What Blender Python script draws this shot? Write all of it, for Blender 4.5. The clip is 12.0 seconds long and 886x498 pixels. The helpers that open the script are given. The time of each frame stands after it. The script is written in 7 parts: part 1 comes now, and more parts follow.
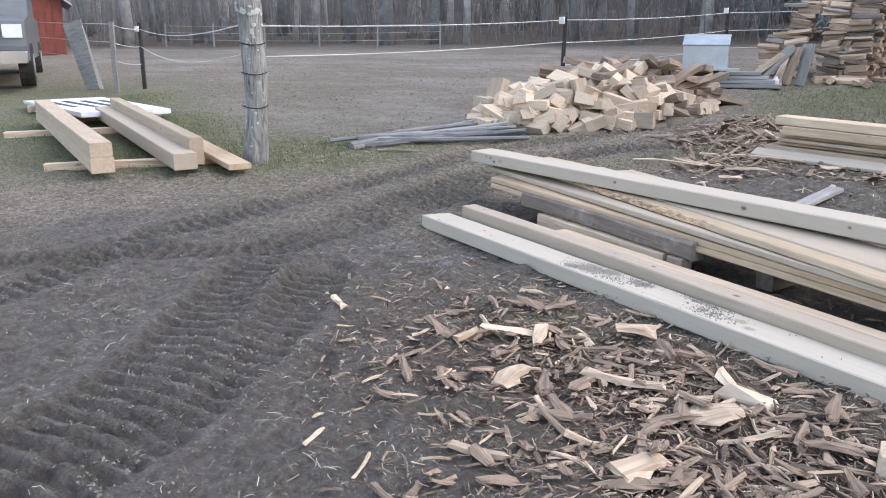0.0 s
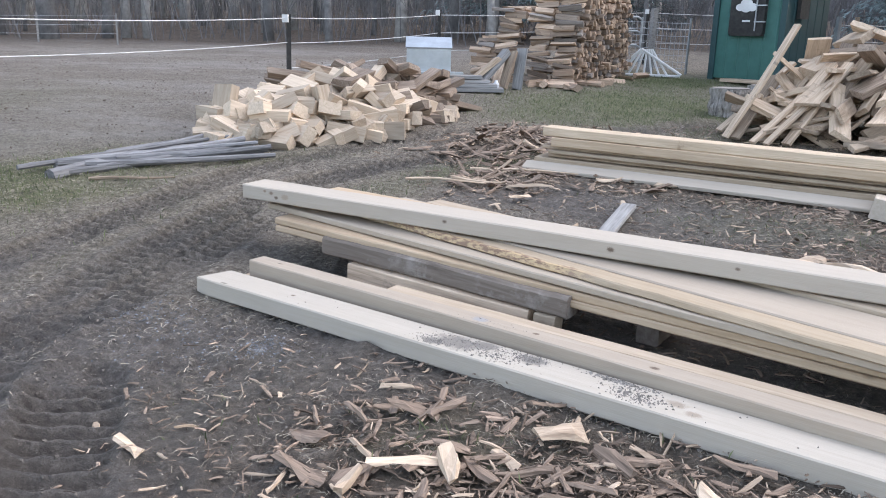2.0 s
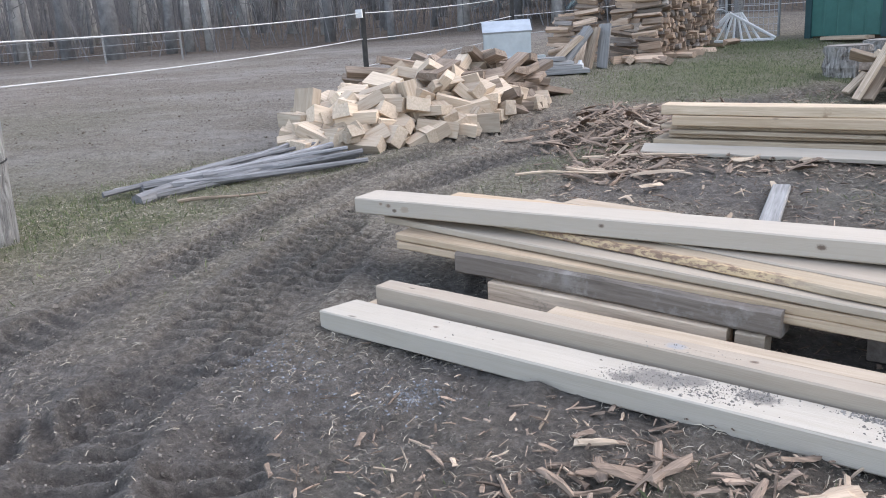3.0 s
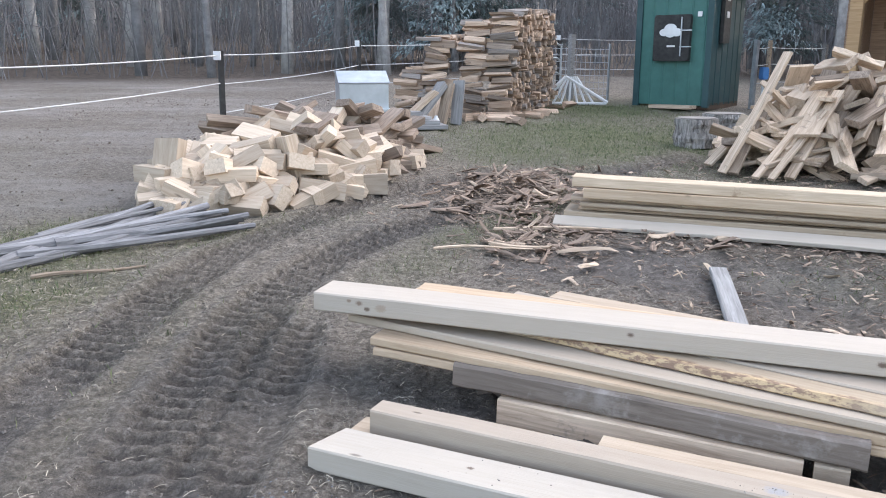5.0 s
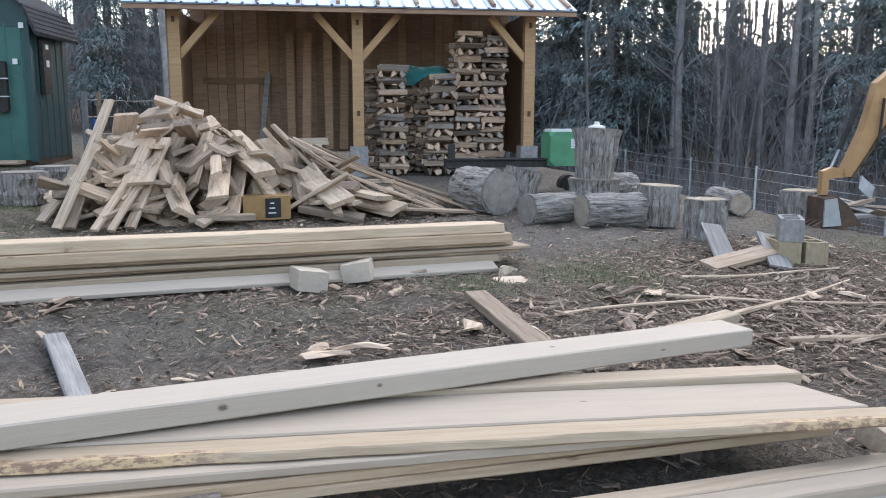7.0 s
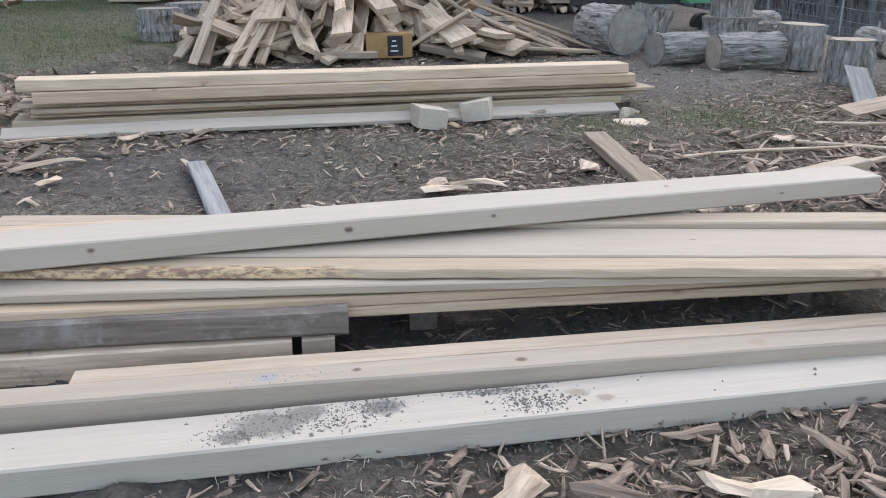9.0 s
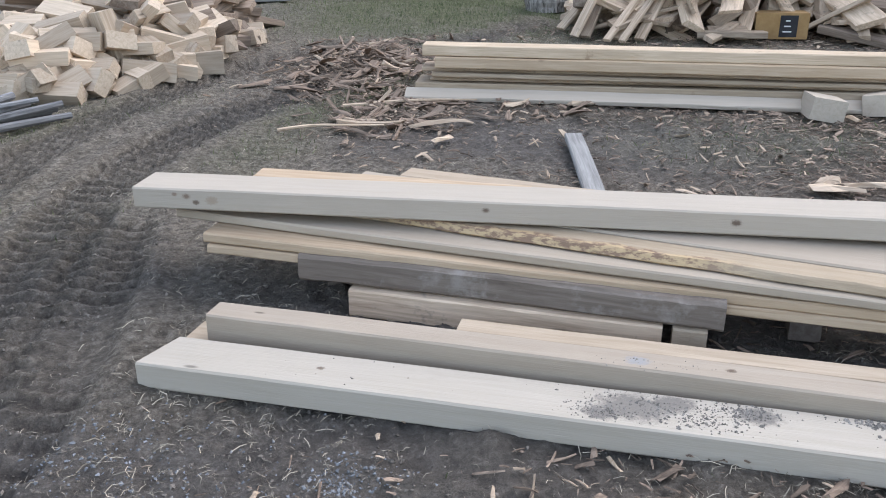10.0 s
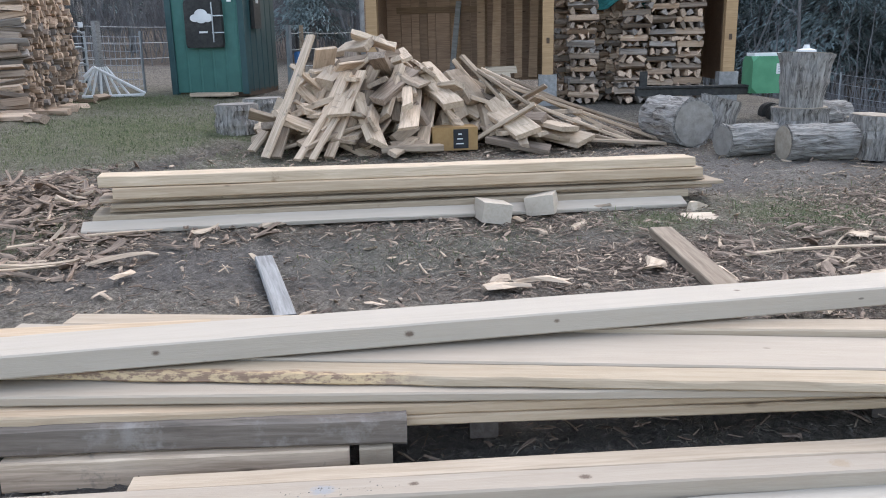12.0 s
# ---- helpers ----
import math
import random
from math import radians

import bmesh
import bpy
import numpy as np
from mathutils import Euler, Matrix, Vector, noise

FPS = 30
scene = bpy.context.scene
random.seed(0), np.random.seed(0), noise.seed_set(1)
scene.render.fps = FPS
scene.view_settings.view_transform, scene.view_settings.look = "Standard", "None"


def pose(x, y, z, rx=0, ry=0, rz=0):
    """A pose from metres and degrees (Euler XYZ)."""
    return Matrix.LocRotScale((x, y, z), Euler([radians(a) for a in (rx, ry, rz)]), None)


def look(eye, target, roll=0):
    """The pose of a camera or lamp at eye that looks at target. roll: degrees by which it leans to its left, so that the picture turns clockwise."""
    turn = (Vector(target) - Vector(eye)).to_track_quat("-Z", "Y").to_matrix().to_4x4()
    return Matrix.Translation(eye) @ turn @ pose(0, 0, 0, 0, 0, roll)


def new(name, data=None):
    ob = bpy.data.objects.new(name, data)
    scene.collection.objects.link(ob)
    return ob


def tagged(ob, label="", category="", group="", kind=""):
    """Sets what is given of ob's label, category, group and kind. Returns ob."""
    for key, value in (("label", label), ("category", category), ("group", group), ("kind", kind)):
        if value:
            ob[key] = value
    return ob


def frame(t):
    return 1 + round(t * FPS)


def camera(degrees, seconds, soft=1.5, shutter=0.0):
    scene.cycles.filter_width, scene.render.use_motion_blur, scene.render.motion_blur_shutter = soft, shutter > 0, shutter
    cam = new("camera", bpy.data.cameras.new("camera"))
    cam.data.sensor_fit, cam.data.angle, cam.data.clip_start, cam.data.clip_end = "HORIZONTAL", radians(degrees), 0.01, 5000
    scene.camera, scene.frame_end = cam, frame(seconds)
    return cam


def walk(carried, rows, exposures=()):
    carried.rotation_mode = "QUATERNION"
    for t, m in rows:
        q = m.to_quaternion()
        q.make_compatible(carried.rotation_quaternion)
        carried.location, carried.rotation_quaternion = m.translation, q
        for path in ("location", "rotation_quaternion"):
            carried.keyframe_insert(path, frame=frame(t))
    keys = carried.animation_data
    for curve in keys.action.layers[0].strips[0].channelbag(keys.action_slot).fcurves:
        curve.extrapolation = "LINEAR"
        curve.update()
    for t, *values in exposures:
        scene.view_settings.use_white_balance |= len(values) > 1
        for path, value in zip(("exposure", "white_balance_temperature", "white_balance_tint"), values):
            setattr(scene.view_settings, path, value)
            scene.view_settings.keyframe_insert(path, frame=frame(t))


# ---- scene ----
cam = camera(57.3, 12.0, soft=1.0)
PATH = [
    (0, (1.504, -1.641, 1.336), (0.641, 0.09, 0.824), 0.0),
    (0.5, (1.288, -1.446, 1.341), (0.69, 0.396, 0.842), 1.0),
    (1, (1.021, -1.08, 1.319), (0.371, 0.743, 0.815), -2.4),
    (1.5, (0.775, -0.923, 1.316), (0.322, 0.953, 0.791), -1.6),
    (2, (0.537, -0.8, 1.378), (0.409, 1.129, 0.866), 1.4),
    (2.5, (0.316, -0.538, 1.322), (0.147, 1.385, 0.798), -1.3),
    (3, (0.108, -0.238, 1.334), (-0.179, 1.669, 0.802), -3.9),
    (3.5, (-0.165, -0.102, 1.394), (-0.453, 1.817, 0.909), -3.6),
    (3.7, (-0.25, -0.063, 1.424), (-0.535, 1.866, 0.978), -3.2),
    (5.3, (-0.779, 0.44, 1.473), (-0.193, 2.298, 1.022), 0.9),
    (5.5, (-0.691, 0.48, 1.442), (0.18, 2.23, 1.019), 0.7),
    (6, (-0.543, 0.518, 1.44), (0.665, 2.069, 1.072), -1.0),
    (6.5, (-0.417, 0.6, 1.398), (1.03, 1.94, 1.067), -0.2),
    (7, (-0.424, 0.609, 1.39), (1.09, 1.877, 1.072), 0.1),
    (7.2, (-0.445, 0.604, 1.376), (1.034, 1.891, 0.982), 0.3),
    (8.8, (-0.455, 0.478, 1.394), (0.9, 1.783, 0.717), -1.0),
    (9, (-0.496, 0.516, 1.377), (0.745, 1.926, 0.691), -0.4),
    (9.5, (-0.621, 0.592, 1.363), (-0.005, 2.349, 0.633), 1.0),
    (10, (-0.628, 0.597, 1.399), (-0.1, 2.38, 0.661), -0.8),
    (10.5, (-0.516, 0.543, 1.414), (0.341, 2.207, 0.709), -1.4),
    (11, (-0.473, 0.55, 1.426), (0.517, 2.167, 0.791), -3.3),
    (11.5, (-0.46, 0.563, 1.434), (0.579, 2.182, 0.889), -1.6),
    (12, (-0.453, 0.547, 1.442), (0.704, 2.103, 0.953), -1.2),
]
walk(cam, [(t, look(eye, target, roll)) for t, eye, target, roll in PATH],
     [(0, 1.76, 6100, 13), (3.5, 1.76, 6100, 13), (5.5, 1.97, 6100, 13), (6.0, 1.9, 6100, 13), (6.5, 1.87, 6100, 13), (7.0, 1.62, 6100, 11.5), (9.0, 1.55, 6100, 11.5), (9.5, 1.56, 6100, 11.5), (10.5, 1.6, 6100, 11.5), (12.0, 1.7, 6100, 11.5)])

# ---- sky, sun ----
world = bpy.data.worlds.new("world")
scene.world = world
world.use_nodes = True
wn = world.node_tree.nodes
sky = wn.new("ShaderNodeTexSky")
sky.sky_type = 'NISHITA'
sky.sun_disc = False
sky.sun_elevation = radians(14)
sky.sun_rotation = radians(72)
sky.air_density, sky.dust_density, sky.ozone_density = 1.0, 2.5, 1.2
soft_sky = wn.new("ShaderNodeHueSaturation")
soft_sky.inputs["Saturation"].default_value = 0.6
world.node_tree.links.new(sky.outputs[0], soft_sky.inputs["Color"])
world.node_tree.links.new(soft_sky.outputs[0], wn["Background"].inputs[0])
wn["Background"].inputs[1].default_value = 0.2
sun = new("sun", bpy.data.lights.new("sun", 'SUN'))
sun.data.energy, sun.data.angle, sun.data.color = 0.7, radians(50), (1.0, 0.93, 0.87)
sun.matrix_world = look((0, 0, 30), (-20, -8, -8))

# ---- materials ----
def mat(name, rough=0.85, metal=0.0):
    m = bpy.data.materials.new(name)
    m.use_nodes = True
    b = m.node_tree.nodes["Principled BSDF"]
    b.inputs["Roughness"].default_value = rough
    b.inputs["Metallic"].default_value = metal
    b.inputs["Specular IOR Level"].default_value = 0.3
    return m, m.node_tree.nodes, m.node_tree.links, b

def coords(n, l, scale, spin=True):
    """Object coordinates, shifted by the object's random number."""
    tc = n.new("ShaderNodeTexCoord")
    mp = n.new("ShaderNodeMapping")
    mp.inputs["Scale"].default_value = scale
    if spin:
        oi = n.new("ShaderNodeObjectInfo")
        mu = n.new("ShaderNodeMath"); mu.operation = 'MULTIPLY'; mu.inputs[1].default_value = 37.0
        l.new(oi.outputs["Random"], mu.inputs[0])
        cx = n.new("ShaderNodeCombineXYZ")
        for i in range(3): l.new(mu.outputs[0], cx.inputs[i])
        l.new(cx.outputs[0], mp.inputs["Location"])
    l.new(tc.outputs["Object"], mp.inputs["Vector"])
    return mp.outputs[0]

def noise_tex(n, l, vec, scale, detail=4, rough=0.6, dist=0.0):
    t = n.new("ShaderNodeTexNoise")
    t.inputs["Scale"].default_value, t.inputs["Detail"].default_value = scale, detail
    t.inputs["Roughness"].default_value, t.inputs["Distortion"].default_value = rough, dist
    if vec: l.new(vec, t.inputs["Vector"])
    return t.outputs["Fac"]

def ramp(n, l, fac, stops):
    r = n.new("ShaderNodeValToRGB")
    e = r.color_ramp.elements
    while len(e) < len(stops): e.new(0.5)
    for k, (p, c) in zip(e, stops):
        k.position = p
        k.color = (*c, 1) if len(c) == 3 else c
    l.new(fac, r.inputs[0])
    return r.outputs[0]

def mix(n, l, fac, a, b, mode='MIX'):
    m = n.new("ShaderNodeMix"); m.data_type = 'RGBA'; m.blend_type = mode
    for s, v in ((0, fac), (6, a), (7, b)):
        if hasattr(v, "links"): l.new(v, m.inputs[s])
        elif isinstance(v, (int, float)): m.inputs[s].default_value = v
        else: m.inputs[s].default_value = (*v, 1)
    return m.outputs[2]

def bump(n, l, b, height, strength, dist=0.01):
    bp = n.new("ShaderNodeBump")
    bp.inputs["Strength"].default_value, bp.inputs["Distance"].default_value = strength, dist
    l.new(height, bp.inputs["Height"])
    l.new(bp.outputs[0], b.inputs["Normal"])

def wood(name, dark, light, grain=1.0, stain=None, stain_at=0.62, rough=0.75, island=False, vary=0.25, knots=0.085, marks=(), fleck=None):
    """Sawn or weathered wood with its grain along the local x axis."""
    m, n, l, b = mat(name, rough)
    v = coords(n, l, (0.9, 14 * grain, 14 * grain))
    g = noise_tex(n, l, v, 3.0, 6, 0.65, 0.6)
    col = ramp(n, l, g, [(0.28, dark), (0.62, light)])
    v2 = coords(n, l, (1, 1, 1))
    big = noise_tex(n, l, v2, 2.2, 3, 0.5)
    col = mix(n, l, ramp(n, l, big, [(0.35, (0, 0, 0)), (0.7, (1, 1, 1))]), col, mix(n, l, 0.35, col, dark), 'MIX')
    # knots: sparse dark spots
    vo = n.new("ShaderNodeTexVoronoi"); vo.inputs["Scale"].default_value = 3.2
    l.new(coords(n, l, (0.55, 1.6, 1.6)), vo.inputs["Vector"])
    k = ramp(n, l, vo.outputs["Distance"], [(0.02, (1, 1, 1)), (knots, (0, 0, 0))])
    col = mix(n, l, mix(n, l, 0.75, (0, 0, 0), k), col, tuple(c * 0.3 for c in dark))
    for (mx, my, mz, mr_, mc) in marks:
        tc = n.new("ShaderNodeTexCoord"); sb = n.new("ShaderNodeVectorMath"); sb.operation = 'DISTANCE'
        wob = n.new("ShaderNodeVectorMath"); wob.operation = 'MULTIPLY'; wob.inputs[1].default_value = (0.7, 1, 1)
        l.new(tc.outputs["Object"], wob.inputs[0]); l.new(wob.outputs[0], sb.inputs[0]); sb.inputs[1].default_value = (mx * 0.7, my, mz)
        ad = n.new("ShaderNodeMath"); ad.operation = 'MULTIPLY_ADD'; ad.inputs[1].default_value = mr_ * 1.6
        l.new(noise_tex(n, l, tc.outputs["Object"], 2.6 / mr_, 6, 0.75), ad.inputs[0]); l.new(sb.outputs["Value"], ad.inputs[2])
        mk = ramp(n, l, ad.outputs[0], [(mr_ * 1.35, (1, 1, 1)), (mr_ * 1.75, (0, 0, 0))])
        col = mix(n, l, mix(n, l, 0.85, (0, 0, 0), mk), col, mc)
    if fleck:
        ft = n.new("ShaderNodeTexCoord"); sx = n.new("ShaderNodeSeparateXYZ"); l.new(ft.outputs["Object"], sx.inputs[0])
        fy = n.new("ShaderNodeMath"); fy.operation = 'MULTIPLY_ADD'; fy.inputs[1].default_value = 0.12
        l.new(noise_tex(n, l, coords(n, l, (3, 9, 9)), 2.5, 5, 0.7), fy.inputs[0]); l.new(sx.outputs[1], fy.inputs[2])
        sdv = n.new("ShaderNodeMath"); sdv.operation = 'DIVIDE'; sdv.inputs[1].default_value = 4.4; l.new(sx.outputs[0], sdv.inputs[0])
        edge = mix(n, l, ramp(n, l, sdv.outputs[0], [(0.06, (0, 0, 0)), (0.1, (1, 1, 1)), (0.32, (1, 1, 1)), (0.37, (0, 0, 0)), (0.74, (0, 0, 0)), (0.8, (1, 1, 1))]), (0, 0, 0), ramp(n, l, fy.outputs[0], [(0.032, (1, 1, 1)), (0.046, (0, 0, 0))]))
        col = mix(n, l, edge, col, mix(n, l, ramp(n, l, noise_tex(n, l, coords(n, l, (14, 30, 30)), 1.5, 4, 0.7), [(0.45, (0, 0, 0)), (0.55, (1, 1, 1))]), fleck, (0.5, 0.37, 0.22)))
    if stain:
        s = noise_tex(n, l, v2, 5.0, 5, 0.7)
        col = mix(n, l, ramp(n, l, s, [(stain_at - 0.04, (0, 0, 0)), (stain_at + 0.08, (1, 1, 1))]), col, stain)
    if island:
        ge = n.new("ShaderNodeNewGeometry"); rnd = ge.outputs["Random Per Island"]
    else:
        oi = n.new("ShaderNodeObjectInfo"); rnd = oi.outputs["Random"]
    hv = n.new("ShaderNodeHueSaturation")
    mr = n.new("ShaderNodeMapRange"); mr.inputs[3].default_value, mr.inputs[4].default_value = 1 - vary, 1 + vary
    l.new(rnd, mr.inputs[0]); l.new(mr.outputs[0], hv.inputs["Value"]); l.new(col, hv.inputs["Color"])
    l.new(hv.outputs[0], b.inputs["Base Color"])
    fine = noise_tex(n, l, coords(n, l, (3, 90, 90)), 3.0, 3, 0.6)
    bump(n, l, b, fine, 0.35, 0.004)
    return m

def rough_stuff(name, c1, c2, scale=8, rough=0.9, b_str=0.5, dist=0.02, vary=0.0, metal=0.0, world_space=False):
    m, n, l, b = mat(name, rough, metal)
    v = coords(n, l, (1, 1, 1), not world_space)
    f = noise_tex(n, l, v, scale, 6, 0.65)
    col = ramp(n, l, f, [(0.3, c1), (0.7, c2)])
    f2 = noise_tex(n, l, v, scale * 0.17, 3, 0.5)
    col = mix(n, l, ramp(n, l, f2, [(0.4, (0, 0, 0)), (0.7, (1, 1, 1))]), col, mix(n, l, 0.5, col, c1))
    if vary:
        ge = n.new("ShaderNodeNewGeometry")
        hv = n.new("ShaderNodeHueSaturation")
        mr = n.new("ShaderNodeMapRange"); mr.inputs[3].default_value, mr.inputs[4].default_value = 1 - vary, 1 + vary
        l.new(ge.outputs["Random Per Island"], mr.inputs[0]); l.new(mr.outputs[0], hv.inputs["Value"]); l.new(col, hv.inputs["Color"])
        col = hv.outputs[0]
    l.new(col, b.inputs["Base Color"])
    bump(n, l, b, noise_tex(n, l, v, scale * 5, 4, 0.7), b_str, dist)
    return m

KN = (0.10, 0.065, 0.045)
MUD = (0.17, 0.155, 0.14)
FRESH = wood("fresh_sawn_pine", (0.395, 0.327, 0.255), (0.44, 0.372, 0.297), vary=0.05, knots=0.05)
BIGWOOD = wood("large_pine_timber", (0.415, 0.36, 0.297), (0.455, 0.4, 0.335), vary=0.02, knots=0.03, marks=((2.15, -0.1, 0.045, 0.014, KN), (0.24, -0.1, 0.03, 0.011, KN), (0.205, -0.1, 0.052, 0.012, (0.2, 0.14, 0.1)), (0.16, -0.1, 0.058, 0.009, (0.25, 0.18, 0.13)), (0.3, -0.1, 0.04, 0.02, (0.36, 0.29, 0.22)), (2.7, -0.1, 0.05, 0.008, KN), (1.3, -0.1, 0.05, 0.01, KN), (3.5, 0.0, 0.08, 0.01, KN)))
SECOND = wood("squared_pine_timber", (0.355, 0.293, 0.23), (0.41, 0.346, 0.278), vary=0.02, knots=0.04, marks=((2.11, 0.0, 0.11, 0.016, KN), (1.61, 0.01, 0.11, 0.013, KN), (1.35, 0.0, 0.11, 0.03, (0.3, 0.3, 0.31)), (2.9, 0.0, 0.11, 0.03, (0.36, 0.28, 0.2))))
WIDE = wood("wide_pine_board", (0.385, 0.32, 0.252), (0.425, 0.358, 0.287), grain=0.6, vary=0.02, knots=0.03)
FRESH2 = wood("sawn_plank_wood", (0.353, 0.276, 0.196), (0.473, 0.384, 0.292), vary=0.14, knots=0.07)
LIVE = wood("live_edge_pine", (0.347, 0.266, 0.179), (0.444, 0.359, 0.262), vary=0.02, knots=0.04, fleck=(0.24, 0.16, 0.11))
MUDDY = wood("muddied_pine", (0.415, 0.367, 0.305), (0.46, 0.413, 0.352), stain=(0.42, 0.37, 0.31), stain_at=0.66, vary=0.02, knots=0.05, marks=((1.45, 0.0, 0.09, 0.085, MUD), (1.36, -0.05, 0.085, 0.04, MUD), (1.56, 0.04, 0.085, 0.05, MUD), (1.78, 0.03, 0.085, 0.05, MUD), (2.35, 0.01, 0.085, 0.03, (0.28, 0.23, 0.18)), (2.42, -0.03, 0.085, 0.025, (0.28, 0.23, 0.18)), (0.55, 0, 0.085, 0.011, KN)))
YELLOW = wood("yellow_pine_boards", (0.353, 0.255, 0.164), (0.482, 0.376, 0.268), grain=1.3, vary=0.14, knots=0.06)
TAN = wood("tan_rough_boards", (0.35, 0.265, 0.18), (0.53, 0.425, 0.31), grain=1.4, stain=(0.24, 0.17, 0.11), stain_at=0.66, vary=0.3, knots=0.06)
GREY = wood("weathered_grey_wood", (0.15, 0.145, 0.14), (0.33, 0.32, 0.31), grain=1.2, vary=0.2)
DARKB = wood("dark_stained_timber", (0.115, 0.092, 0.075), (0.225, 0.188, 0.16), stain=(0.28, 0.25, 0.225), stain_at=0.6, vary=0.1)
SLAB = wood("weathered_slab_wood", (0.27, 0.195, 0.135), (0.56, 0.445, 0.335), stain=(0.15, 0.125, 0.105), stain_at=0.66, vary=0.45)
OFFCUT = wood("pale_offcut_boards", (0.304, 0.225, 0.157), (0.534, 0.427, 0.322), stain=(0.19, 0.155, 0.125), stain_at=0.62, vary=0.32)
SPLIT = wood("split_firewood", (0.27, 0.185, 0.13), (0.57, 0.43, 0.32), stain=(0.16, 0.135, 0.115), stain_at=0.64, vary=0.45)
BLOCK = wood("cut_block_wood", (0.396, 0.310, 0.226), (0.580, 0.482, 0.378), stain=(0.25, 0.19, 0.14), stain_at=0.7, vary=0.28)
BROWN = wood("brown_slab_wood", (0.13, 0.095, 0.07), (0.33, 0.26, 0.205), vary=0.3)
BARN = wood("brown_barn_boards", (0.2, 0.125, 0.085), (0.4, 0.27, 0.18), vary=0.25)
POST = wood("oiled_pine_post", (0.33, 0.205, 0.105), (0.5, 0.335, 0.185), vary=0.08)
def bark(name, c1, c2, scale=1.0):
    """Furrowed bark with its ridges along the local z axis."""
    m, n, l, b = mat(name, 0.95)
    v = coords(n, l, (26 * scale, 26 * scale, 4.5 * scale))
    f = noise_tex(n, l, v, 1.0, 6, 0.65, 0.8)
    col = ramp(n, l, f, [(0.34, c1), (0.47, tuple((p + q) / 2 for p, q in zip(c1, c2))), (0.62, c2)])
    f2 = noise_tex(n, l, coords(n, l, (1, 1, 1)), 2.5, 4, 0.6)
    col = mix(n, l, ramp(n, l, f2, [(0.4, (0, 0, 0)), (0.68, (1, 1, 1))]), col, mix(n, l, 0.4, col, (0.42, 0.42, 0.41)))
    l.new(col, b.inputs["Base Color"])
    bump(n, l, b, f, 1.0, 0.06)
    return m

OLDBARK = bark("grey_log_bark", (0.06, 0.05, 0.043), (0.44, 0.405, 0.37))
LICHEN = bark("lichened_post_bark", (0.09, 0.083, 0.078), (0.40, 0.39, 0.375), 0.8)

# ---- ground shape ----
def sm(a, b, x):
    t = np.clip((x - a) / (b - a), 0, 1)
    return t * t * (3 - 2 * t)

def gz(x, y):
    """Height of the ground's broad form."""
    return 0.04 * y + 0.018 * np.maximum(0, y - 5) - 0.10 * sm(4, 9, x) * sm(7, 10.5, y)

def g(x, y): return float(gz(x, y))

def fall(x, y):
    """How far the ground drops away toward the far fence."""
    return 1.15 * sm(7.5, 13.5, x - 0.6 * y)

# ---- mesh helpers ----
def finish(name, verts, faces, material, smooth=False):
    me = bpy.data.meshes.new(name)
    me.from_pydata([tuple(v) for v in verts], [], faces)
    me.materials.append(material)
    if smooth: me.polygons.foreach_set("use_smooth", [True] * len(me.polygons))
    me.update()
    return me

def part(name, me, parent=None, m=None, label=""):
    ob = new(name, me)
    if parent is not None: ob.parent = parent
    if m is not None: ob.matrix_basis = m
    if label: ob["label"] = label
    return ob

def thing(name, x, y, z, label, category, group="", turn=0, kind=""):
    ob = new(name)
    ob.matrix_basis = pose(x, y, z, 0, 0, turn)
    return tagged(ob, label, category, group, kind)

def beam_data(L, w, h, seg=10, wob=0.004, bev=0.006, seed=0, cut0=0.0, cut1=0.0, wane=0.0):
    """A sawn timber along +x from the origin; y across, z up from its underside. cut: slanted ends. wane: a ragged front edge."""
    r = random.Random(seed)
    vs, fs = [], []
    ring = [(-w/2 + bev, 0), (w/2 - bev, 0), (w/2, bev), (w/2, h - bev), (w/2 - bev, h), (-w/2 + bev, h), (-w/2, h - bev), (-w/2, bev)]
    oy, oz, ph = r.uniform(-1, 1), r.uniform(-1, 1), r.uniform(0, 9)
    for i in range(seg + 1):
        t = i / seg
        by, bz = wob * oy * math.sin(t * 3.1 + ph) * 2, wob * oz * math.sin(t * 4.3 + ph)
        for (y, z) in ring:
            x = t * L
            if i == 0: x += cut0 * (y / w + 0.5)
            if i == seg: x -= cut1 * (y / w + 0.5)
            yy = y
            if wane and y < 0: yy = y + wane * (0.5 + 0.5 * noise.noise((t * L * 5, seed * 3.3, z * 9))) * (0.4 + 0.6 * (z > h / 2))
            vs.append((x, yy + by + r.uniform(-1, 1) * wob * 0.25, z + bz + r.uniform(-1, 1) * wob * 0.25))
    for i in range(seg):
        for k in range(8):
            a, b2 = i * 8 + k, i * 8 + (k + 1) % 8
            fs.append((a, a + 8, b2 + 8, b2))
    fs.append(tuple(range(8)))
    fs.append(tuple(seg * 8 + k for k in reversed(range(8))))
    return vs, fs

def along(P, Q):
    """A frame at P whose x axis runs to Q, z as upright as can be."""
    P, Q = Vector(P), Vector(Q)
    x = (Q - P).normalized()
    y = Vector((0, 0, 1)).cross(x).normalized()
    z = x.cross(y)
    return Matrix(((x[0], y[0], z[0], P[0]), (x[1], y[1], z[1], P[1]), (x[2], y[2], z[2], P[2]), (0, 0, 0, 1))), (Q - P).length

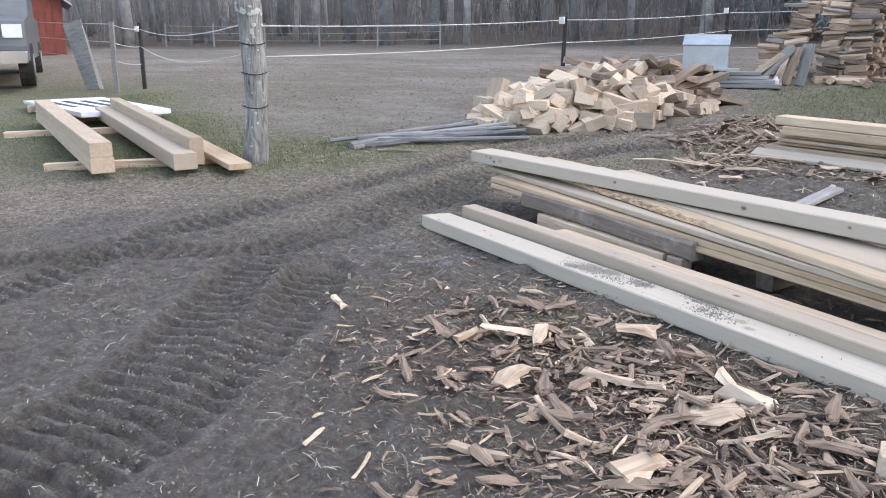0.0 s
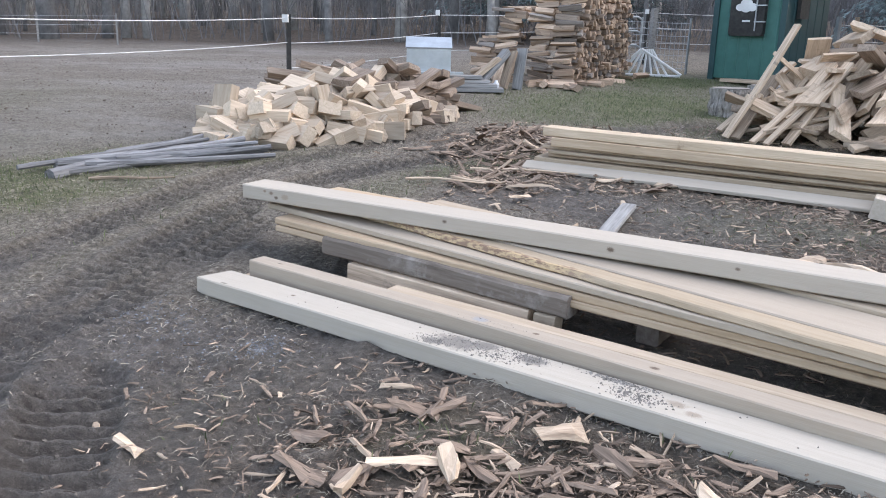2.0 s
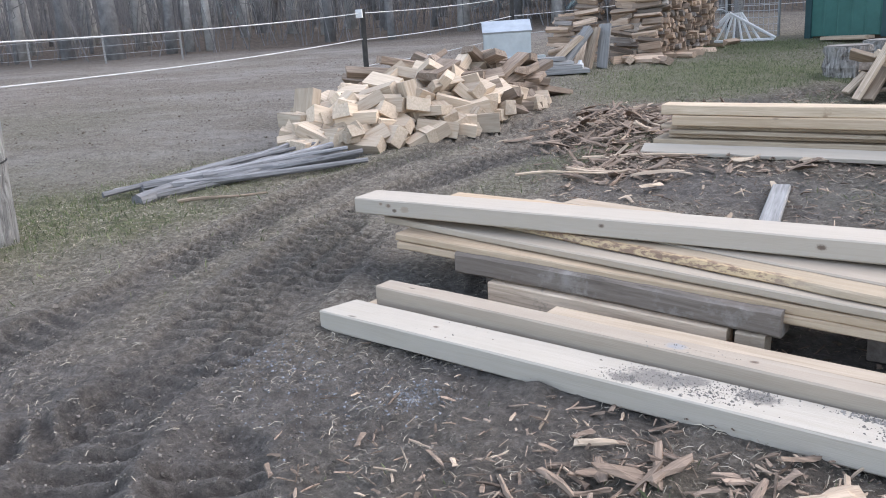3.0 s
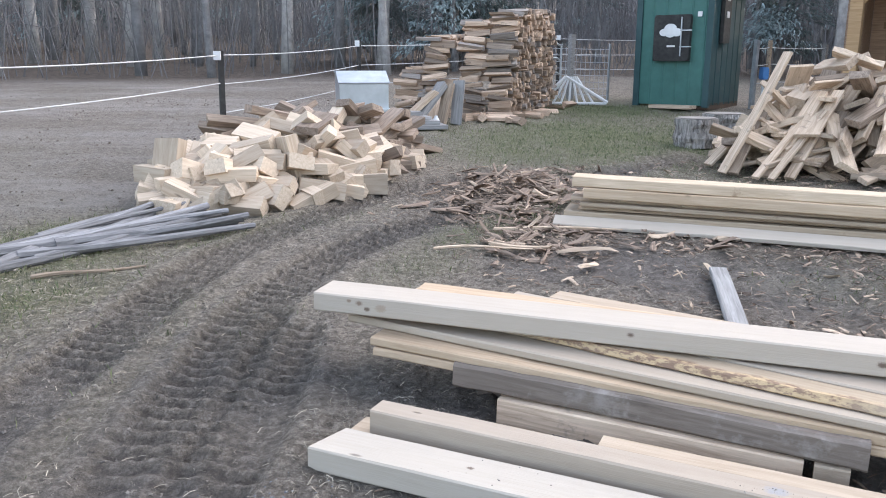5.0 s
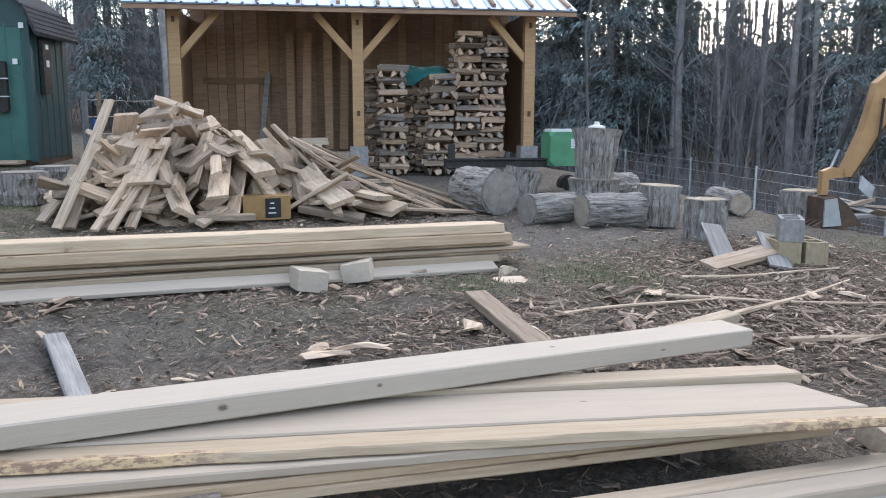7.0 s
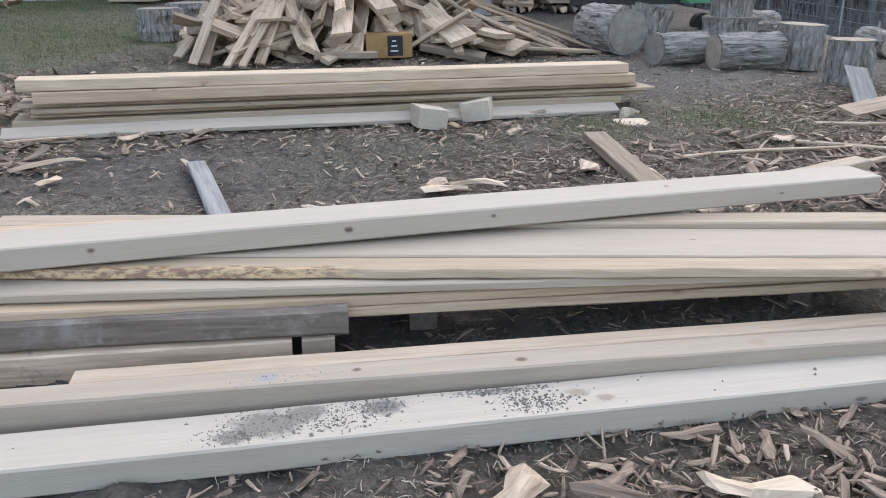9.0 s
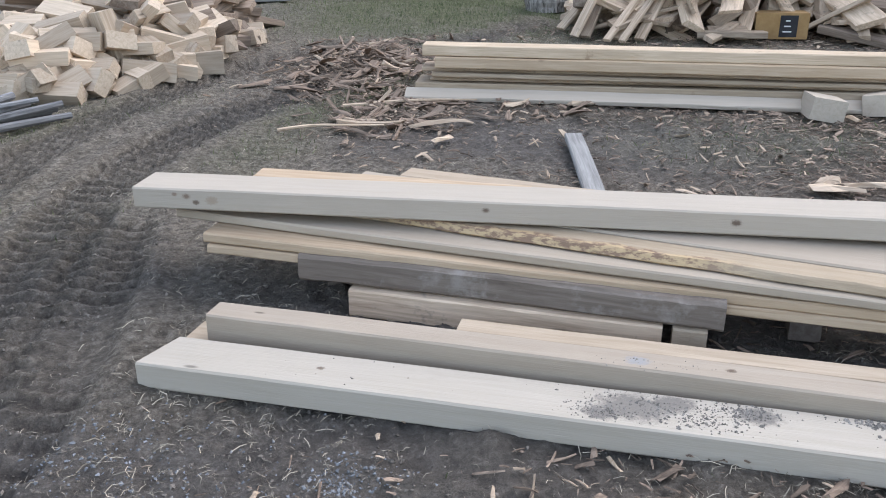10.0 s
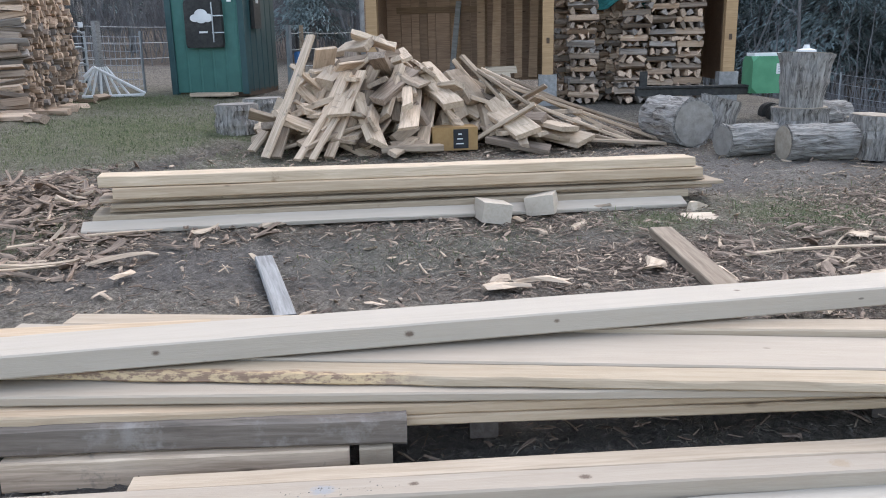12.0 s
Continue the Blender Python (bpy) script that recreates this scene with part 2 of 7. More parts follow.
def timber(name, P, Q, w, h, material, label, category="timber", group="", roll=0, parent=None, **kw):
    """A timber whose underside's middle line runs from P to Q."""
    m, L = along(P, Q)
    vs, fs = beam_data(L, w, h, **kw)
    ob = part(name, finish(name, vs, fs, material), parent, m @ pose(0, 0, 0, roll, 0, 0))
    if parent is None: tagged(ob, label, category, group)
    elif label: ob["label"] = label
    return ob

def tube_data(pts, rads, sides=8, caps=True, rough=0.0, seed=0):
    vs, fs = [], []
    n0 = len(pts)
    for i, (p, rr) in enumerate(zip(pts, rads)):
        p = Vector([float(c) for c in p])
        d = (Vector(pts[min(i + 1, n0 - 1)]) - Vector(pts[max(i - 1, 0)])).normalized()
        a = d.cross(Vector((0.31, 0.95, 0.02)) if abs(d.y) < 0.9 else Vector((1, 0, 0.1))).normalized()
        b = d.cross(a)
        for k in range(sides):
            th = 2 * math.pi * k / sides
            q = float(rr) * (1 + rough * noise.noise((math.cos(th) * 2.2 + seed, math.sin(th) * 2.2, i * 0.9)))
            vs.append(p + q * (math.cos(th) * a + math.sin(th) * b))
    for i in range(n0 - 1):
        for k in range(sides):
            k2 = (k + 1) % sides
            fs.append((i * sides + k, i * sides + k2, (i + 1) * sides + k2, (i + 1) * sides + k))
    if caps:
        fs.append(tuple(reversed(range(sides))))
        fs.append(tuple((n0 - 1) * sides + k for k in range(sides)))
    return vs, fs

class Heap:
    """Collects many small pieces into one mesh."""
    def __init__(self): self.v, self.f, self.n = [], [], 0
    def add(self, vs, fs, m=None):
        a = np.array([tuple(v) for v in vs], float)
        if m is not None:
            mm = np.array(m)
            a = a @ mm[:3, :3].T + mm[:3, 3]
        self.v.append(a)
        self.f += [tuple(i + self.n for i in f) for f in fs]
        self.n += len(a)
    def mesh(self, name, material, smooth=False):
        return finish(name, np.concatenate(self.v), self.f, material, smooth)

def box_data(sx, sy, sz, bev=0.0, jit=0.0, seed=0):
    """A box round the origin with chipped edges."""
    r = random.Random(seed)
    vs = []
    for x in (-1, 1):
        for y in (-1, 1):
            for z in (-1, 1):
                c = [x * sx / 2 + r.uniform(-jit, jit), y * sy / 2 + r.uniform(-jit, jit), z * sz / 2 + r.uniform(-jit, jit)]
                for ax in range(3):
                    q = list(c)
                    q[ax] -= (x, y, z)[ax] * bev
                    vs.append(q)
    bm = bmesh.new()
    for v in vs: bm.verts.new(v)
    bmesh.ops.convex_hull(bm, input=bm.verts)
    bmesh.ops.dissolve_limit(bm, angle_limit=0.02, verts=bm.verts, edges=bm.edges)
    bm.normal_update()
    bm.verts.index_update()
    out = [tuple(v.co) for v in bm.verts], [tuple(v.index for v in f.verts) for f in bm.faces]
    bm.free()
    return out

def box_part(name, parent, cx, cy, cz, sx, sy, sz, material, bev=0.01, label="", turn=(0, 0, 0), jit=0.0, seed=0):
    vs, fs = box_data(sx, sy, sz, bev, jit, seed)
    return part(name, finish(name, vs, fs, material), parent, pose(cx, cy, cz, *turn), label)

def wedge_data(L, r, seed=0):
    """A split log along x: a wedge of a round, with uneven faces."""
    q = random.Random(seed)
    n0 = q.choice((3, 4, 4, 5))
    ang = sorted(q.uniform(0, 6.283) for _ in range(n0 + 2)) if n0 > 3 else [0.3, 2.2, 4.4]
    ring = [(r * q.uniform(0.75, 1.15) * math.cos(a), r * q.uniform(0.7, 1.0) * math.sin(a)) for a in ang]
    k = len(ring)
    vs, fs = [], []
    for i in range(3):
        x = (i - 1) * L / 2
        for (y, z) in ring:
            vs.append((x + q.uniform(-0.008, 0.008), y * q.uniform(0.93, 1.07), z * q.uniform(0.93, 1.07)))
    for i in range(2):
        for a in range(k):
            b = (a + 1) % k
            fs.append((i * k + a, i * k + b, (i + 1) * k + b, (i + 1) * k + a))
    fs.append(tuple(reversed(range(k))))
    fs.append(tuple(2 * k + a for a in range(k)))
    return vs, fs

# ---- ground sheet ----
TRACKS = [  # wheel tracks: plan line, width, depth
    ([(-0.7, -1.5), (-0.85, 0.2), (-1.02, 0.9), (-1.36, 1.7), (-1.48, 2.4), (-1.47, 3.1), (-1.36, 3.8), (-1.25, 4.5), (-0.85, 5.5), (0.0, 6.5), (1.2, 7.6), (3.0, 9.0)], 0.33, 0.022),
    ([(-2.3, -1.2), (-2.28, 1.2), (-2.4, 1.9), (-2.3, 2.7), (-2.12, 3.3), (-1.95, 4.0), (-1.75, 5.0), (-1.3, 6.1), (-0.5, 7.2), (0.9, 8.3)], 0.33, 0.022),
    ([(-3.9, 0.2), (-2.6, 1.4), (-1.6, 2.1), (-1.2, 3.0), (-1.05, 4.3)], 0.32, 0.022),
    ([(-0.6, -2.0), (-0.55, 0.0), (-0.7, 1.0), (-1.0, 1.9)], 0.32, 0.022),
]

def axis(lo, a, b, hi, step, fine, far, grow=1.13):
    """Grid lines: fine from a to b, coarser to lo and hi, then ever wider."""
    mid = list(np.arange(lo, a, step)) + list(np.arange(a, b, fine)) + list(np.arange(b, hi, step))
    out, d = [], step
    v = lo
    while v > -far: d *= grow; v -= d; out.append(v)
    out = out[::-1]
    d, v, up = step, mid[-1], []
    while v < far: d *= grow; v += d; up.append(v)
    return np.array(out + mid + up)

def fbm(X, Y, scale, octaves=4, seed=0):
    """Cheap value noise on a grid of numpy arrays."""
    rs = np.random.RandomState(seed)
    T = rs.rand(256, 256)
    out, amp, tot = 0, 1.0, 0
    for o in range(octaves):
        x, y = X * scale + 13.7 * o, Y * scale + 7.1 * o
        xi, yi = np.floor(x).astype(int), np.floor(y).astype(int)
        fx, fy = x - xi, y - yi
        fx, fy = fx * fx * (3 - 2 * fx), fy * fy * (3 - 2 * fy)
        a, b = T[xi % 256, yi % 256], T[(xi + 1) % 256, yi % 256]
        c, d = T[xi % 256, (yi + 1) % 256], T[(xi + 1) % 256, (yi + 1) % 256]
        out = out + amp * ((a * (1 - fx) + b * fx) * (1 - fy) + (c * (1 - fx) + d * fx) * fy)
        tot += amp; amp *= 0.5; scale *= 2.03
    return out / tot

def spline(pts, n=14):
    """Catmull-Rom line through plan points."""
    p = [np.array(q, float) for q in pts]
    p = [2 * p[0] - p[1]] + p + [2 * p[-1] - p[-2]]
    out = []
    for i in range(1, len(p) - 2):
        for k in range(n):
            t = k / n
            out.append(0.5 * (2 * p[i] + (p[i + 1] - p[i - 1]) * t + (2 * p[i - 1] - 5 * p[i] + 4 * p[i + 1] - p[i + 2]) * t * t + (3 * p[i] - p[i - 1] - 3 * p[i + 1] + p[i + 2]) * t ** 3))
    out.append(p[-2])
    return np.array(out)

def track_shape(X, Y):
    """Depth of the ruts, how muddy they are and how dark they are coloured."""
    H, M, R = np.zeros_like(X), np.zeros_like(X), np.zeros_like(X)
    for pts, w, depth in TRACKS:
        s = spline(pts)
        seg = np.hypot(*np.diff(s, axis=0).T)
        run = np.concatenate(([0], np.cumsum(seg)))
        best = np.full(X.shape, 9.0); side = np.zeros_like(X); pos = np.zeros_like(X)
        near = (X > s[:, 0].min() - 1) & (X < s[:, 0].max() + 1) & (Y > s[:, 1].min() - 1) & (Y < s[:, 1].max() + 1)
        x, y = X[near], Y[near]
        bb, ss, pp = best[near], side[near], pos[near]
        for i in range(len(s) - 1):
            d = (s[i + 1] - s[i]) / max(seg[i], 1e-6)
            u = np.clip((x - s[i, 0]) * d[0] + (y - s[i, 1]) * d[1], 0, seg[i])
            ex, ey = x - s[i, 0] - u * d[0], y - s[i, 1] - u * d[1]
            dd = np.hypot(ex, ey)
            k = dd < bb
            bb = np.where(k, dd, bb); ss = np.where(k, ex * d[1] - ey * d[0], ss); pp = np.where(k, run[i] + u, pp)
        best[near], side[near], pos[near] = bb, ss, pp
        wob = 0.6 + 0.8 * fbm(X, Y, 1.3, 2, 5)
        inside = 1 - sm(w * 0.42, w * 0.62, best)
        rim = np.exp(-((best - w * 0.66) / 0.07) ** 2)
        lug = np.sin((pos + 0.16 * side + 0.02 * (fbm(X, Y, 3.0, 2, 6) - 0.5)) * 2 * np.pi / 0.098)
        lug = np.tanh(lug * 4.0 - 0.8) * sm(0.12, 0.32, fbm(X, Y, 0.9, 2, 8))
        H += wob * (-depth * inside + depth * 0.9 * rim) + inside * lug * 0.018 * np.clip(wob, 0.7, 1.1)
        M = np.maximum(M, np.maximum(inside, 0.6 * rim))
        # darkening for the colour, strongest in the grooves between the lug bars
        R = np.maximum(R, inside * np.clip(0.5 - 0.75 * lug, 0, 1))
    return H, M, R

def masks(X, Y):
    n1, n2 = fbm(X, Y, 0.55, 4, 1), fbm(X, Y, 1.9, 4, 2)
    # pasture: bare earth behind the wire
    past = sm(-0.3, 1.2, Y - np.maximum(6.2 + 0.9 * (X + 3.0), 5.5 - 0.62 * (X + 4.6)) + 1.6 * (n1 - 0.5)) * (1 - sm(-1.6, -0.6, X - 0.12 * (Y - 9))) * sm(4.4, 5.6, Y)
    grass = np.zeros_like(X)
    def blob(cx, cy, rx, ry, a=1.0, turn=0.0):
        c, s = math.cos(turn), math.sin(turn)
        u, v = ((X - cx) * c + (Y - cy) * s) / rx, (-(X - cx) * s + (Y - cy) * c) / ry
        return a * np.exp(-(u * u + v * v))
    for q in ((-4.2, 4.6, 2.2, 1.0, 1.25, 0.5), (-2.7, 5.5, 1.3, 0.5, 0.8, 0.8), (-1.4, 6.2, 0.9, 0.25, 0.8, 0.7), (-0.35, 5.3, 0.6, 0.3, 0.5, 0.9), (-6.5, 5.6, 3.0, 1.6, 1.0, 0.3), (-9, 8, 4, 2.5, 1.0, 0.3), (-2.75, 6.0, 0.9, 0.5, 1.5, 0.9), (-3.5, 5.0, 1.1, 0.6, 1.4, 0.7), (-2.6, 4.7, 0.8, 0.35, 0.9, 0.8), (2.6, 10.3, 2.2, 2.2, 0.95, 0.6), (1.2, 9.4, 1.2, 0.9, 0.7, 0.6),
              (0.6, 6.6, 0.35, 1.0, 0.7, -0.6), (0.0, 6.0, 0.5, 0.3, 0.6, 0.7), (5.3, 3.7, 0.6, 0.5, 1.1, 0), (4.2, 4.2, 0.5, 0.3, 0.8, -0.4), (2.7, 4.5, 0.9, 0.5, 0.35, 0), (9.3, 1.6, 1.5, 0.9, 1.0, 0),
              (-1.2, 4.2, 0.25, 0.5, 0.5, 0), (3.4, 13.5, 1.5, 1.5, 0.9, 0), (0.4, 1.6, 0.3, 0.2, 0.35, 0), (-1.75, 4.6, 0.2, 1.1, 0.4, -0.1)):
        grass = np.maximum(grass, blob(*q))
    H, M, rut_dark = track_shape(X, Y)
    grass = np.clip(grass * (0.55 + 1.1 * n2) + 0.45 * (n1 - 0.5), 0, 1) * (1 - 0.85 * np.clip(M, 0, 1)) * (1 - 0.6 * past)
    mud = np.clip(0.95 * blob(-0.9, 0.3, 1.7, 1.5) + 0.7 * blob(-2.6, 1.8, 1.3, 0.9) + 0.15 * M + 0.9 * blob(6.9, 4.9, 1.9, 0.9, 1, -0.5) + 0.85 * blob(1.9, 4.7, 1.9, 0.55, 1, -0.42) + 0.5 * blob(-0.4, 2.4, 0.9, 0.45) + 0.6 * blob(0.0, 0.9, 0.8, 0.6) + 0.8 * blob(0.6, 2.9, 1.6, 0.35, 1, -0.5) + 0.6 * (n1 - 0.5), 0, 1)
    chips = np.zeros_like(X)
    for q in ((1.15, 1.0, 1.4, 0.62, 1.15, -0.45), (0.7, 7.3, 0.55, 0.9, 1.1, -0.5), (0.7, 6.1, 0.45, 0.75, 0.7, -0.4), (5.2, 2.2, 1.8, 1.3, 1.0, -0.3), (6.2, 3.4, 1.0, 0.7, 0.8, -0.3), (3.5, 3.5, 1.4, 0.6, 0.75, -0.4),
              (7.0, 3.0, 1.6, 0.9, 0.9, -0.3), (7.8, 7.0, 1.4, 0.7, 0.7, -0.6), (4.7, 7.7, 2.2, 0.7, 0.7, -0.5), (2.7, 5.2, 1.9, 0.3, 0.5, -0.42), (3.4, 4.6, 0.9, 0.35, 0.7, -0.3)):
        chips = np.maximum(chips, blob(*q))
    litter = np.maximum(sm(18.2, 20, Y - 0.12 * (X + 6)) * (X < 9), sm(7, 9, (X - 9.3) * 0.666 + (Y - 10.6) * 0.746) * (X >= 9))
    litter = np.maximum(litter, sm(15.5, 17.5, X) * (Y < 12))
    return H, M, rut_dark, litter, np.clip(grass, 0, 1), np.clip(past, 0, 1), mud, np.clip(chips * (0.6 + 0.8 * n2), 0, 1)

def surface(X, Y, H, past, mud, M):
    """Height of the ground with its ruts, clods and hollows."""
    near = 1 - sm(9, 16, np.hypot(X - 0.5, Y - 4))
    calm = 1 - 0.6 * np.clip(M, 0, 1)
    bumps = (fbm(X, Y, 1.1, 3, 11) - 0.5) * 0.05 + calm * ((fbm(X, Y, 5.5, 4, 12) - 0.5) * (0.035 + 0.055 * mud) + (fbm(X, Y, 15, 3, 13) - 0.5) * (0.034 + 0.02 * mud))
    Z = gz(X, np.minimum(Y, 60)) + near * (bumps + H) + (1 - near) * (fbm(X, Y, 0.35, 3, 14) - 0.5) * 0.12 * (1 - 0.5 * past)
    return Z - fall(X, Y)

def build_ground():
    xs, ys = axis(-4.0, -2.7, 0.1, 5.0, 0.035, 0.019, 400), axis(-0.5, -0.3, 5.0, 6.8, 0.035, 0.019, 400)
    X, Y = np.meshgrid(xs, ys)
    H, M, rut_dark, litter, grass, past, mud, chips = masks(X, Y)
    Z = surface(X, Y, H, past, mud, M)
    ny, nx = X.shape
    me = bpy.data.meshes.new("ground")
    me.vertices.add(nx * ny)
    me.vertices.foreach_set("co", np.stack((X, Y, Z), -1).astype(np.float32).ravel())
    idx = np.arange(nx * ny).reshape(ny, nx)
    q = np.stack((idx[:-1, :-1], idx[:-1, 1:], idx[1:, 1:], idx[1:, :-1]), -1).reshape(-1, 4)
    me.loops.add(q.size); me.loops.foreach_set("vertex_index", q.ravel().astype(np.int32))
    me.polygons.add(len(q))
    me.polygons.foreach_set("loop_start", np.arange(0, q.size, 4, dtype=np.int32))
    me.polygons.foreach_set("use_smooth", np.ones(len(q), bool))
    me.update(calc_edges=True)
    for nm, a in (("grass", grass), ("pasture", past), ("mud", mud), ("chips", chips), ("litter", litter), ("rut_dark", rut_dark)):
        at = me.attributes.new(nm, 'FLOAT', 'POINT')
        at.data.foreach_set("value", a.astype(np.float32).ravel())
    me.materials.append(ground_material())
    ob = new("ground", me)
    return tagged(ob, "churned brown mud yard with tyre tracks, thin grass and bare pasture", "ground", kind="structure")

def ground_material():
    m, n, l, b = mat("muddy_ground", 0.9)
    v = coords(n, l, (1, 1, 1), False)
    def attr(nm):
        a = n.new("ShaderNodeAttribute"); a.attribute_name = nm
        return a.outputs["Fac"]
    f1, f2, f3 = noise_tex(n, l, v, 26, 8, 0.78), noise_tex(n, l, v, 1.6, 7, 0.7), noise_tex(n, l, v, 120, 3, 0.6)
    dry = ramp(n, l, f1, [(0.3, (0.083, 0.07, 0.056)), (0.5, (0.258, 0.222, 0.18)), (0.7, (0.515, 0.455, 0.38))])
    wet = ramp(n, l, f1, [(0.3, (0.085, 0.075, 0.067)), (0.55, (0.185, 0.164, 0.147)), (0.8, (0.33, 0.298, 0.27))])
    mfac = n.new("ShaderNodeMath"); mfac.operation = 'MULTIPLY_ADD'
    l.new(f2, mfac.inputs[0]); mfac.inputs[1].default_value = 1.1; l.new(attr("mud"), mfac.inputs[2])
    col = mix(n, l, ramp(n, l, mfac.outputs[0], [(0.55, (0, 0, 0)), (1.0, (1, 1, 1))]), dry, wet)
    pas = ramp(n, l, f1, [(0.3, (0.11, 0.09, 0.073)), (0.5, (0.235, 0.203, 0.172)), (0.7, (0.36, 0.32, 0.28))])
    f4 = noise_tex(n, l, coords(n, l, (0.35, 1.0, 1), False), 0.9, 8, 0.75)
    pas = mix(n, l, ramp(n, l, f4, [(0.45, (0, 0, 0)), (0.62, (1, 1, 1))]), pas, mix(n, l, 0.7, pas, (0.38, 0.345, 0.315)))
    col = mix(n, l, attr("pasture"), col, pas)
    chip = ramp(n, l, f1, [(0.3, (0.07, 0.053, 0.043)), (0.7, (0.24, 0.18, 0.14))])
    col = mix(n, l, attr("chips"), col, chip)
    gr = ramp(n, l, f1, [(0.3, (0.09, 0.095, 0.052)), (0.55, (0.19, 0.192, 0.105)), (0.8, (0.33, 0.305, 0.2))])
    col = mix(n, l, attr("grass"), col, gr)
    # ruts mixed toward near-black wet mud; groove shade between lugs is put in colour
    col = mix(n, l, mix(n, l, 0.5, (0, 0, 0), attr("rut_dark")), col, mix(n, l, 0.35, (0.045, 0.038, 0.034), wet))
    lit = ramp(n, l, noise_tex(n, l, v, 7, 6, 0.7), [(0.3, (0.06, 0.045, 0.035)), (0.7, (0.19, 0.15, 0.12))])
    col = mix(n, l, attr("litter"), col, lit)
    speck = ramp(n, l, f3, [(0.68, (0, 0, 0)), (0.76, (1, 1, 1))])
    col = mix(n, l, mix(n, l, 0.5, (0, 0, 0), speck), col, (0.33, 0.29, 0.24))
    # trampled patches: darker damp crumbs and paler dried crust
    f5, f6 = noise_tex(n, l, v, 6.5, 9, 0.82), noise_tex(n, l, v, 55, 5, 0.75)
    col = mix(n, l, ramp(n, l, f5, [(0.36, (0.4, 0.4, 0.4)), (0.5, (0, 0, 0))]), col, (0.075, 0.064, 0.055))
    col = mix(n, l, ramp(n, l, f5, [(0.55, (0, 0, 0)), (0.72, (0.5, 0.5, 0.5))]), col, (0.42, 0.38, 0.335))
    col = mix(n, l, ramp(n, l, f6, [(0.36, (0.45, 0.45, 0.45)), (0.47, (0, 0, 0))]), col, (0.085, 0.073, 0.063))
    l.new(col, b.inputs["Base Color"])
    rr = n.new("ShaderNodeMapRange"); rr.inputs[1].default_value, rr.inputs[2].default_value = 0.7, 1.5
    rr.inputs[3].default_value, rr.inputs[4].default_value = 0.92, 0.55
    l.new(mfac.outputs[0], rr.inputs[0]); l.new(rr.outputs[0], b.inputs["Roughness"])
    bump(n, l, b, f1, 1.0, 0.07)
    return m

build_ground()

# ---- sawn timbers beside the camera ----
D = Vector((0.858, -0.513, 0))   # run of the lower boards
N = Vector((0.513, 0.858, 0))    # across, away from the first stretch of the path

def lay(name, s0, s1, off, w, z, h, material, label, dirn=D, nor=N, O=(-0.69, 3.47), group="sawn boards in the pile", lift=0.0, **kw):
    """A board in the pile: from s0 to s1 along it, its front edge off metres back, z above the ground, its first end raised by lift."""
    P = Vector((O[0], O[1], 0)) + dirn * s0 + nor * (off + w / 2)
    Q = Vector((O[0], O[1], 0)) + dirn * s1 + nor * (off + w / 2)
    P.z, Q.z = g(P.x, P.y) + z + lift, g(Q.x, Q.y) + z
    return timber(name, P, Q, w, h, material, label, "timber", group, **kw)

# front pair on the mud
muddied = lay("timber", 0, 4.15, 0, 0.185, 0.0, 0.085, MUDDY, "pale muddied sawn timber with slanted end lying on bare ground", Vector((0.87, -0.493, 0)), Vector((0.493, 0.87, 0)), (-0.91, 2.90), "timbers on the mud", cut0=0.05, seg=24, seed=1)
squared = lay("timber", 0, 3.95, 0, 0.105, 0.02, 0.11, SECOND, "pale squared pine timber lying beside the muddied one", D, N, (-0.70, 3.055), "timbers on the mud", seg=24, seed=2)
lay("timber", 0.8, 4.0, 0.108, 0.09, 0.045, 0.08, FRESH2, "pale pine plank butted against the squared timber", D, N, (-0.70, 3.055), "timbers on the mud", seg=20, seed=3)
lay("board", -0.1, 0.6, 0.0, 0.16, 0.0, 0.02, FRESH2, "short pale board end under the squared timber", D, N, (-0.70, 3.055), "timbers on the mud", seed=4)

def mud_on_timber(ob, spots, top, material, seed, count):
    """Clots of dried mud trodden onto a timber's upper face."""
    r = random.Random(seed)
    h = Heap()
    for (cx, cy, rx, ry) in spots:
        for k in range(count):
            x, y = r.gauss(cx, rx), r.gauss(cy, ry)
            if abs(y) > 0.084: continue
            q = r.uniform(0.002, 0.0075) * (1.6 if r.random() < 0.08 else 1)
            ring = [(x + q * r.uniform(0.6, 1.3) * math.cos(a), y + q * r.uniform(0.5, 1.1) * math.sin(a), top - 0.003) for a in (0, 1.1, 2.3, 3.4, 4.4, 5.4)]
            h.add(ring + [(x + r.uniform(-0.3, 0.3) * q, y, top + q * r.uniform(0.15, 0.7))], [(i, (i + 1) % 6, 6) for i in range(6)])
    tagged(part("dried_mud", h.mesh("dried_mud", material), ob), "grey-brown dried mud trodden on", kind="stuff")

DRYMUD = rough_stuff("dried_mud", (0.17, 0.155, 0.14), (0.36, 0.33, 0.3), 30, 0.95, 0.4, vary=0.35)
mud_on_timber(muddied, ((1.36, -0.045, 0.05, 0.03), (1.5, 0.02, 0.1, 0.04), (1.62, -0.02, 0.08, 0.03), (1.74, 0.045, 0.05, 0.02), (2.2, -0.02, 0.06, 0.03), (2.12, 0.06, 0.07, 0.01)), 0.087, DRYMUD, 5, 330)
mud_on_timber(muddied, ((0.5, 0, 0.3, 0.05), (1.1, 0, 0.3, 0.05), (2.8, 0, 0.5, 0.05)), 0.087, DRYMUD, 6, 16)
mud_on_timber(squared, ((1.36, 0.0, 0.05, 0.016), (1.48, -0.01, 0.05, 0.012)), 0.112, DRYMUD, 7, 70)

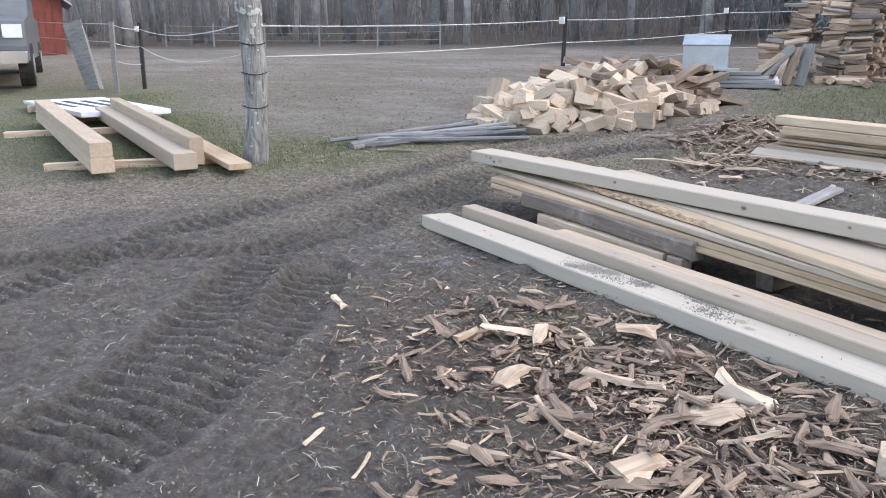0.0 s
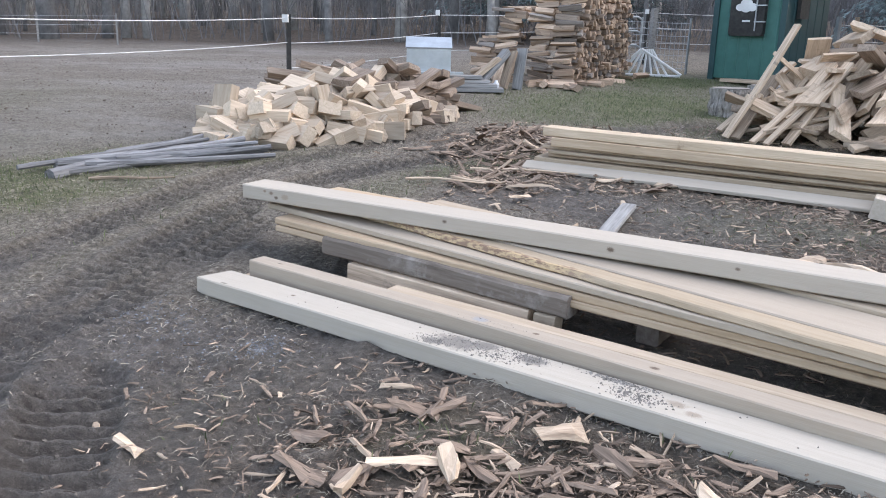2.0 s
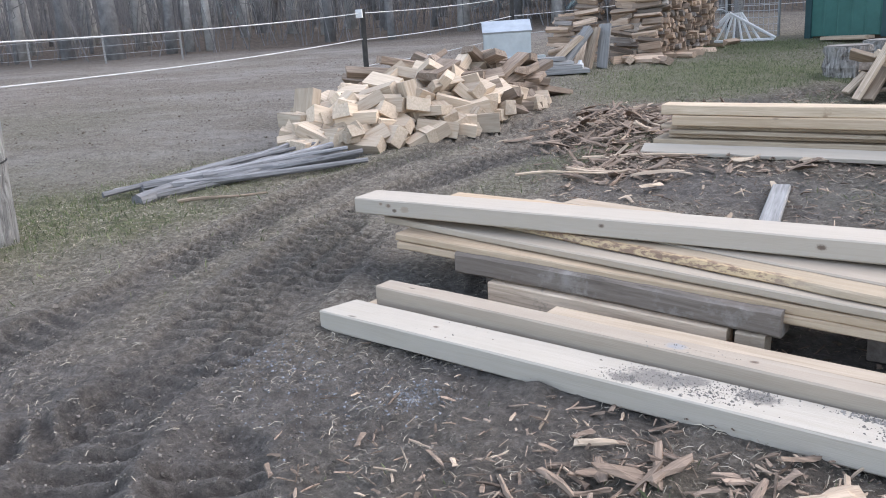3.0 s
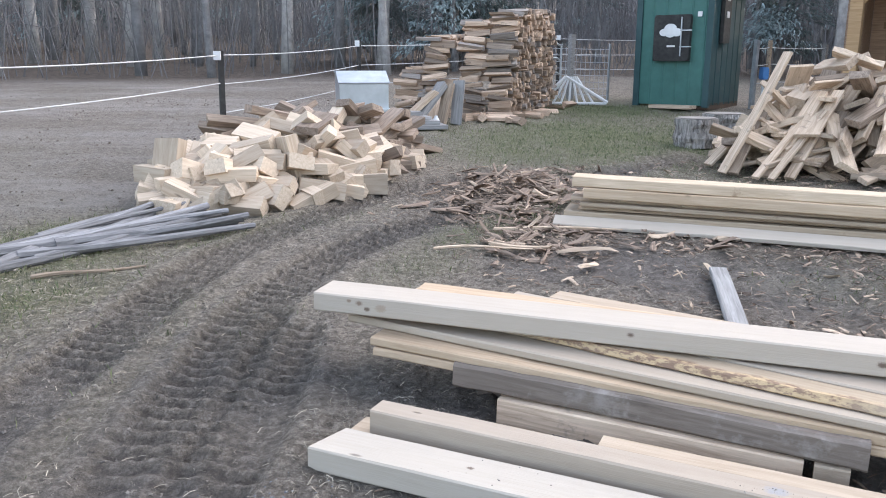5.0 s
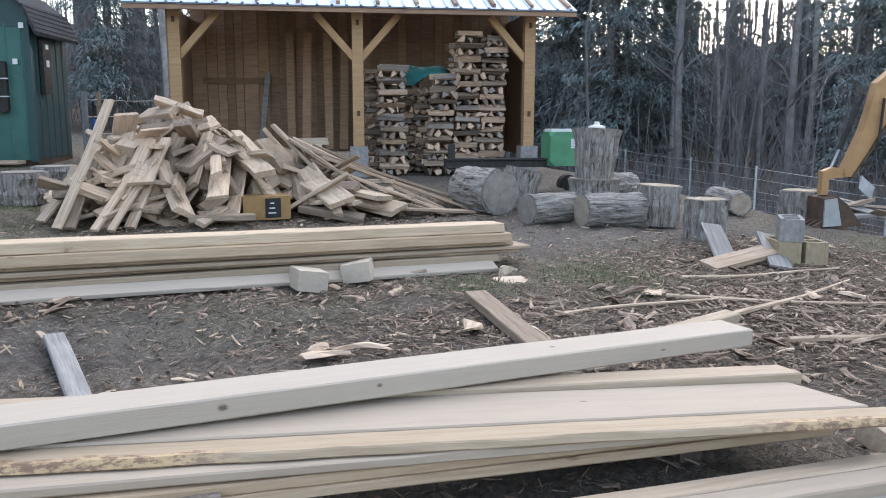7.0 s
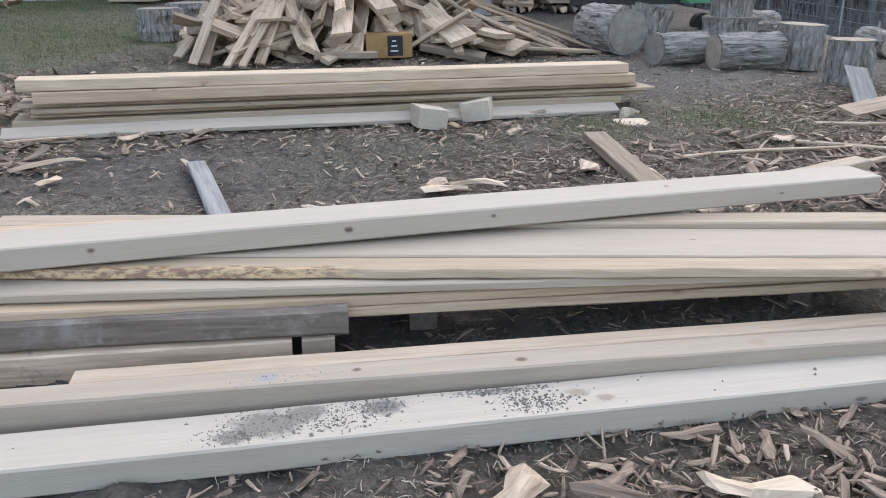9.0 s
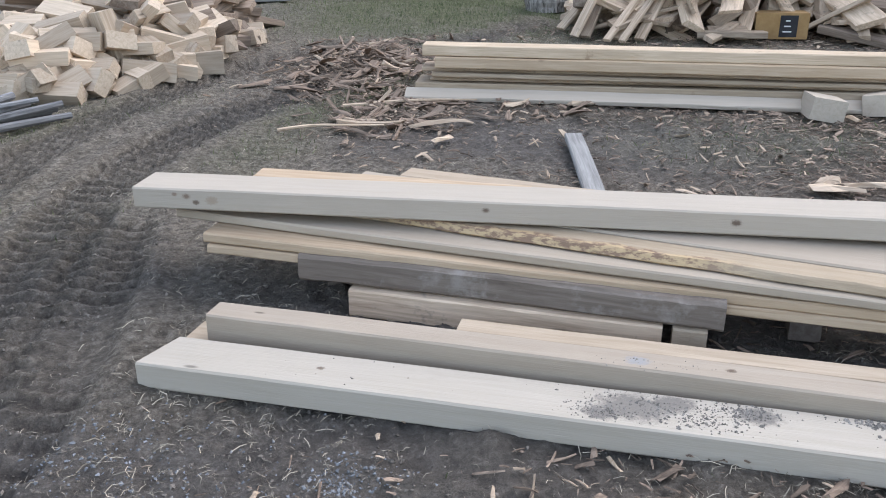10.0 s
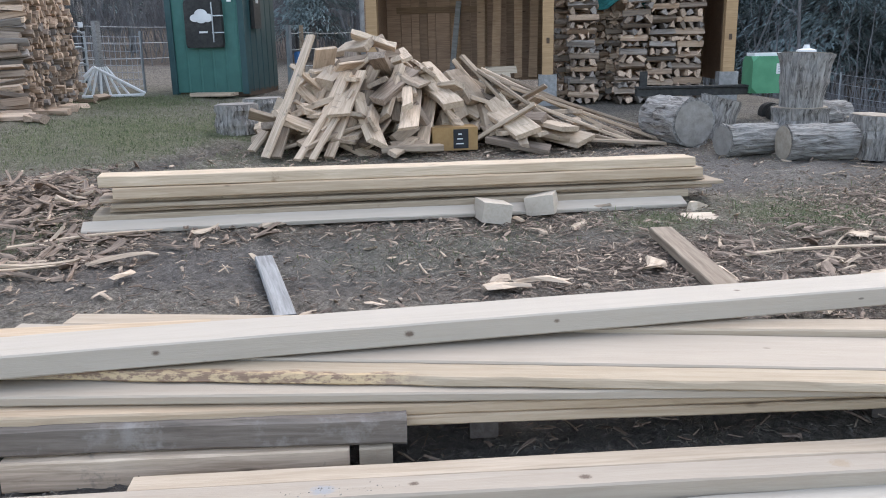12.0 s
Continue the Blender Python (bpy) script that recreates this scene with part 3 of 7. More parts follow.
# the board pile: sleepers, layers, the skewed top timber
for s in (0.45, 2.1, 3.6):
    P = Vector((-0.69, 3.47, 0)) + D * s + N * 0.2
    Q = P + N * 0.32
    P.z, Q.z = g(P.x, P.y) - 0.01, g(Q.x, Q.y) - 0.01
    timber("sleeper", P, Q, 0.1, 0.132 + 0.042 * (1 - s / 4.2), DARKB, "rough dark wooden sleeper under the board pile", "timber", "sleepers", seed=int(s * 10))
lay("board", 0.02, 4.1, 0.00, 0.26, 0.123, 0.033, YELLOW, "yellow pine board with ragged sawn edge in the pile", lift=0.042, seg=40, seed=5, wane=0.012)
lay("board", 0.0, 4.05, 0.27, 0.26, 0.123, 0.033, YELLOW, "yellow pine board in the bottom layer of the pile", lift=0.042, seg=12, seed=6)
lay("board", 0.0, 4.0, 0.015, 0.25, 0.159, 0.036, YELLOW, "yellow pine board in the second layer of the pile", lift=0.042, seg=40, seed=7, wane=0.008)
lay("board", 0.1, 4.05, 0.275, 0.26, 0.159, 0.036, FRESH2, "pine board in the second layer of the pile", lift=0.042, seg=12, seed=8)
MD, MN, MO = D * 0.9985 - N * 0.055, N * 0.9985 + D * 0.055, (-0.69 + N.x * 0.125, 3.47 + N.y * 0.125)
lay("board", -0.17, 4.2, 0.0, 0.26, 0.197, 0.033, FRESH, "pale pine board in the third layer of the pile", MD, MN, MO, lift=0.042, seg=24, seed=9)
lay("board", -0.1, 4.1, 0.265, 0.22, 0.197, 0.033, FRESH2, "pine board at the back of the third layer", MD, MN, MO, lift=0.042, seg=12, seed=15)
# the upper boards lie a little askew on those below
LD, LN = D * 0.9932 - N * 0.1167, N * 0.9932 + D * 0.1167
LO = (-0.69 + N.x * 0.28, 3.47 + N.y * 0.28)
UP = "upper boards of the pile"
lay("board", 0.3, 4.36, 0.0, 0.135, 0.234, 0.03, LIVE, "pale pine board with a live bark edge on the pile", LD, LN, LO, UP, lift=0.036, seg=60, seed=9, wane=0.03)
lay("board", 0.35, 4.2, 0.139, 0.31, 0.234, 0.029, WIDE, "wide pale pine board on top of the pile", LD, LN, LO, UP, lift=0.036, seg=16, seed=10, cut1=0.14, wob=0.002)
lay("board", 0.5, 4.14, 0.454, 0.13, 0.234, 0.054, FRESH2, "narrow pine board lying behind the wide board", LD, LN, LO, UP, seg=16, seed=11, cut1=0.03)

BD, BN = Vector((0.915, -0.404, 0)), Vector((0.404, 0.915, 0))
lay("timber", 0, 4.52, 0, 0.20, 0.29, 0.08, BIGWOOD, "large pale squared timber lying skew across the board pile", BD, BN, (-0.91, 3.655), "timbers on the pile", lift=0.01, seg=24, seed=12)
def peek_boards():
    P, Q = Vector((-0.44, 3.88, g(-0.44, 3.88) + 0.275)), Vector((1.7, 2.95, g(1.7, 2.95) + 0.2))
    timber("board", P, Q, 0.13, 0.05, YELLOW, "yellow pine board with rounded edge behind the large timber", "timber", "timbers on the pile", seg=16, seed=13)
    P, Q = Vector((1.9, 2.62, g(1.9, 2.62) + 0.16)), Vector((3.70, 2.10, g(3.7, 2.1) + 0.27))
    timber("board", P, Q, 0.10, 0.05, FRESH2, "pale pine board end sticking out past the large timber", "timber", "timbers on the pile", seg=16, seed=14)
peek_boards()

# dark blocking in front of the pile
def dark_beam():
    P, Q = Vector((-0.345, 3.315, g(-0.345, 3.315) + 0.105)), Vector((0.885, 2.57, g(0.885, 2.57) + 0.105))
    timber("old_beam", P, Q, 0.115, 0.098, DARKB, "dark weathered old beam with saw marks propped before the pile", "beam", seg=26, seed=20, wob=0.008, bev=0.012)
    P, Q = Vector((-0.20, 3.19, g(-0.2, 3.19) - 0.002)), Vector((0.71, 2.64, g(0.71, 2.64) - 0.002))
    timber("support_board", P, Q, 0.07, 0.104, SLAB, "brown board on edge under the dark beam", "board", seg=14, seed=21)
    P, Q = Vector((0.735, 2.62, g(0.735, 2.62) - 0.002)), Vector((0.825, 2.565, g(0.825, 2.565) - 0.002))
    timber("wood_block", P, Q, 0.08, 0.104, FRESH2, "small pale wood block under the dark beam", "block", seg=2, seed=22)
dark_beam()

# ---- second lumber stack ----
SD, SN, SO = Vector((0.918, -0.397, 0)), Vector((0.397, 0.918, 0)), (0.83, 6.17)
def second_stack():
    G = "boards in the lumber stack"
    for s in (0.4, 2.2, 4.0):
        P = Vector((SO[0], SO[1], 0)) + SD * s + SN * 0.08
        Q = P + SN * 0.5
        P.z, Q.z = g(P.x, P.y) - 0.01, g(Q.x, Q.y) - 0.01
        timber("spacer", P, Q, 0.07, 0.06, SLAB, "thin wooden spacer under the lumber stack", "timber", G, seed=int(s * 7))
    rows = [(-0.06, 4.32, -0.10, 0.13, 0.03, 0.03, BIGWOOD), (0.0, 4.40, 0.03, 0.32, 0.048, 0.058, TAN), (0.10, 4.64, 0.09, 0.28, 0.108, 0.026, SLAB), (0.12, 4.72, 0.04, 0.32, 0.139, 0.029, TAN),
            (0.04, 4.58, 0.10, 0.26, 0.170, 0.03, SLAB), (0.14, 4.52, 0.03, 0.32, 0.205, 0.074, YELLOW), (0.05, 4.48, 0.07, 0.22, 0.282, 0.073, TAN)]
    for i, (a, b, o, w, z, h, mt) in enumerate(rows):
        lay("board", a, b, o, w, z, h, mt, "yellowish sawn pine board in the ground lumber stack", SD, SN, SO, G, seg=20, seed=40 + i, wane=0.028 if i in (5, 6) else 0.012, wob=0.007, roll=24 if i == 0 else 0)
        if 1 < i < 6: lay("board", a + 0.05, b - 0.15, o + w + 0.01, 0.2, z, h, mt, "sawn pine board at the back of the lumber stack", SD, SN, SO, G, seg=8, seed=60 + i)
second_stack()

# ---- woods and distance ----
def bare_tree(seed, H, r0, low=3.0, lean=0.03):
    """Trunk and limbs of a leafless tree, as two sets of tubes."""
    r = random.Random(seed)
    pts = [(lean * H * t * t * r.uniform(-1, 1) + 0.12 * math.sin(t * 5 + seed), 0.10 * math.sin(t * 7 + seed * 2), t * H - 0.3) for t in np.linspace(0, 1, 11)]
    rad = [r0 * (1.25 if i == 0 else 1) * (1 - 0.85 * i / 10) for i in range(11)]
    trunk, crown = Heap(), Heap()
    trunk.add(*tube_data(pts, rad, 9, True, 0.12, seed))
    for k in range(26):
        t = r.uniform(low / H, 0.97)
        i = min(9, int(t * 10)); f = t * 10 - i
        base = Vector(pts[i]).lerp(Vector(pts[i + 1]), f)
        az, L = r.uniform(0, 6.283), (1 - t * 0.6) * r.uniform(0.9, 2.6)
        up = r.uniform(0.35, 1.1)
        lr = max(0.012, rad[i] * r.uniform(0.18, 0.36))
        dirn = Vector((math.cos(az), math.sin(az), up)).normalized()
        q = [base + dirn * L * s + Vector((0.12 * math.sin(s * 6 + k), 0.12 * math.cos(s * 5 + k), 0.25 * s * s * L)) for s in (0, 0.3, 0.6, 1)]
        crown.add(*tube_data(q, [lr, lr * 0.75, lr * 0.5, lr * 0.15], 5, False))
        for j in range(5):
            s = r.uniform(0.25, 0.95)
            b = base + dirn * L * s + Vector((0, 0, 0.25 * s * s * L))
            d2 = (dirn + Vector((r.uniform(-1, 1), r.uniform(-1, 1), r.uniform(-0.2, 0.8))) * 0.8).normalized()
            l2 = L * r.uniform(0.2, 0.5)
            crown.add(*tube_data([b, b + d2 * l2 * 0.5, b + d2 * l2 + Vector((0, 0, 0.1))], [lr * 0.35, lr * 0.25, 0.004], 3, False))
    return trunk, crown

def conifer(seed, H, r0):
    r = random.Random(seed)
    trunk, crown = Heap(), Heap()
    trunk.add(*tube_data([(0.05 * math.sin(t * 4 + seed), 0, t * H - 0.3) for t in np.linspace(0, 1, 8)], [r0 * (1 - 0.95 * t) for t in np.linspace(0, 1, 8)], 8, True, 0.1, seed))
    vs, fs = [], []
    for k in range(150):
        t = r.uniform(0.08, 0.99)
        z, L = t * H, (1 - t) ** 0.8 * H * 0.22 * r.uniform(0.55, 1.15) + 0.25
        az = r.uniform(0, 6.283)
        ca, sa = math.cos(az), math.sin(az)
        droop = r.uniform(0.05, 0.4)
        for j in range(70):
            s = (j + r.random()) / 70
            cx, cz = L * s, z - droop * L * s * s + r.uniform(-0.12, 0.12)
            w = L * 0.20 * (1.15 - s) * r.uniform(0.5, 1.3) + 0.07
            off = r.uniform(-1, 1) * w * 1.3
            tip = cx + r.uniform(0.08, 0.2)
            i0 = len(vs)
            for (a, o, dz) in ((cx - 0.06, off - 0.03, 0), (cx + 0.04, off + w * 0.04 + 0.014, -0.03), (tip, off + r.uniform(-0.08, 0.08), -0.06 - 0.1 * r.random()), (cx + 0.06, off - w * 0.04 - 0.014, -0.02)):
                vs.append((a * ca - o * sa, a * sa + o * ca, cz + dz))
            fs.append((i0, i0 + 1, i0 + 2, i0 + 3))
    crown.add(vs, fs)
    return trunk, crown

# distance haze is put into the trunk, twig, needle and hill colours
TRUNK = rough_stuff("grey_tree_trunk", (0.14, 0.137, 0.138), (0.31, 0.303, 0.3), 5, 0.95, 0.8, 0.05)
PALE = rough_stuff("pale_tree_trunk", (0.24, 0.23, 0.22), (0.5, 0.48, 0.46), 5, 0.95, 0.6, 0.05)
TWIG = rough_stuff("grey_twigs", (0.125, 0.122, 0.125), (0.245, 0.238, 0.24), 3, 0.95, 0.2)
NEEDLE = rough_stuff("hazed_needles", (0.15, 0.19, 0.192), (0.245, 0.298, 0.298), 3, 0.9, 0.2, vary=0.4)
HILL = rough_stuff("hazed_wooded_hill", (0.115, 0.115, 0.123), (0.185, 0.185, 0.195), 0.9, 1.0, 0.0, world_space=True)

def in_woods(x, y):
    """True where the woods stand: behind the pasture, the sheds and the far fence."""
    if x < 3: return y > 19.5 + 0.12 * (x + 6)
    if x < 9: return y > 20.5
    return (x - 9.3) * 0.666 + (y - 10.6) * 0.746 > 8.0 and x + 0.25 * y > 16 or (y < 9 and x > 18)

def woods():
    r = random.Random(77)
    kinds = []
    for i, (H, r0, low) in enumerate(((15, 0.16, 3.5), (17, 0.21, 5.0), (13, 0.11, 2.2), (16, 0.14, 4.0), (9, 0.06, 0.9), (11, 0.08, 1.4))):
        trunk, crown = bare_tree(i + 1, H, r0, low)
        for mt in ((TRUNK, PALE) if i in (0, 2, 3) else (TRUNK,)):
            kinds.append((trunk.mesh("trunk", mt, True), crown.mesh("crown", mt if mt is PALE else TWIG), "leafless %s tree in the woods" % ("pale-barked" if mt is PALE else "grey-barked"), 0))
    cons = []
    for i, (H, r0) in enumerate(((13, 0.16), (10, 0.13), (16, 0.2))):
        trunk, crown = conifer(i + 40, H, r0)
        cons.append((trunk.mesh("trunk", TRUNK, True), crown.mesh("crown", NEEDLE), "dark green conifer in the woods", 1))
    def plant(x, y, kind):
        tm, cm, lab, con = kind
        t = thing("conifer" if con else "bare_tree", x, y, g(x, min(y, 40)) - float(fall(x, y)), lab, "tree", "trees of the woods", turn=r.uniform(0, 360))
        s = r.uniform(0.85, 1.2)
        t.scale = (s, s, s * r.uniform(0.9, 1.15))
        part("trunk", tm, t); part("crown", cm, t)
    n0 = 0
    while n0 < 370:
        az, d = radians(r.uniform(-70, 112)), r.uniform(17, 50)
        x, y = d * math.sin(az), d * math.cos(az)
        if in_woods(x, y):
            plant(x, y, r.choice([kinds[q] for q in (3, 4, 7, 8)] if az > radians(50) and d < 38 else kinds)); n0 += 1
    n0 = 0
    while n0 < 80:
        az, d = radians(r.uniform(50, 112)) if n0 % 6 else radians(r.uniform(-20, 50)), 27 + 24 * r.random()
        x, y = d * math.sin(az), d * math.cos(az)
        if in_woods(x, y) and (az > radians(50) or d > 26):
            plant(x, y, r.choice(cons)); n0 += 1
    for x, y in ((2.2, 23), (3.6, 25.5), (0.2, 26), (11, 22)): plant(x, y, cons[1])
    # brush and far stems, past counting
    h = Heap()
    for k in range(8500):
        az, d = radians(r.uniform(-72, 114)), 19 + 34 * r.random() ** 0.8
        x, y = d * math.sin(az), d * math.cos(az)
        if not in_woods(x, y): continue
        L, w = r.uniform(1.0, 5.5), r.uniform(0.006, 0.022)
        dx, dy = r.gauss(0, 0.26) * L, r.gauss(0, 0.26) * L
        z = g(x, min(y, 40)) - float(fall(x, y)) - 0.1
        h.add(*tube_data([(x, y, z), (x + dx * 0.4, y + dy * 0.4, z + L * 0.5), (x + dx, y + dy, z + L)], [w, w * 0.7, w * 0.2], 3, False))
        for j in range(3):
            s = r.uniform(0.3, 0.9)
            bx, by, bz = x + dx * s, y + dy * s, z + L * s
            h.add(*tube_data([(bx, by, bz), (bx + r.gauss(0, 0.4), by + r.gauss(0, 0.4), bz + r.uniform(0.1, 0.7))], [w * 0.5, w * 0.15], 3, False))
    for k in range(2600):
        x, y = r.uniform(17.0, 22), r.uniform(-3, 12)
        z = g(x, y) - float(fall(x, y)) - 0.05
        L, w = r.uniform(0.25, 1.3), r.uniform(0.004, 0.012)
        dx, dy = r.gauss(0, 0.2) * L, r.gauss(0, 0.2) * L
        h.add(*tube_data([(x, y, z), (x + dx * 0.4, y + dy * 0.4, z + L * 0.5), (x + dx, y + dy, z + L)], [w, w * 0.7, w * 0.3], 3, False))
    tagged(new("brush", h.mesh("brush", TWIG)), "tangle of bare grey brush and saplings under the trees", "brush", kind="stuff")
    # far tree tops along the ridge
    h = Heap()
    for k in range(5200):
        az, d = radians(r.uniform(-90, 130)), r.uniform(50, 60)
        x, y = d * math.sin(az), d * math.cos(az)
        z, L, w = r.uniform(1.5, 5.5), r.uniform(2.5, 7.5), r.uniform(0.015, 0.06)
        dx, dy = r.gauss(0, 0.05) * L, r.gauss(0, 0.05) * L
        h.add(*tube_data([(x, y, z), (x + dx * 0.3, y + dy * 0.3, z + L * 0.5), (x + dx, y + dy, z + L)], [w, w * 0.7, w * 0.2], 3, False))
        for j in range(4):
            s = r.uniform(0.35, 0.95)
            bx, by, bz = x + dx * s, y + dy * s, z + L * s
            h.add(*tube_data([(bx, by, bz), (bx + r.gauss(0, 0.5), by + r.gauss(0, 0.5), bz + r.uniform(0.3, 1.4))], [w * 0.5, w * 0.15], 3, False))
    tagged(new("far_trees", h.mesh("far_trees", TWIG)), "bare grey tree tops along the far ridge", "far woods", kind="stuff")
    # wooded hillside behind
    vs, fs = [], []
    N0 = 220
    for i in range(N0 + 1):
        az = radians(-95 + 230 * i / N0)
        top = 6.5 + 3.0 * noise.noise((i * 0.07, 3, 0)) + 1.6 * noise.noise((i * 0.5, 1, 0)) + 0.8 * noise.noise((i * 1.7, 5, 0)) + 1.0 * max(0, math.cos(az)) - 0.6 * max(0, math.sin(az))
        for (d, z) in ((50, -3), (54, top * 0.45), (60, top * 0.86)):
            vs.append((d * math.sin(az), d * math.cos(az), z + 1.0))
    for i in range(N0):
        for k in range(2):
            a = i * 3 + k
            fs.append((a, a + 3, a + 4, a + 1))
    tagged(new("backdrop", finish("backdrop", vs, fs, HILL)), "dim grey wooded hillside far behind the trees", "hill", kind="structure")
woods()

# ---- fences ----
WIRE = rough_stuff("white_fence_wire", (0.42, 0.42, 0.42), (0.62, 0.62, 0.62), 6, 0.5, 0.1)
STEEL = rough_stuff("galvanised_steel", (0.32, 0.34, 0.36), (0.52, 0.54, 0.56), 9, 0.45, 0.15, metal=0.6)
BLACKP = rough_stuff("black_post", (0.02, 0.02, 0.02), (0.06, 0.058, 0.055), 14, 0.7, 0.3)
WHITE = rough_stuff("white_plastic", (0.6, 0.6, 0.6), (0.78, 0.78, 0.78), 6, 0.5, 0.1)
BLUE = rough_stuff("blue_plastic", (0.04, 0.12, 0.3), (0.08, 0.2, 0.42), 6, 0.5, 0.1)

def wire(parent, P, Q, r=0.006, sag=0.04, material=None, name="wire"):
    P, Q = Vector(P), Vector(Q)
    pts = [P.lerp(Q, float(t)) - Vector((0, 0, float(sag * 4 * t * (1 - t)))) for t in np.linspace(0, 1, 9)]
    vs, fs = tube_data(pts, [r] * 9, 5)
    return part(name, finish(name, vs, fs, material or WIRE), parent)

def fence_post(parent, x, y, h, material, r=0.03, ins=(), square=True):
    z = g(x, y)
    vs, fs = tube_data([(x, y, z - 0.1), (x, y, z + h * 0.5), (x + 0.01, y, z + h)], [r, r, r * 0.95], 4 if square else 8)
    p = part("post", finish("post", vs, fs, material), parent)
    for k in ins:
        part("insulator", finish("insulator", *box_data(0.07, 0.07, 0.09, 0.012), WHITE), p, pose(x - 0.02, y - 0.03, z + k))
    return p

def pasture_fence():
    f = thing("wire_fence", 0, 0, 0, "white electric wire fence on thin black posts round the pasture", "fence")
    line = [(-2.03, 9.05), (-0.56, 13.3), (3.4, 16.4), (6.0, 17.2)]
    hs = [1.13, 1.09, 1.1, 1.1]
    for (x, y), h in zip(line, hs): fence_post(f, x, y, h, BLACKP, 0.035, (h - 0.05,))
    fence_post(f, -9.55, 8.9, 1.1, BLACKP, 0.04, (1.0,))
    fence_post(f, -9.5, 8.25, 1.15, GREY, 0.05, ())
    tx, ty = -3.45, 4.35
    for k, dz in enumerate((0.0, -0.29, -0.58)):
        z1 = 1.52 + dz
        if k < 2: wire(f, (tx + 0.1, ty + 0.05, 1.41 - 0.27 * k), (-2.03, 9.05, 1.52 - 0.28 * k), sag=0.03)
        wire(f, (-2.03, 9.05, z1), (-0.56, 13.3, 1.687 + dz), sag=0.03)
        wire(f, (-0.56, 13.3, 1.687 + dz), (3.4, 16.4, g(3.4, 16.4) + 1.03 + dz), sag=0.03)
        wire(f, (3.4, 16.4, g(3.4, 16.4) + 1.03 + dz), (6.0, 17.2, g(6, 17.2) + 1.03 + dz), sag=0.02)
        if k < 2: wire(f, (tx - 0.1, ty + 0.02, 1.42 + dz * 0.9), (-9.55, 8.9, 1.42 + dz), sag=0.10 + 0.05 * k)
        wire(f, (-9.55, 8.9, 1.42 + dz), (-9.5, 8.25, 1.5 + dz), sag=0.03)
        wire(f, (-9.5, 8.25, 1.5 + dz), (-22, 13.5, 1.9 + dz), sag=0.06)
    # far cross fence at the pasture's end
    for k in range(6):
        x = -18 + k * 1.9
        p = fence_post(f, x, 18.0 + 0.05 * k, 0.7, GREY, 0.03, ())
    for dz in (0.3, 0.55, 0.8): wire(f, (-18, 18.0, g(0, 18) + dz * 0.8), (-8.5, 18.25, g(0, 18.25) + dz * 0.8), sag=0.05, r=0.004)
pasture_fence()

def lichen_post():
    t = thing("tree_post", -3.45, 4.35, g(-3.45, 4.35), "rough barked tree trunk post with pale lichen and black bands", "post")
    zs = np.linspace(-0.1, 1.64, 14)
    vs, fs = tube_data([(0.03 * math.sin(z * 2.1) + 0.02 * z, 0.02 * math.sin(z * 3), z) for z in zs], [0.104 * (1.12 if z < 0.05 else 1) * (1 + 0.08 * math.sin(z * 9)) * (1.12 if z > 1.2 else 1) for z in zs], 16, True, 0.16, 3)
    part("trunk", finish("trunk", vs, fs, LICHEN, True), t)
    for z in (0.52, 0.82, 1.08):
        ring = [(0.02 * z + 0.03 * math.sin(z * 2.1) + 0.114 * math.cos(a), 0.114 * math.sin(a), z + 0.01 * math.sin(a * 2)) for a in np.linspace(0, 2 * math.pi, 17)]
        vs, fs = tube_data(ring, [0.006] * 17, 5, False)
        part("band", finish("band", vs, fs, BLACKP), t)
    r = random.Random(4)
    spot = rough_stuff("pale_lichen", (0.42, 0.44, 0.40), (0.62, 0.63, 0.58), 30, 0.95, 0.6)
    for k in range(60):
        z = r.choice((r.uniform(1.05, 1.5), r.uniform(0.1, 1.5)))
        a = r.uniform(-2.9, 0.2)
        s = r.uniform(0.006, 0.02) * (1.3 if z > 1.1 else 0.8)
        vs = [(math.cos(q) * s * r.uniform(0.7, 1.2), math.sin(q) * s * r.uniform(0.8, 1.6), 0) for q in np.linspace(0, 6.283, 9)[:-1]] + [(0, 0, 0.002)]
        fs = [(i, (i + 1) % 8, 8) for i in range(8)]
        cx, cy = 0.02 * z + 0.03 * math.sin(z * 2.1), 0.02 * math.sin(z * 3)
        rr = 0.107 * (1.12 if z > 1.2 else 1)
        m = Matrix.Translation((cx + rr * math.cos(a), cy + rr * math.sin(a), z)) @ Matrix.Rotation(a, 4, 'Z') @ Matrix.Rotation(radians(90), 4, 'Y')
        part("lichen", finish("lichen", vs, fs, spot), t, m)
    box_part("insulator", t, -0.02, -0.05, 1.65, 0.12, 0.08, 0.045, BLUE, 0.01, "blue plastic insulator")
lichen_post()

# ---- firewood pieces ----
LOGBARK = wood("bark_side_firewood", (0.14, 0.115, 0.098), (0.36, 0.315, 0.28), vary=0.35)
WEDGES = [finish("split_log", *wedge_data(0.42, 0.075, i), SPLIT) for i in range(10)]
BARKY = [finish("split_log", *wedge_data(0.42, 0.07, 30 + i), LOGBARK if i % 2 else BROWN) for i in range(6)]
BLOCKS = [finish("block", *box_data(0.38, 0.15 + 0.015 * (i % 4), 0.115 + 0.012 * (i % 3), 0.008, 0.012, i), BLOCK) for i in range(8)]
def offcut_data(w, t, seed):
    """A metre of offcut board round the origin, with a waney edge and skewed ends."""
    r = random.Random(seed)
    vs, fs = beam_data(1.0, w, t, 5, 0.012, 0.005, seed, r.uniform(-0.14, 0.14), r.uniform(-0.14, 0.14), r.choice((0, 0.03, 0.05)))
    return [(v[0] - 0.5, v[1], v[2] - t / 2) for v in vs], fs
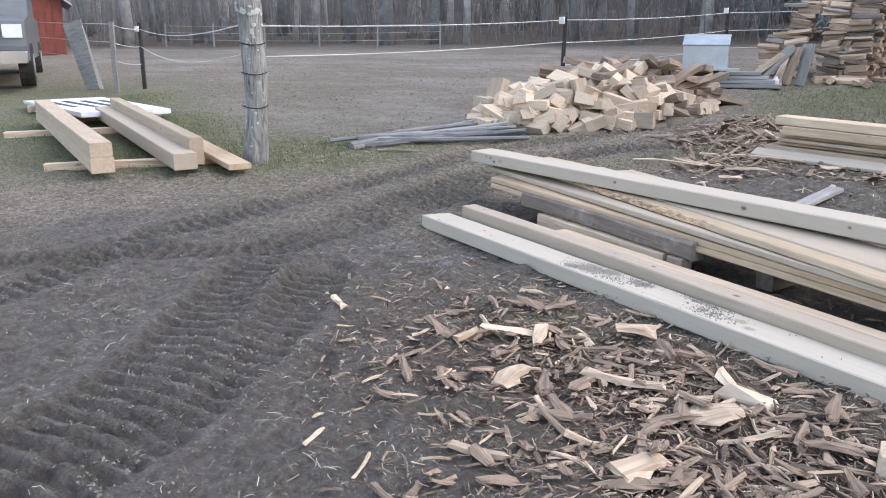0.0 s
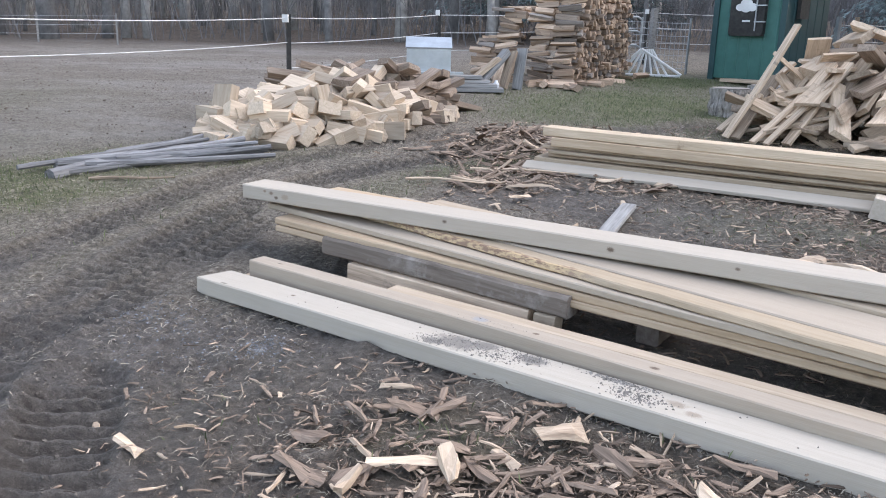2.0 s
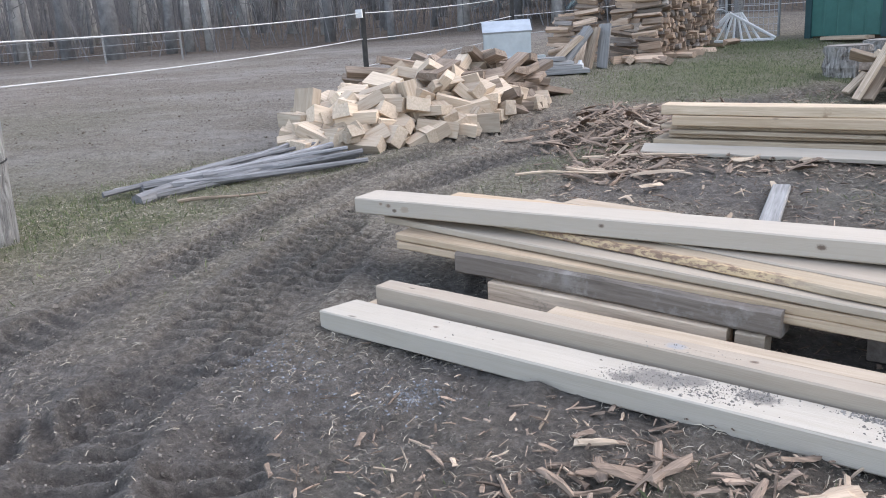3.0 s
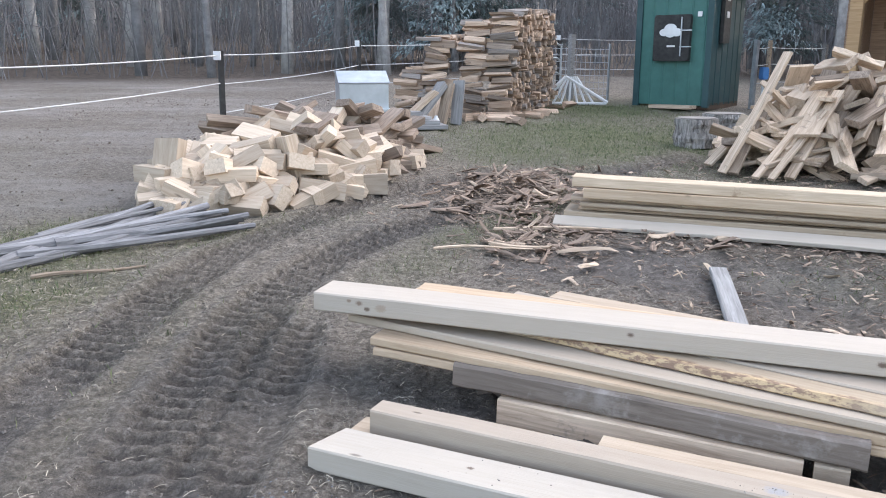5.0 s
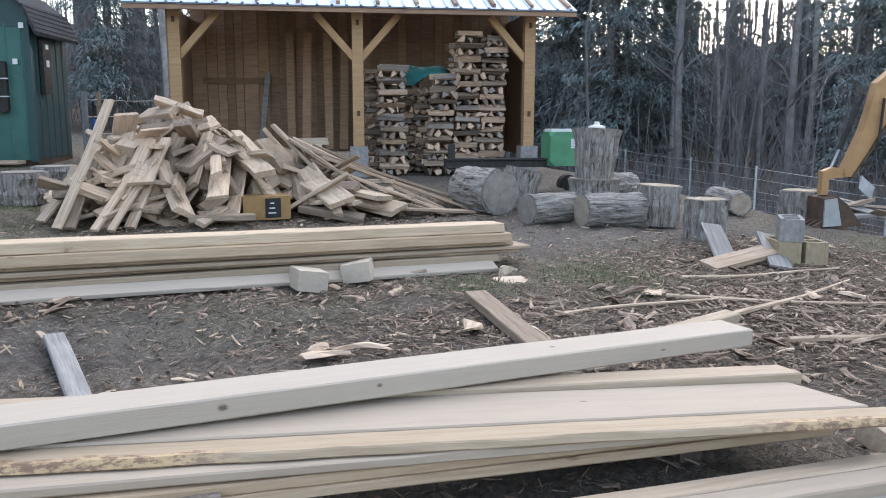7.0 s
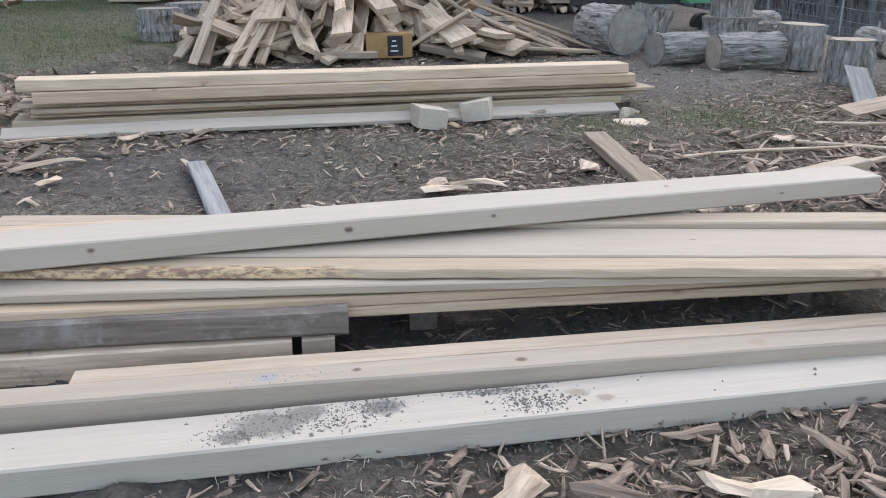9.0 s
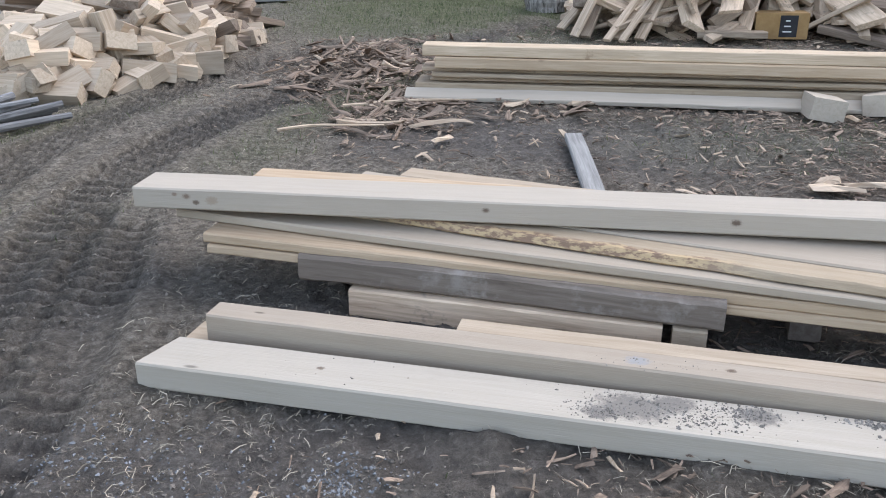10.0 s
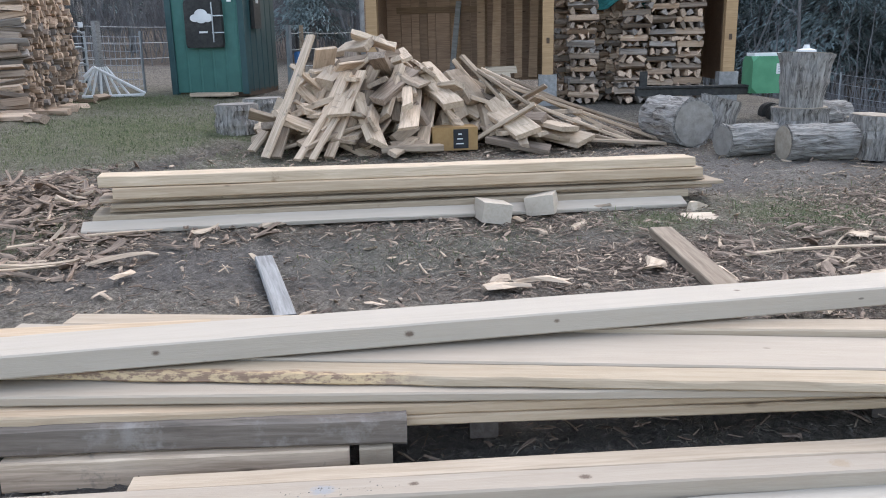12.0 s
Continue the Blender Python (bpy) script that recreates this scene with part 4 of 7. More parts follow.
PLANKS = [finish("slab", *offcut_data(0.11 + 0.02 * (i % 4), 0.03 + 0.008 * (i % 3), 30 + i), OFFCUT if i % 3 else SLAB) for i in range(12)]

DULL = [finish("block", *box_data(0.4, 0.14 + 0.015 * (i % 3), 0.09 + 0.012 * (i % 3), 0.008, 0.014, 80 + i), BROWN) for i in range(5)]
BROWNS = [finish("slab", *box_data(0.9, 0.17, 0.07, 0.01, 0.015, 60 + i), BROWN) for i in range(5)]

def mound_height(u, v): return max(0.0, 1 - (abs(u) ** 1.7 + abs(v) ** 1.7)) ** 0.75

def block_heap():
    x0, y0 = -1.25, 8.05
    ax = Vector((1.65, 2.55, 0)).normalized(); ay = Vector((-ax.y, ax.x, 0))
    h = thing("firewood_heap", x0, y0, g(x0, y0), "heap of pale sawn firewood blocks tipped on the ground", "firewood")
    r = random.Random(5)
    base = g(x0, y0)
    for k in range(300):
        while True:
            u, v = r.uniform(-1, 1), r.uniform(-1, 1)
            if abs(u) ** 2 + abs(v) ** 2 < 1: break
        lay_ = k / 300
        top = 0.47 * mound_height(u, v)
        p = ax * u * 1.62 + ay * v * 0.85
        z = top * (0.25 + 0.75 * min(1, lay_ * 1.5)) + g(x0 + p.x, y0 + p.y) - base + 0.05
        m = Matrix.Translation((p.x, p.y, z)) @ Euler((r.gauss(0, 0.42), r.gauss(0, 0.36), r.gauss(0.1, 0.6) if r.random() < 0.6 else r.uniform(0, 6.283))).to_matrix().to_4x4()
        s = r.uniform(0.75, 1.1)
        part("block", r.choice(DULL if u > 0.15 and r.random() < 0.55 else BLOCKS), h, m @ Matrix.Diagonal((s, r.uniform(0.7, 1.15), r.uniform(0.7, 1.1), 1)))
    # the knotted block and the upright one at the edge, and brown slabs across the back
    part("block", BLOCKS[1], h, Matrix.Translation((-0.62 - x0, 7.42 - y0, g(-0.62, 7.42) - base + 0.08)) @ Euler((0, 0, 0.05)).to_matrix().to_4x4() @ Matrix.Diagonal((1.0, 1, 1.3, 1)))
    part("block", BLOCKS[2], h, Matrix.Translation((-2.22 - x0, 7.25 - y0, 0.36 + g(-2.22, 7.25) - base)) @ Euler((0.2, -1.35, 0.9)).to_matrix().to_4x4() @ Matrix.Diagonal((0.8, 1.4, 0.7, 1)))
    for k in range(14):
        p = Vector((-2.15 + r.gauss(0, 0.16) - x0, 7.25 + r.gauss(0, 0.2) - y0, 0))
        part("block", BLOCKS[k % 8], h, Matrix.Translation((p.x, p.y, 0.07 + 0.2 * k / 14 + g(x0 + p.x, y0 + p.y) - base)) @ Euler((r.gauss(0, 0.15), r.gauss(0, 0.2), r.uniform(0, 3))).to_matrix().to_4x4() @ Matrix.Diagonal((0.9, 1, 1, 1)))
    for k in range(44):
        u, v = r.uniform(-0.05, 0.95), r.uniform(-0.45, 0.8)
        p = ax * u * 1.75 + ay * v * 0.85
        z = 0.50 * mound_height(u, v) + g(x0 + p.x, y0 + p.y) - base + 0.1
        part("slab", r.choice(BROWNS), h, Matrix.Translation((p.x, p.y, z)) @ Euler((r.gauss(0, 0.25), r.gauss(0, 0.22), r.choice((-0.5, 0.2, 1.1)) + r.gauss(0, 0.35))).to_matrix().to_4x4() @ Matrix.Diagonal((r.uniform(0.6, 1.15), r.uniform(0.8, 1.3), 1, 1)), "brown weathered slab")
block_heap()

def slab_heap():
    x0, y0 = 4.85, 8.1
    ax = Vector((0.9, -0.43, 0)).normalized(); ay = Vector((-ax.y, ax.x, 0))
    h = thing("slab_heap", x0, y0, g(x0, y0), "tall heap of weathered slab offcuts and split boards", "firewood")
    base = g(x0, y0)
    r = random.Random(8)
    n0 = 300
    for k in range(n0):
        while True:
            u, v = r.uniform(-1, 1), r.uniform(-1, 1)
            if u * u + v * v < 1: break
        f = k / n0
        uc = u + 0.32
        pk = max(0, 1 - abs(uc) / (0.74 if uc < 0 else 1.3)) ** 1.0
        top = 1.1 * pk * max(0, 1 - abs(v) ** 1.6) ** 0.9
        z = top * (0.2 + 0.8 * min(1, f * 1.35)) + 0.06
        p = ax * u * (1.72 if u < 0 else 2.0) + ay * v * 1.0
        wx, wy = x0 + p.x, y0 + p.y
        if abs(wx - 4.8) < 0.42 and wy < 7.62 and z < 0.5: continue
        az = math.atan2(v, u) + r.gauss(0, 0.35) if r.random() < 0.62 else r.uniform(0, 6.283)
        down = r.gauss(0.55, 0.3) * min(1, 2 * top)
        L = r.uniform(0.3, 0.6) if r.random() < 0.72 else r.uniform(0.65, 1.05)
        if z > 0.7: L, down = min(L, 0.5), 0.5 * down
        rot = Matrix.Rotation(math.atan2(ax.y, ax.x) + az, 4, 'Z') @ Matrix.Rotation(down, 4, 'Y') @ Matrix.Rotation(r.gauss(0, 0.42), 4, 'X')
        me = r.choice(PLANKS if k % 6 else BROWNS) if r.random() < 0.9 else r.choice(BLOCKS)
        sc = (L, r.uniform(0.85, 1.75), r.uniform(0.8, 1.7), 1) if me in PLANKS else (r.uniform(0.5, 0.8), 1, 1, 1)
        part("slab", me, h, Matrix.Translation((p.x, p.y, z + g(x0 + p.x, y0 + p.y) - base)) @ rot @ Matrix.Diagonal(sc))
    # long planks leaning on the flanks
    def lean(P, Q, w, t, seed):
        P, Q = Vector(P) - Vector((x0, y0, base)), Vector(Q) - Vector((x0, y0, base))
        m, L = along(P, Q)
        part("plank", finish("plank", *beam_data(L, w, t, 6, 0.008, 0.006, seed), SLAB), h, m)
    for i, (P, Q, w) in enumerate((((2.92, 7.95), (3.55, 8.05, 1.17), 0.12), ((2.95, 8.35), (3.7, 8.5, 0.75), 0.12), ((3.25, 7.7), (3.95, 8.1, 0.78), 0.15), ((3.42, 7.62), (4.1, 8.0, 0.8), 0.11), ((2.98, 7.9), (3.5, 8.35, 0.62), 0.14), ((3.45, 7.95), (4.1, 8.2, 0.8), 0.1), ((3.05, 8.3), (4.1, 8.0, 0.18), 0.09),
                                  ((6.9, 6.75), (5.6, 7.9, 0.78), 0.13), ((6.75, 6.6), (5.4, 7.6, 0.62), 0.15), ((7.3, 6.95), (5.9, 7.9, 0.7), 0.12), ((6.2, 6.75), (5.3, 7.6, 0.8), 0.16), ((5.75, 7.0), (5.2, 7.75, 0.95), 0.14), ((6.6, 6.5), (5.9, 6.9, 0.22), 0.17), ((7.0, 6.4), (6.0, 6.75, 0.1), 0.2), ((7.5, 6.8), (5.5, 7.75, 0.72), 0.09), ((7.2, 6.62), (5.7, 7.5, 0.6), 0.08), ((3.0, 8.1), (3.9, 7.6, 0.32), 0.06), ((3.1, 7.65), (3.75, 7.95, 0.55), 0.08), ((3.2, 7.55), (3.9, 7.9, 0.62), 0.07))):
        lean((P[0], P[1], g(P[0], P[1]) + 0.02), (Q[0], Q[1], g(Q[0], Q[1]) + Q[2]), w, 0.035, i + 90)
slab_heap()

def carton():
    card = rough_stuff("brown_cardboard", (0.28, 0.17, 0.07), (0.40, 0.26, 0.12), 12, 0.8, 0.1)
    black = rough_stuff("black_print", (0.015, 0.015, 0.018), (0.04, 0.04, 0.045), 12, 0.6, 0.1)
    x, y = 4.82, 7.42
    t = thing("cardboard_box", x, y, g(x, y) + 0.02, "brown cardboard box with black printed panel in the slab heap", "box", turn=-28)
    box_part("carton", t, 0, 0, 0.12, 0.48, 0.3, 0.24, card, 0.01)
    box_part("printed_panel", t, 0.06, -0.151, 0.12, 0.16, 0.006, 0.2, black, 0.002, "black printed panel with pale bars")
    for k in range(3): box_part("print_bar", t, 0.05, -0.156, 0.07 + 0.05 * k, 0.08 - 0.02 * k, 0.004, 0.012, WHITE, 0.001, "pale printed bar")
carton()

def log_stack():
    """Stacked cordwood: rows side by side, log ends toward the yard."""
    x0, y0 = 1.62, 12.25
    a = Vector((-0.85, 0.53, 0)); b = Vector((0.53, 0.85, 0))
    t = thing("cordwood_stack", x0, y0, g(x0, y0), "tall stack of split cordwood with stepped rows", "firewood")
    r = random.Random(3)
    yaw = math.atan2(a.y, a.x)
    for row, (off, H, run) in enumerate(((0.22, 1.62, 2.2), (0.67, 1.42, 2.0), (1.3, 1.22, 1.7), (1.72, 0.72, 1.1))):
        nz = int(H / 0.082)
        for k in range(nz):
            z = 0.05 + k * 0.082
            shrink = 0.25 * max(0, k / nz - 0.75) + 0.2 * k / nz
            step = 0.105
            n0 = int(run * (1 - shrink) / step)
            for i in range(n0 + 1):
                s = 0.05 + 0.016 * k + i * step + r.uniform(-0.02, 0.02)
                visible = row == 0 or i < 2 or k > nz - 3
                if not visible: continue
                p = a * (off + r.gauss(0, 0.05 if i < 2 else 0.025)) + b * (s + (r.uniform(-0.06, 0.05) if i < 2 else 0))
                m = Matrix.Translation((p.x, p.y, z + g(x0 + p.x, y0 + p.y) - g(x0, y0) + r.uniform(-0.012, 0.012))) @ Matrix.Rotation(yaw + r.gauss(0, 0.16 if i < 2 else 0.05), 4, 'Z') @ Matrix.Rotation(r.gauss(0, 0.09 if i < 2 else 0.04), 4, 'Y') @ Matrix.Rotation(r.uniform(0, 6.283), 4, 'X') @ Matrix.Diagonal((r.uniform(0.8, 1.1), r.uniform(0.55, 0.9), r.uniform(0.55, 0.9), 1))
                part("split_log", r.choice(WEDGES) if r.random() < 0.7 else r.choice(BARKY), t, m)
    # fallen pieces along the foot
    for k in range(16):
        p = b * r.uniform(-0.5, 2.3) - a * r.uniform(0.1, 0.35) if k % 2 else a * r.uniform(0, 1.5) - b * r.uniform(0.1, 0.3)
        m = Matrix.Translation((p.x, p.y, 0.05 + g(x0 + p.x, y0 + p.y) - g(x0, y0))) @ Matrix.Rotation(r.uniform(0, 6.283), 4, 'Z')
        part("split_log", r.choice(WEDGES), t, m)
log_stack()

POLEGREY = wood("grey_pole_wood", (0.10, 0.10, 0.105), (0.30, 0.295, 0.30), vary=0.3)
def grey_sticks():
    r = random.Random(2)
    for k in range(16):
        P = Vector((-3.2 + r.gauss(0, 0.12), 5.25 + r.gauss(0, 0.12), 0)); Q = Vector((-2.05 + 0.055 * k - 0.2, 6.9 - 0.05 * k + 0.05, 0))
        P = P.lerp(Q, r.uniform(0, 0.45) if k else 0)
        P.z, Q.z = g(P.x, P.y) + 0.035 + 0.03 * (k % 2), g(Q.x, Q.y) + 0.04 + 0.035 * (k % 3)
        w = 0.055 if k == 0 else r.uniform(0.022, 0.04)
        m, L = along(P, Q)
        pts = [(L * t, 0.03 * math.sin(t * 5 + k), 0) for t in np.linspace(0, 1, 7)]
        ob = part("weathered_pole", finish("weathered_pole", *tube_data(pts, [w * (1 - 0.3 * t) for t in np.linspace(0, 1, 7)], 7, True, 0.12, k), POLEGREY), None, m)
        tagged(ob, "weathered grey pole lying in the grass by the heap", "pole", "poles by the heap")
grey_sticks()

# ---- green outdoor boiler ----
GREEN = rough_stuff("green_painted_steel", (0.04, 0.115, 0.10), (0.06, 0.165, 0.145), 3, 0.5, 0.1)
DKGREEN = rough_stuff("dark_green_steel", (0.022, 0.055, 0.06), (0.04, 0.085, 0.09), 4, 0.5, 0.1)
SHINGLE = rough_stuff("dark_roof_shingle", (0.025, 0.028, 0.034), (0.06, 0.065, 0.075), 14, 0.9, 0.5)
RUSTY = rough_stuff("rusty_steel", (0.06, 0.045, 0.035), (0.16, 0.10, 0.065), 8, 0.8, 0.3)

def ribbed(name, parent, w, h, m, material, pitch=0.2, rib=0.012):
    """A sheet of ribbed steel, w wide and h high, standing in the local xz plane."""
    prof = []
    x = 0.0
    while x < w - 1e-6:
        for (dx, dy) in ((0, 0), (pitch * 0.8, 0), (pitch * 0.86, -rib), (pitch * 0.94, -rib)):
            if x + dx <= w: prof.append((x + dx, dy))
        x += pitch
    prof.append((w, 0))
    vs = [(x, y, z) for z in (0, h) for (x, y) in prof] + [(x, 0.02, z) for z in (0, h) for x in (0, w)]
    k = len(prof)
    fs = [(i, i + 1, k + i + 1, k + i) for i in range(k - 1)]
    b = 2 * k
    fs += [(b + 1, b, b + 2, b + 3), (0, k, b + 2, b), (k - 1, b + 1, b + 3, 2 * k - 1)]
    return part(name, finish(name, vs, fs, material), parent, m)

def boiler():
    x, y = 4.17, 14.13
    t = thing("wood_boiler", x, y, g(x, y) - 0.02, "green ribbed steel outdoor wood boiler with gambrel roof", "boiler", turn=-45)
    W, Dp, H = 1.32, 1.5, 2.0
    ribbed("front_panel", t, W - 0.2, H, pose(0.1, -0.012, 0.05), GREEN, 0.22, 0.01)
    for cx in (0.05, W - 0.05): box_part("corner_trim", t, cx, 0.0, H / 2 + 0.02, 0.1, 0.09, H, DKGREEN, 0.008, "dark corner trim")
    for k, cx in enumerate((0.03, W - 0.03)):
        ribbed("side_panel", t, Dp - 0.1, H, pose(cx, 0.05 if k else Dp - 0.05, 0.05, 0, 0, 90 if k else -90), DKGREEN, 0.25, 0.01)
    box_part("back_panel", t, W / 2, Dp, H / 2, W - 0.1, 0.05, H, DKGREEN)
    box_part("base", t, W / 2, Dp / 2, 0.03, W - 0.06, Dp - 0.1, 0.1, RUSTY, 0.01, "rusty steel base")
    d = box_part("door", t, W / 2 + 0.0, -0.065, 1.13, 0.62, 0.09, 0.74, BLACKP, 0.05, "black fire door with pale emblem")
    # plain pale emblem and latch bars on the door
    hp = Heap()
    for q, (cx, cz, rr) in enumerate(((-0.07, 0, 0.05), (0, 0.04, 0.065), (0.07, 0, 0.055), (0.0, -0.015, 0.05))):
        ring = [(cx + rr * 1.1 * math.cos(a), -0.004 - 0.002 * q, cz + rr * 0.8 * math.sin(a)) for a in np.linspace(0, 6.283, 17)[:-1]]
        hp.add(ring + [(p[0], 0.004, p[2]) for p in ring], [tuple(range(16)), tuple(reversed(range(16, 32)))] + [(i, 16 + i, 16 + (i + 1) % 16, (i + 1) % 16) for i in range(16)])
    part("emblem", hp.mesh("emblem", WHITE), d, pose(-0.02, -0.052, 0.09) @ Matrix.Diagonal((1.5, 1, 1.5, 1)), "plain pale emblem")
    box_part("plate", d, 0.0, -0.05, -0.13, 0.14, 0.008, 0.03, WHITE, 0.002, "pale plate")
    for (a, b_, c, e) in ((0.17, 0.02, 0.018, 0.62), (0.25, 0.12, 0.2, 0.018), (0.25, -0.14, 0.2, 0.018)):
        box_part("latch_bar", d, a, -0.06, b_, c, 0.02, e, STEEL, 0.004, "grey steel latch bar")
    # gambrel roof: front face and two slopes a side
    prof = [(-0.14, 1.93), (0.02, 2.3), (0.36, 2.58), (W / 2, 2.66), (W - 0.36, 2.58), (W - 0.02, 2.3), (W + 0.14, 1.93)]
    k = len(prof)
    vs = [(px, -0.16, pz) for px, pz in prof] + [(px, Dp + 0.12, pz) for px, pz in prof] + [(px * 0.98 + 0.012, -0.16, pz - 0.05) for px, pz in prof] + [(px * 0.98 + 0.012, Dp + 0.12, pz - 0.05) for px, pz in prof]
    fs = [(i + 1, i, k + i, k + i + 1) for i in range(k - 1)] + [(2 * k + i, 2 * k + i + 1, 3 * k + i + 1, 3 * k + i) for i in range(k - 1)]
    fs += [(i, i + 1, 2 * k + i + 1, 2 * k + i) for i in range(k - 1)] + [(k + i + 1, k + i, 3 * k + i, 3 * k + i + 1) for i in range(k - 1)] + [(0, 2 * k, 3 * k, k), (k - 1, 2 * k - 1, 4 * k - 1, 3 * k - 1)]
    rf = part("roof", finish("roof", vs, fs, SHINGLE), t, label="dark shingled gambrel roof")
    gf = [(px, pz - 0.06) for px, pz in prof[1:-1]]
    vs = [(px, yy, pz) for yy in (-0.02, 0.03) for px, pz in [(0.02, 2.0)] + gf + [(W - 0.02, 2.0)]]
    n0 = len(vs) // 2
    part("gable", finish("gable", vs, [tuple(range(n0)), tuple(reversed(range(n0, 2 * n0)))] + [(i, n0 + i, n0 + (i + 1) % n0, (i + 1) % n0) for i in range(n0)], DKGREEN), t, label="dark steel gable")
    for j in range(5):
        for sgn in (0, 1):
            a, b_ = (prof[5], prof[6]) if sgn else (prof[1], prof[0])
            f = j / 5
            px, pz = a[0] + (b_[0] - a[0]) * f, a[1] + (b_[1] - a[1]) * f
            box_part("shingle_course", rf, px, Dp / 2 - 0.02, pz + 0.006, 0.05, Dp + 0.28, 0.012, SHINGLE, 0.003, turn=(0, 66 if sgn else -66, 0))
    for (cx, cz) in ((0.13, 1.98), (0.17, 2.2), (W - 0.1, 2.02), (W - 0.22, 1.5)): box_part("sticker_plate", t, cx, -0.06, cz, 0.07, 0.01, 0.08, WHITE, 0.002, "pale plate")
    box_part("control_box", t, W + 0.02, 0.45, 1.45, 0.06, 0.3, 0.8, BLACKP, 0.01, "dark control box on the side")
    for zz, hh in ((1.75, 0.07), (1.5, 0.1)): box_part("sticker_plate", t, W + 0.055, 0.45, zz, 0.01, 0.1, hh, WHITE, 0.002, "pale plate")
    box_part("dark_sill", t, W / 2 + 0.15, -0.25, 0.03, 0.7, 0.3, 0.05, SLAB, 0.01, "worn wooden board before the door")
boiler()

def gate_and_mesh():
    f = thing("wire_mesh_fence", 0, 0, 0, "woven wire fence on steel posts beside the boiler", "fence")
    pts = [(2.55, 15.4), (3.3, 15.1), (3.9, 14.75)]
    for i, (x, y) in enumerate(pts): fence_post(f, x, y, 1.15 if i == 1 else 1.0, GREY if i == 1 else STEEL, 0.07 if i == 1 else 0.022)
    for i in range(2):
        P, Q = Vector((*pts[i], g(*pts[i]))), Vector((*pts[i + 1], g(*pts[i + 1])))
        for k in range(8): wire(f, P + Vector((0, 0, 0.1 + 0.115 * k)), Q + Vector((0, 0, 0.1 + 0.115 * k)), 0.005, 0.01, STEEL)
        for k in range(1, 8):
            p = P.lerp(Q, k / 8)
            wire(f, p + Vector((0, 0, 0.06)), p + Vector((0.015, 0, 0.92)), 0.004, 0, STEEL, "stay_wire")
    t = thing("steel_gate", 2.75, 14.75, g(2.75, 14.75), "grey tubular steel gate standing behind the cordwood", "gate", turn=25)
    for z in (0.25, 0.5, 0.75, 1.0):
        part("rail", finish("rail", *tube_data([(-0.9, 0, z), (0.25, 0, z), (0.35, 0, z - 0.05)], [0.02] * 3, 7), STEEL), t)
    for xx in (-0.9, -0.3, 0.34): part("stile", finish("stile", *tube_data([(xx, 0, 0.05), (xx, 0, 1.0)], [0.02] * 2, 7), STEEL), t)
    # pale frame of old rails dumped on the grass
    w = thing("metal_rack", 3.05, 14.1, g(3.05, 14.1), "folded white metal frame lying on the grass", "rack", turn=-15)
    for k in range(7):
        a = radians(-60 + 20 * k)
        part("bar", finish("bar", *tube_data([(-0.45 + 0.14 * k, 0.1, 0.02), (-0.1 + 0.03 * k, 0.15, 0.48)], [0.02] * 2, 6), WHITE), w)
    part("bar", finish("bar", *tube_data([(-0.5, 0.05, 0.03), (0.6, 0.05, 0.03)], [0.025] * 2, 6), WHITE), w)
    part("bar", finish("bar", *tube_data([(-0.1, 0.15, 0.48), (0.62, 0.05, 0.05)], [0.025] * 2, 6), WHITE), w)
    part("bar", finish("bar", *tube_data([(-0.1, 0.15, 0.48), (-0.55, 0.05, 0.05)], [0.025] * 2, 6), WHITE), w)
    # fence between boiler and shed
    f2 = thing("wire_fence", 0, 0, 0, "wire strands on posts between boiler and woodshed", "fence")
    ps = [(6.1, 13.7), (6.55, 14.1), (8.0, 14.8)]
    fence_post(f2, *ps[0], 1.15, STEEL, 0.05); fence_post(f2, *ps[1], 1.15, SLAB, 0.04); fence_post(f2, *ps[2], 1.1, GREY, 0.05)
    for i in range(2):
        for dz in (0.45, 0.75, 1.03): wire(f2, (*ps[i], g(*ps[i]) + dz), (*ps[i + 1], g(*ps[i + 1]) + dz), 0.007, 0.02)
    b = thing("hydrant", 6.2, 13.55, g(6.2, 13.55), "blue yard hydrant standing by the fence post", "hydrant")
    part("pipe", finish("pipe", *tube_data([(0, 0, 0), (0, 0, 0.6)], [0.025] * 2, 8), STEEL), b)
    part("head", finish("head", *box_data(0.1, 0.14, 0.2, 0.03), BLUE), b, pose(0, 0, 0.62))
gate_and_mesh()

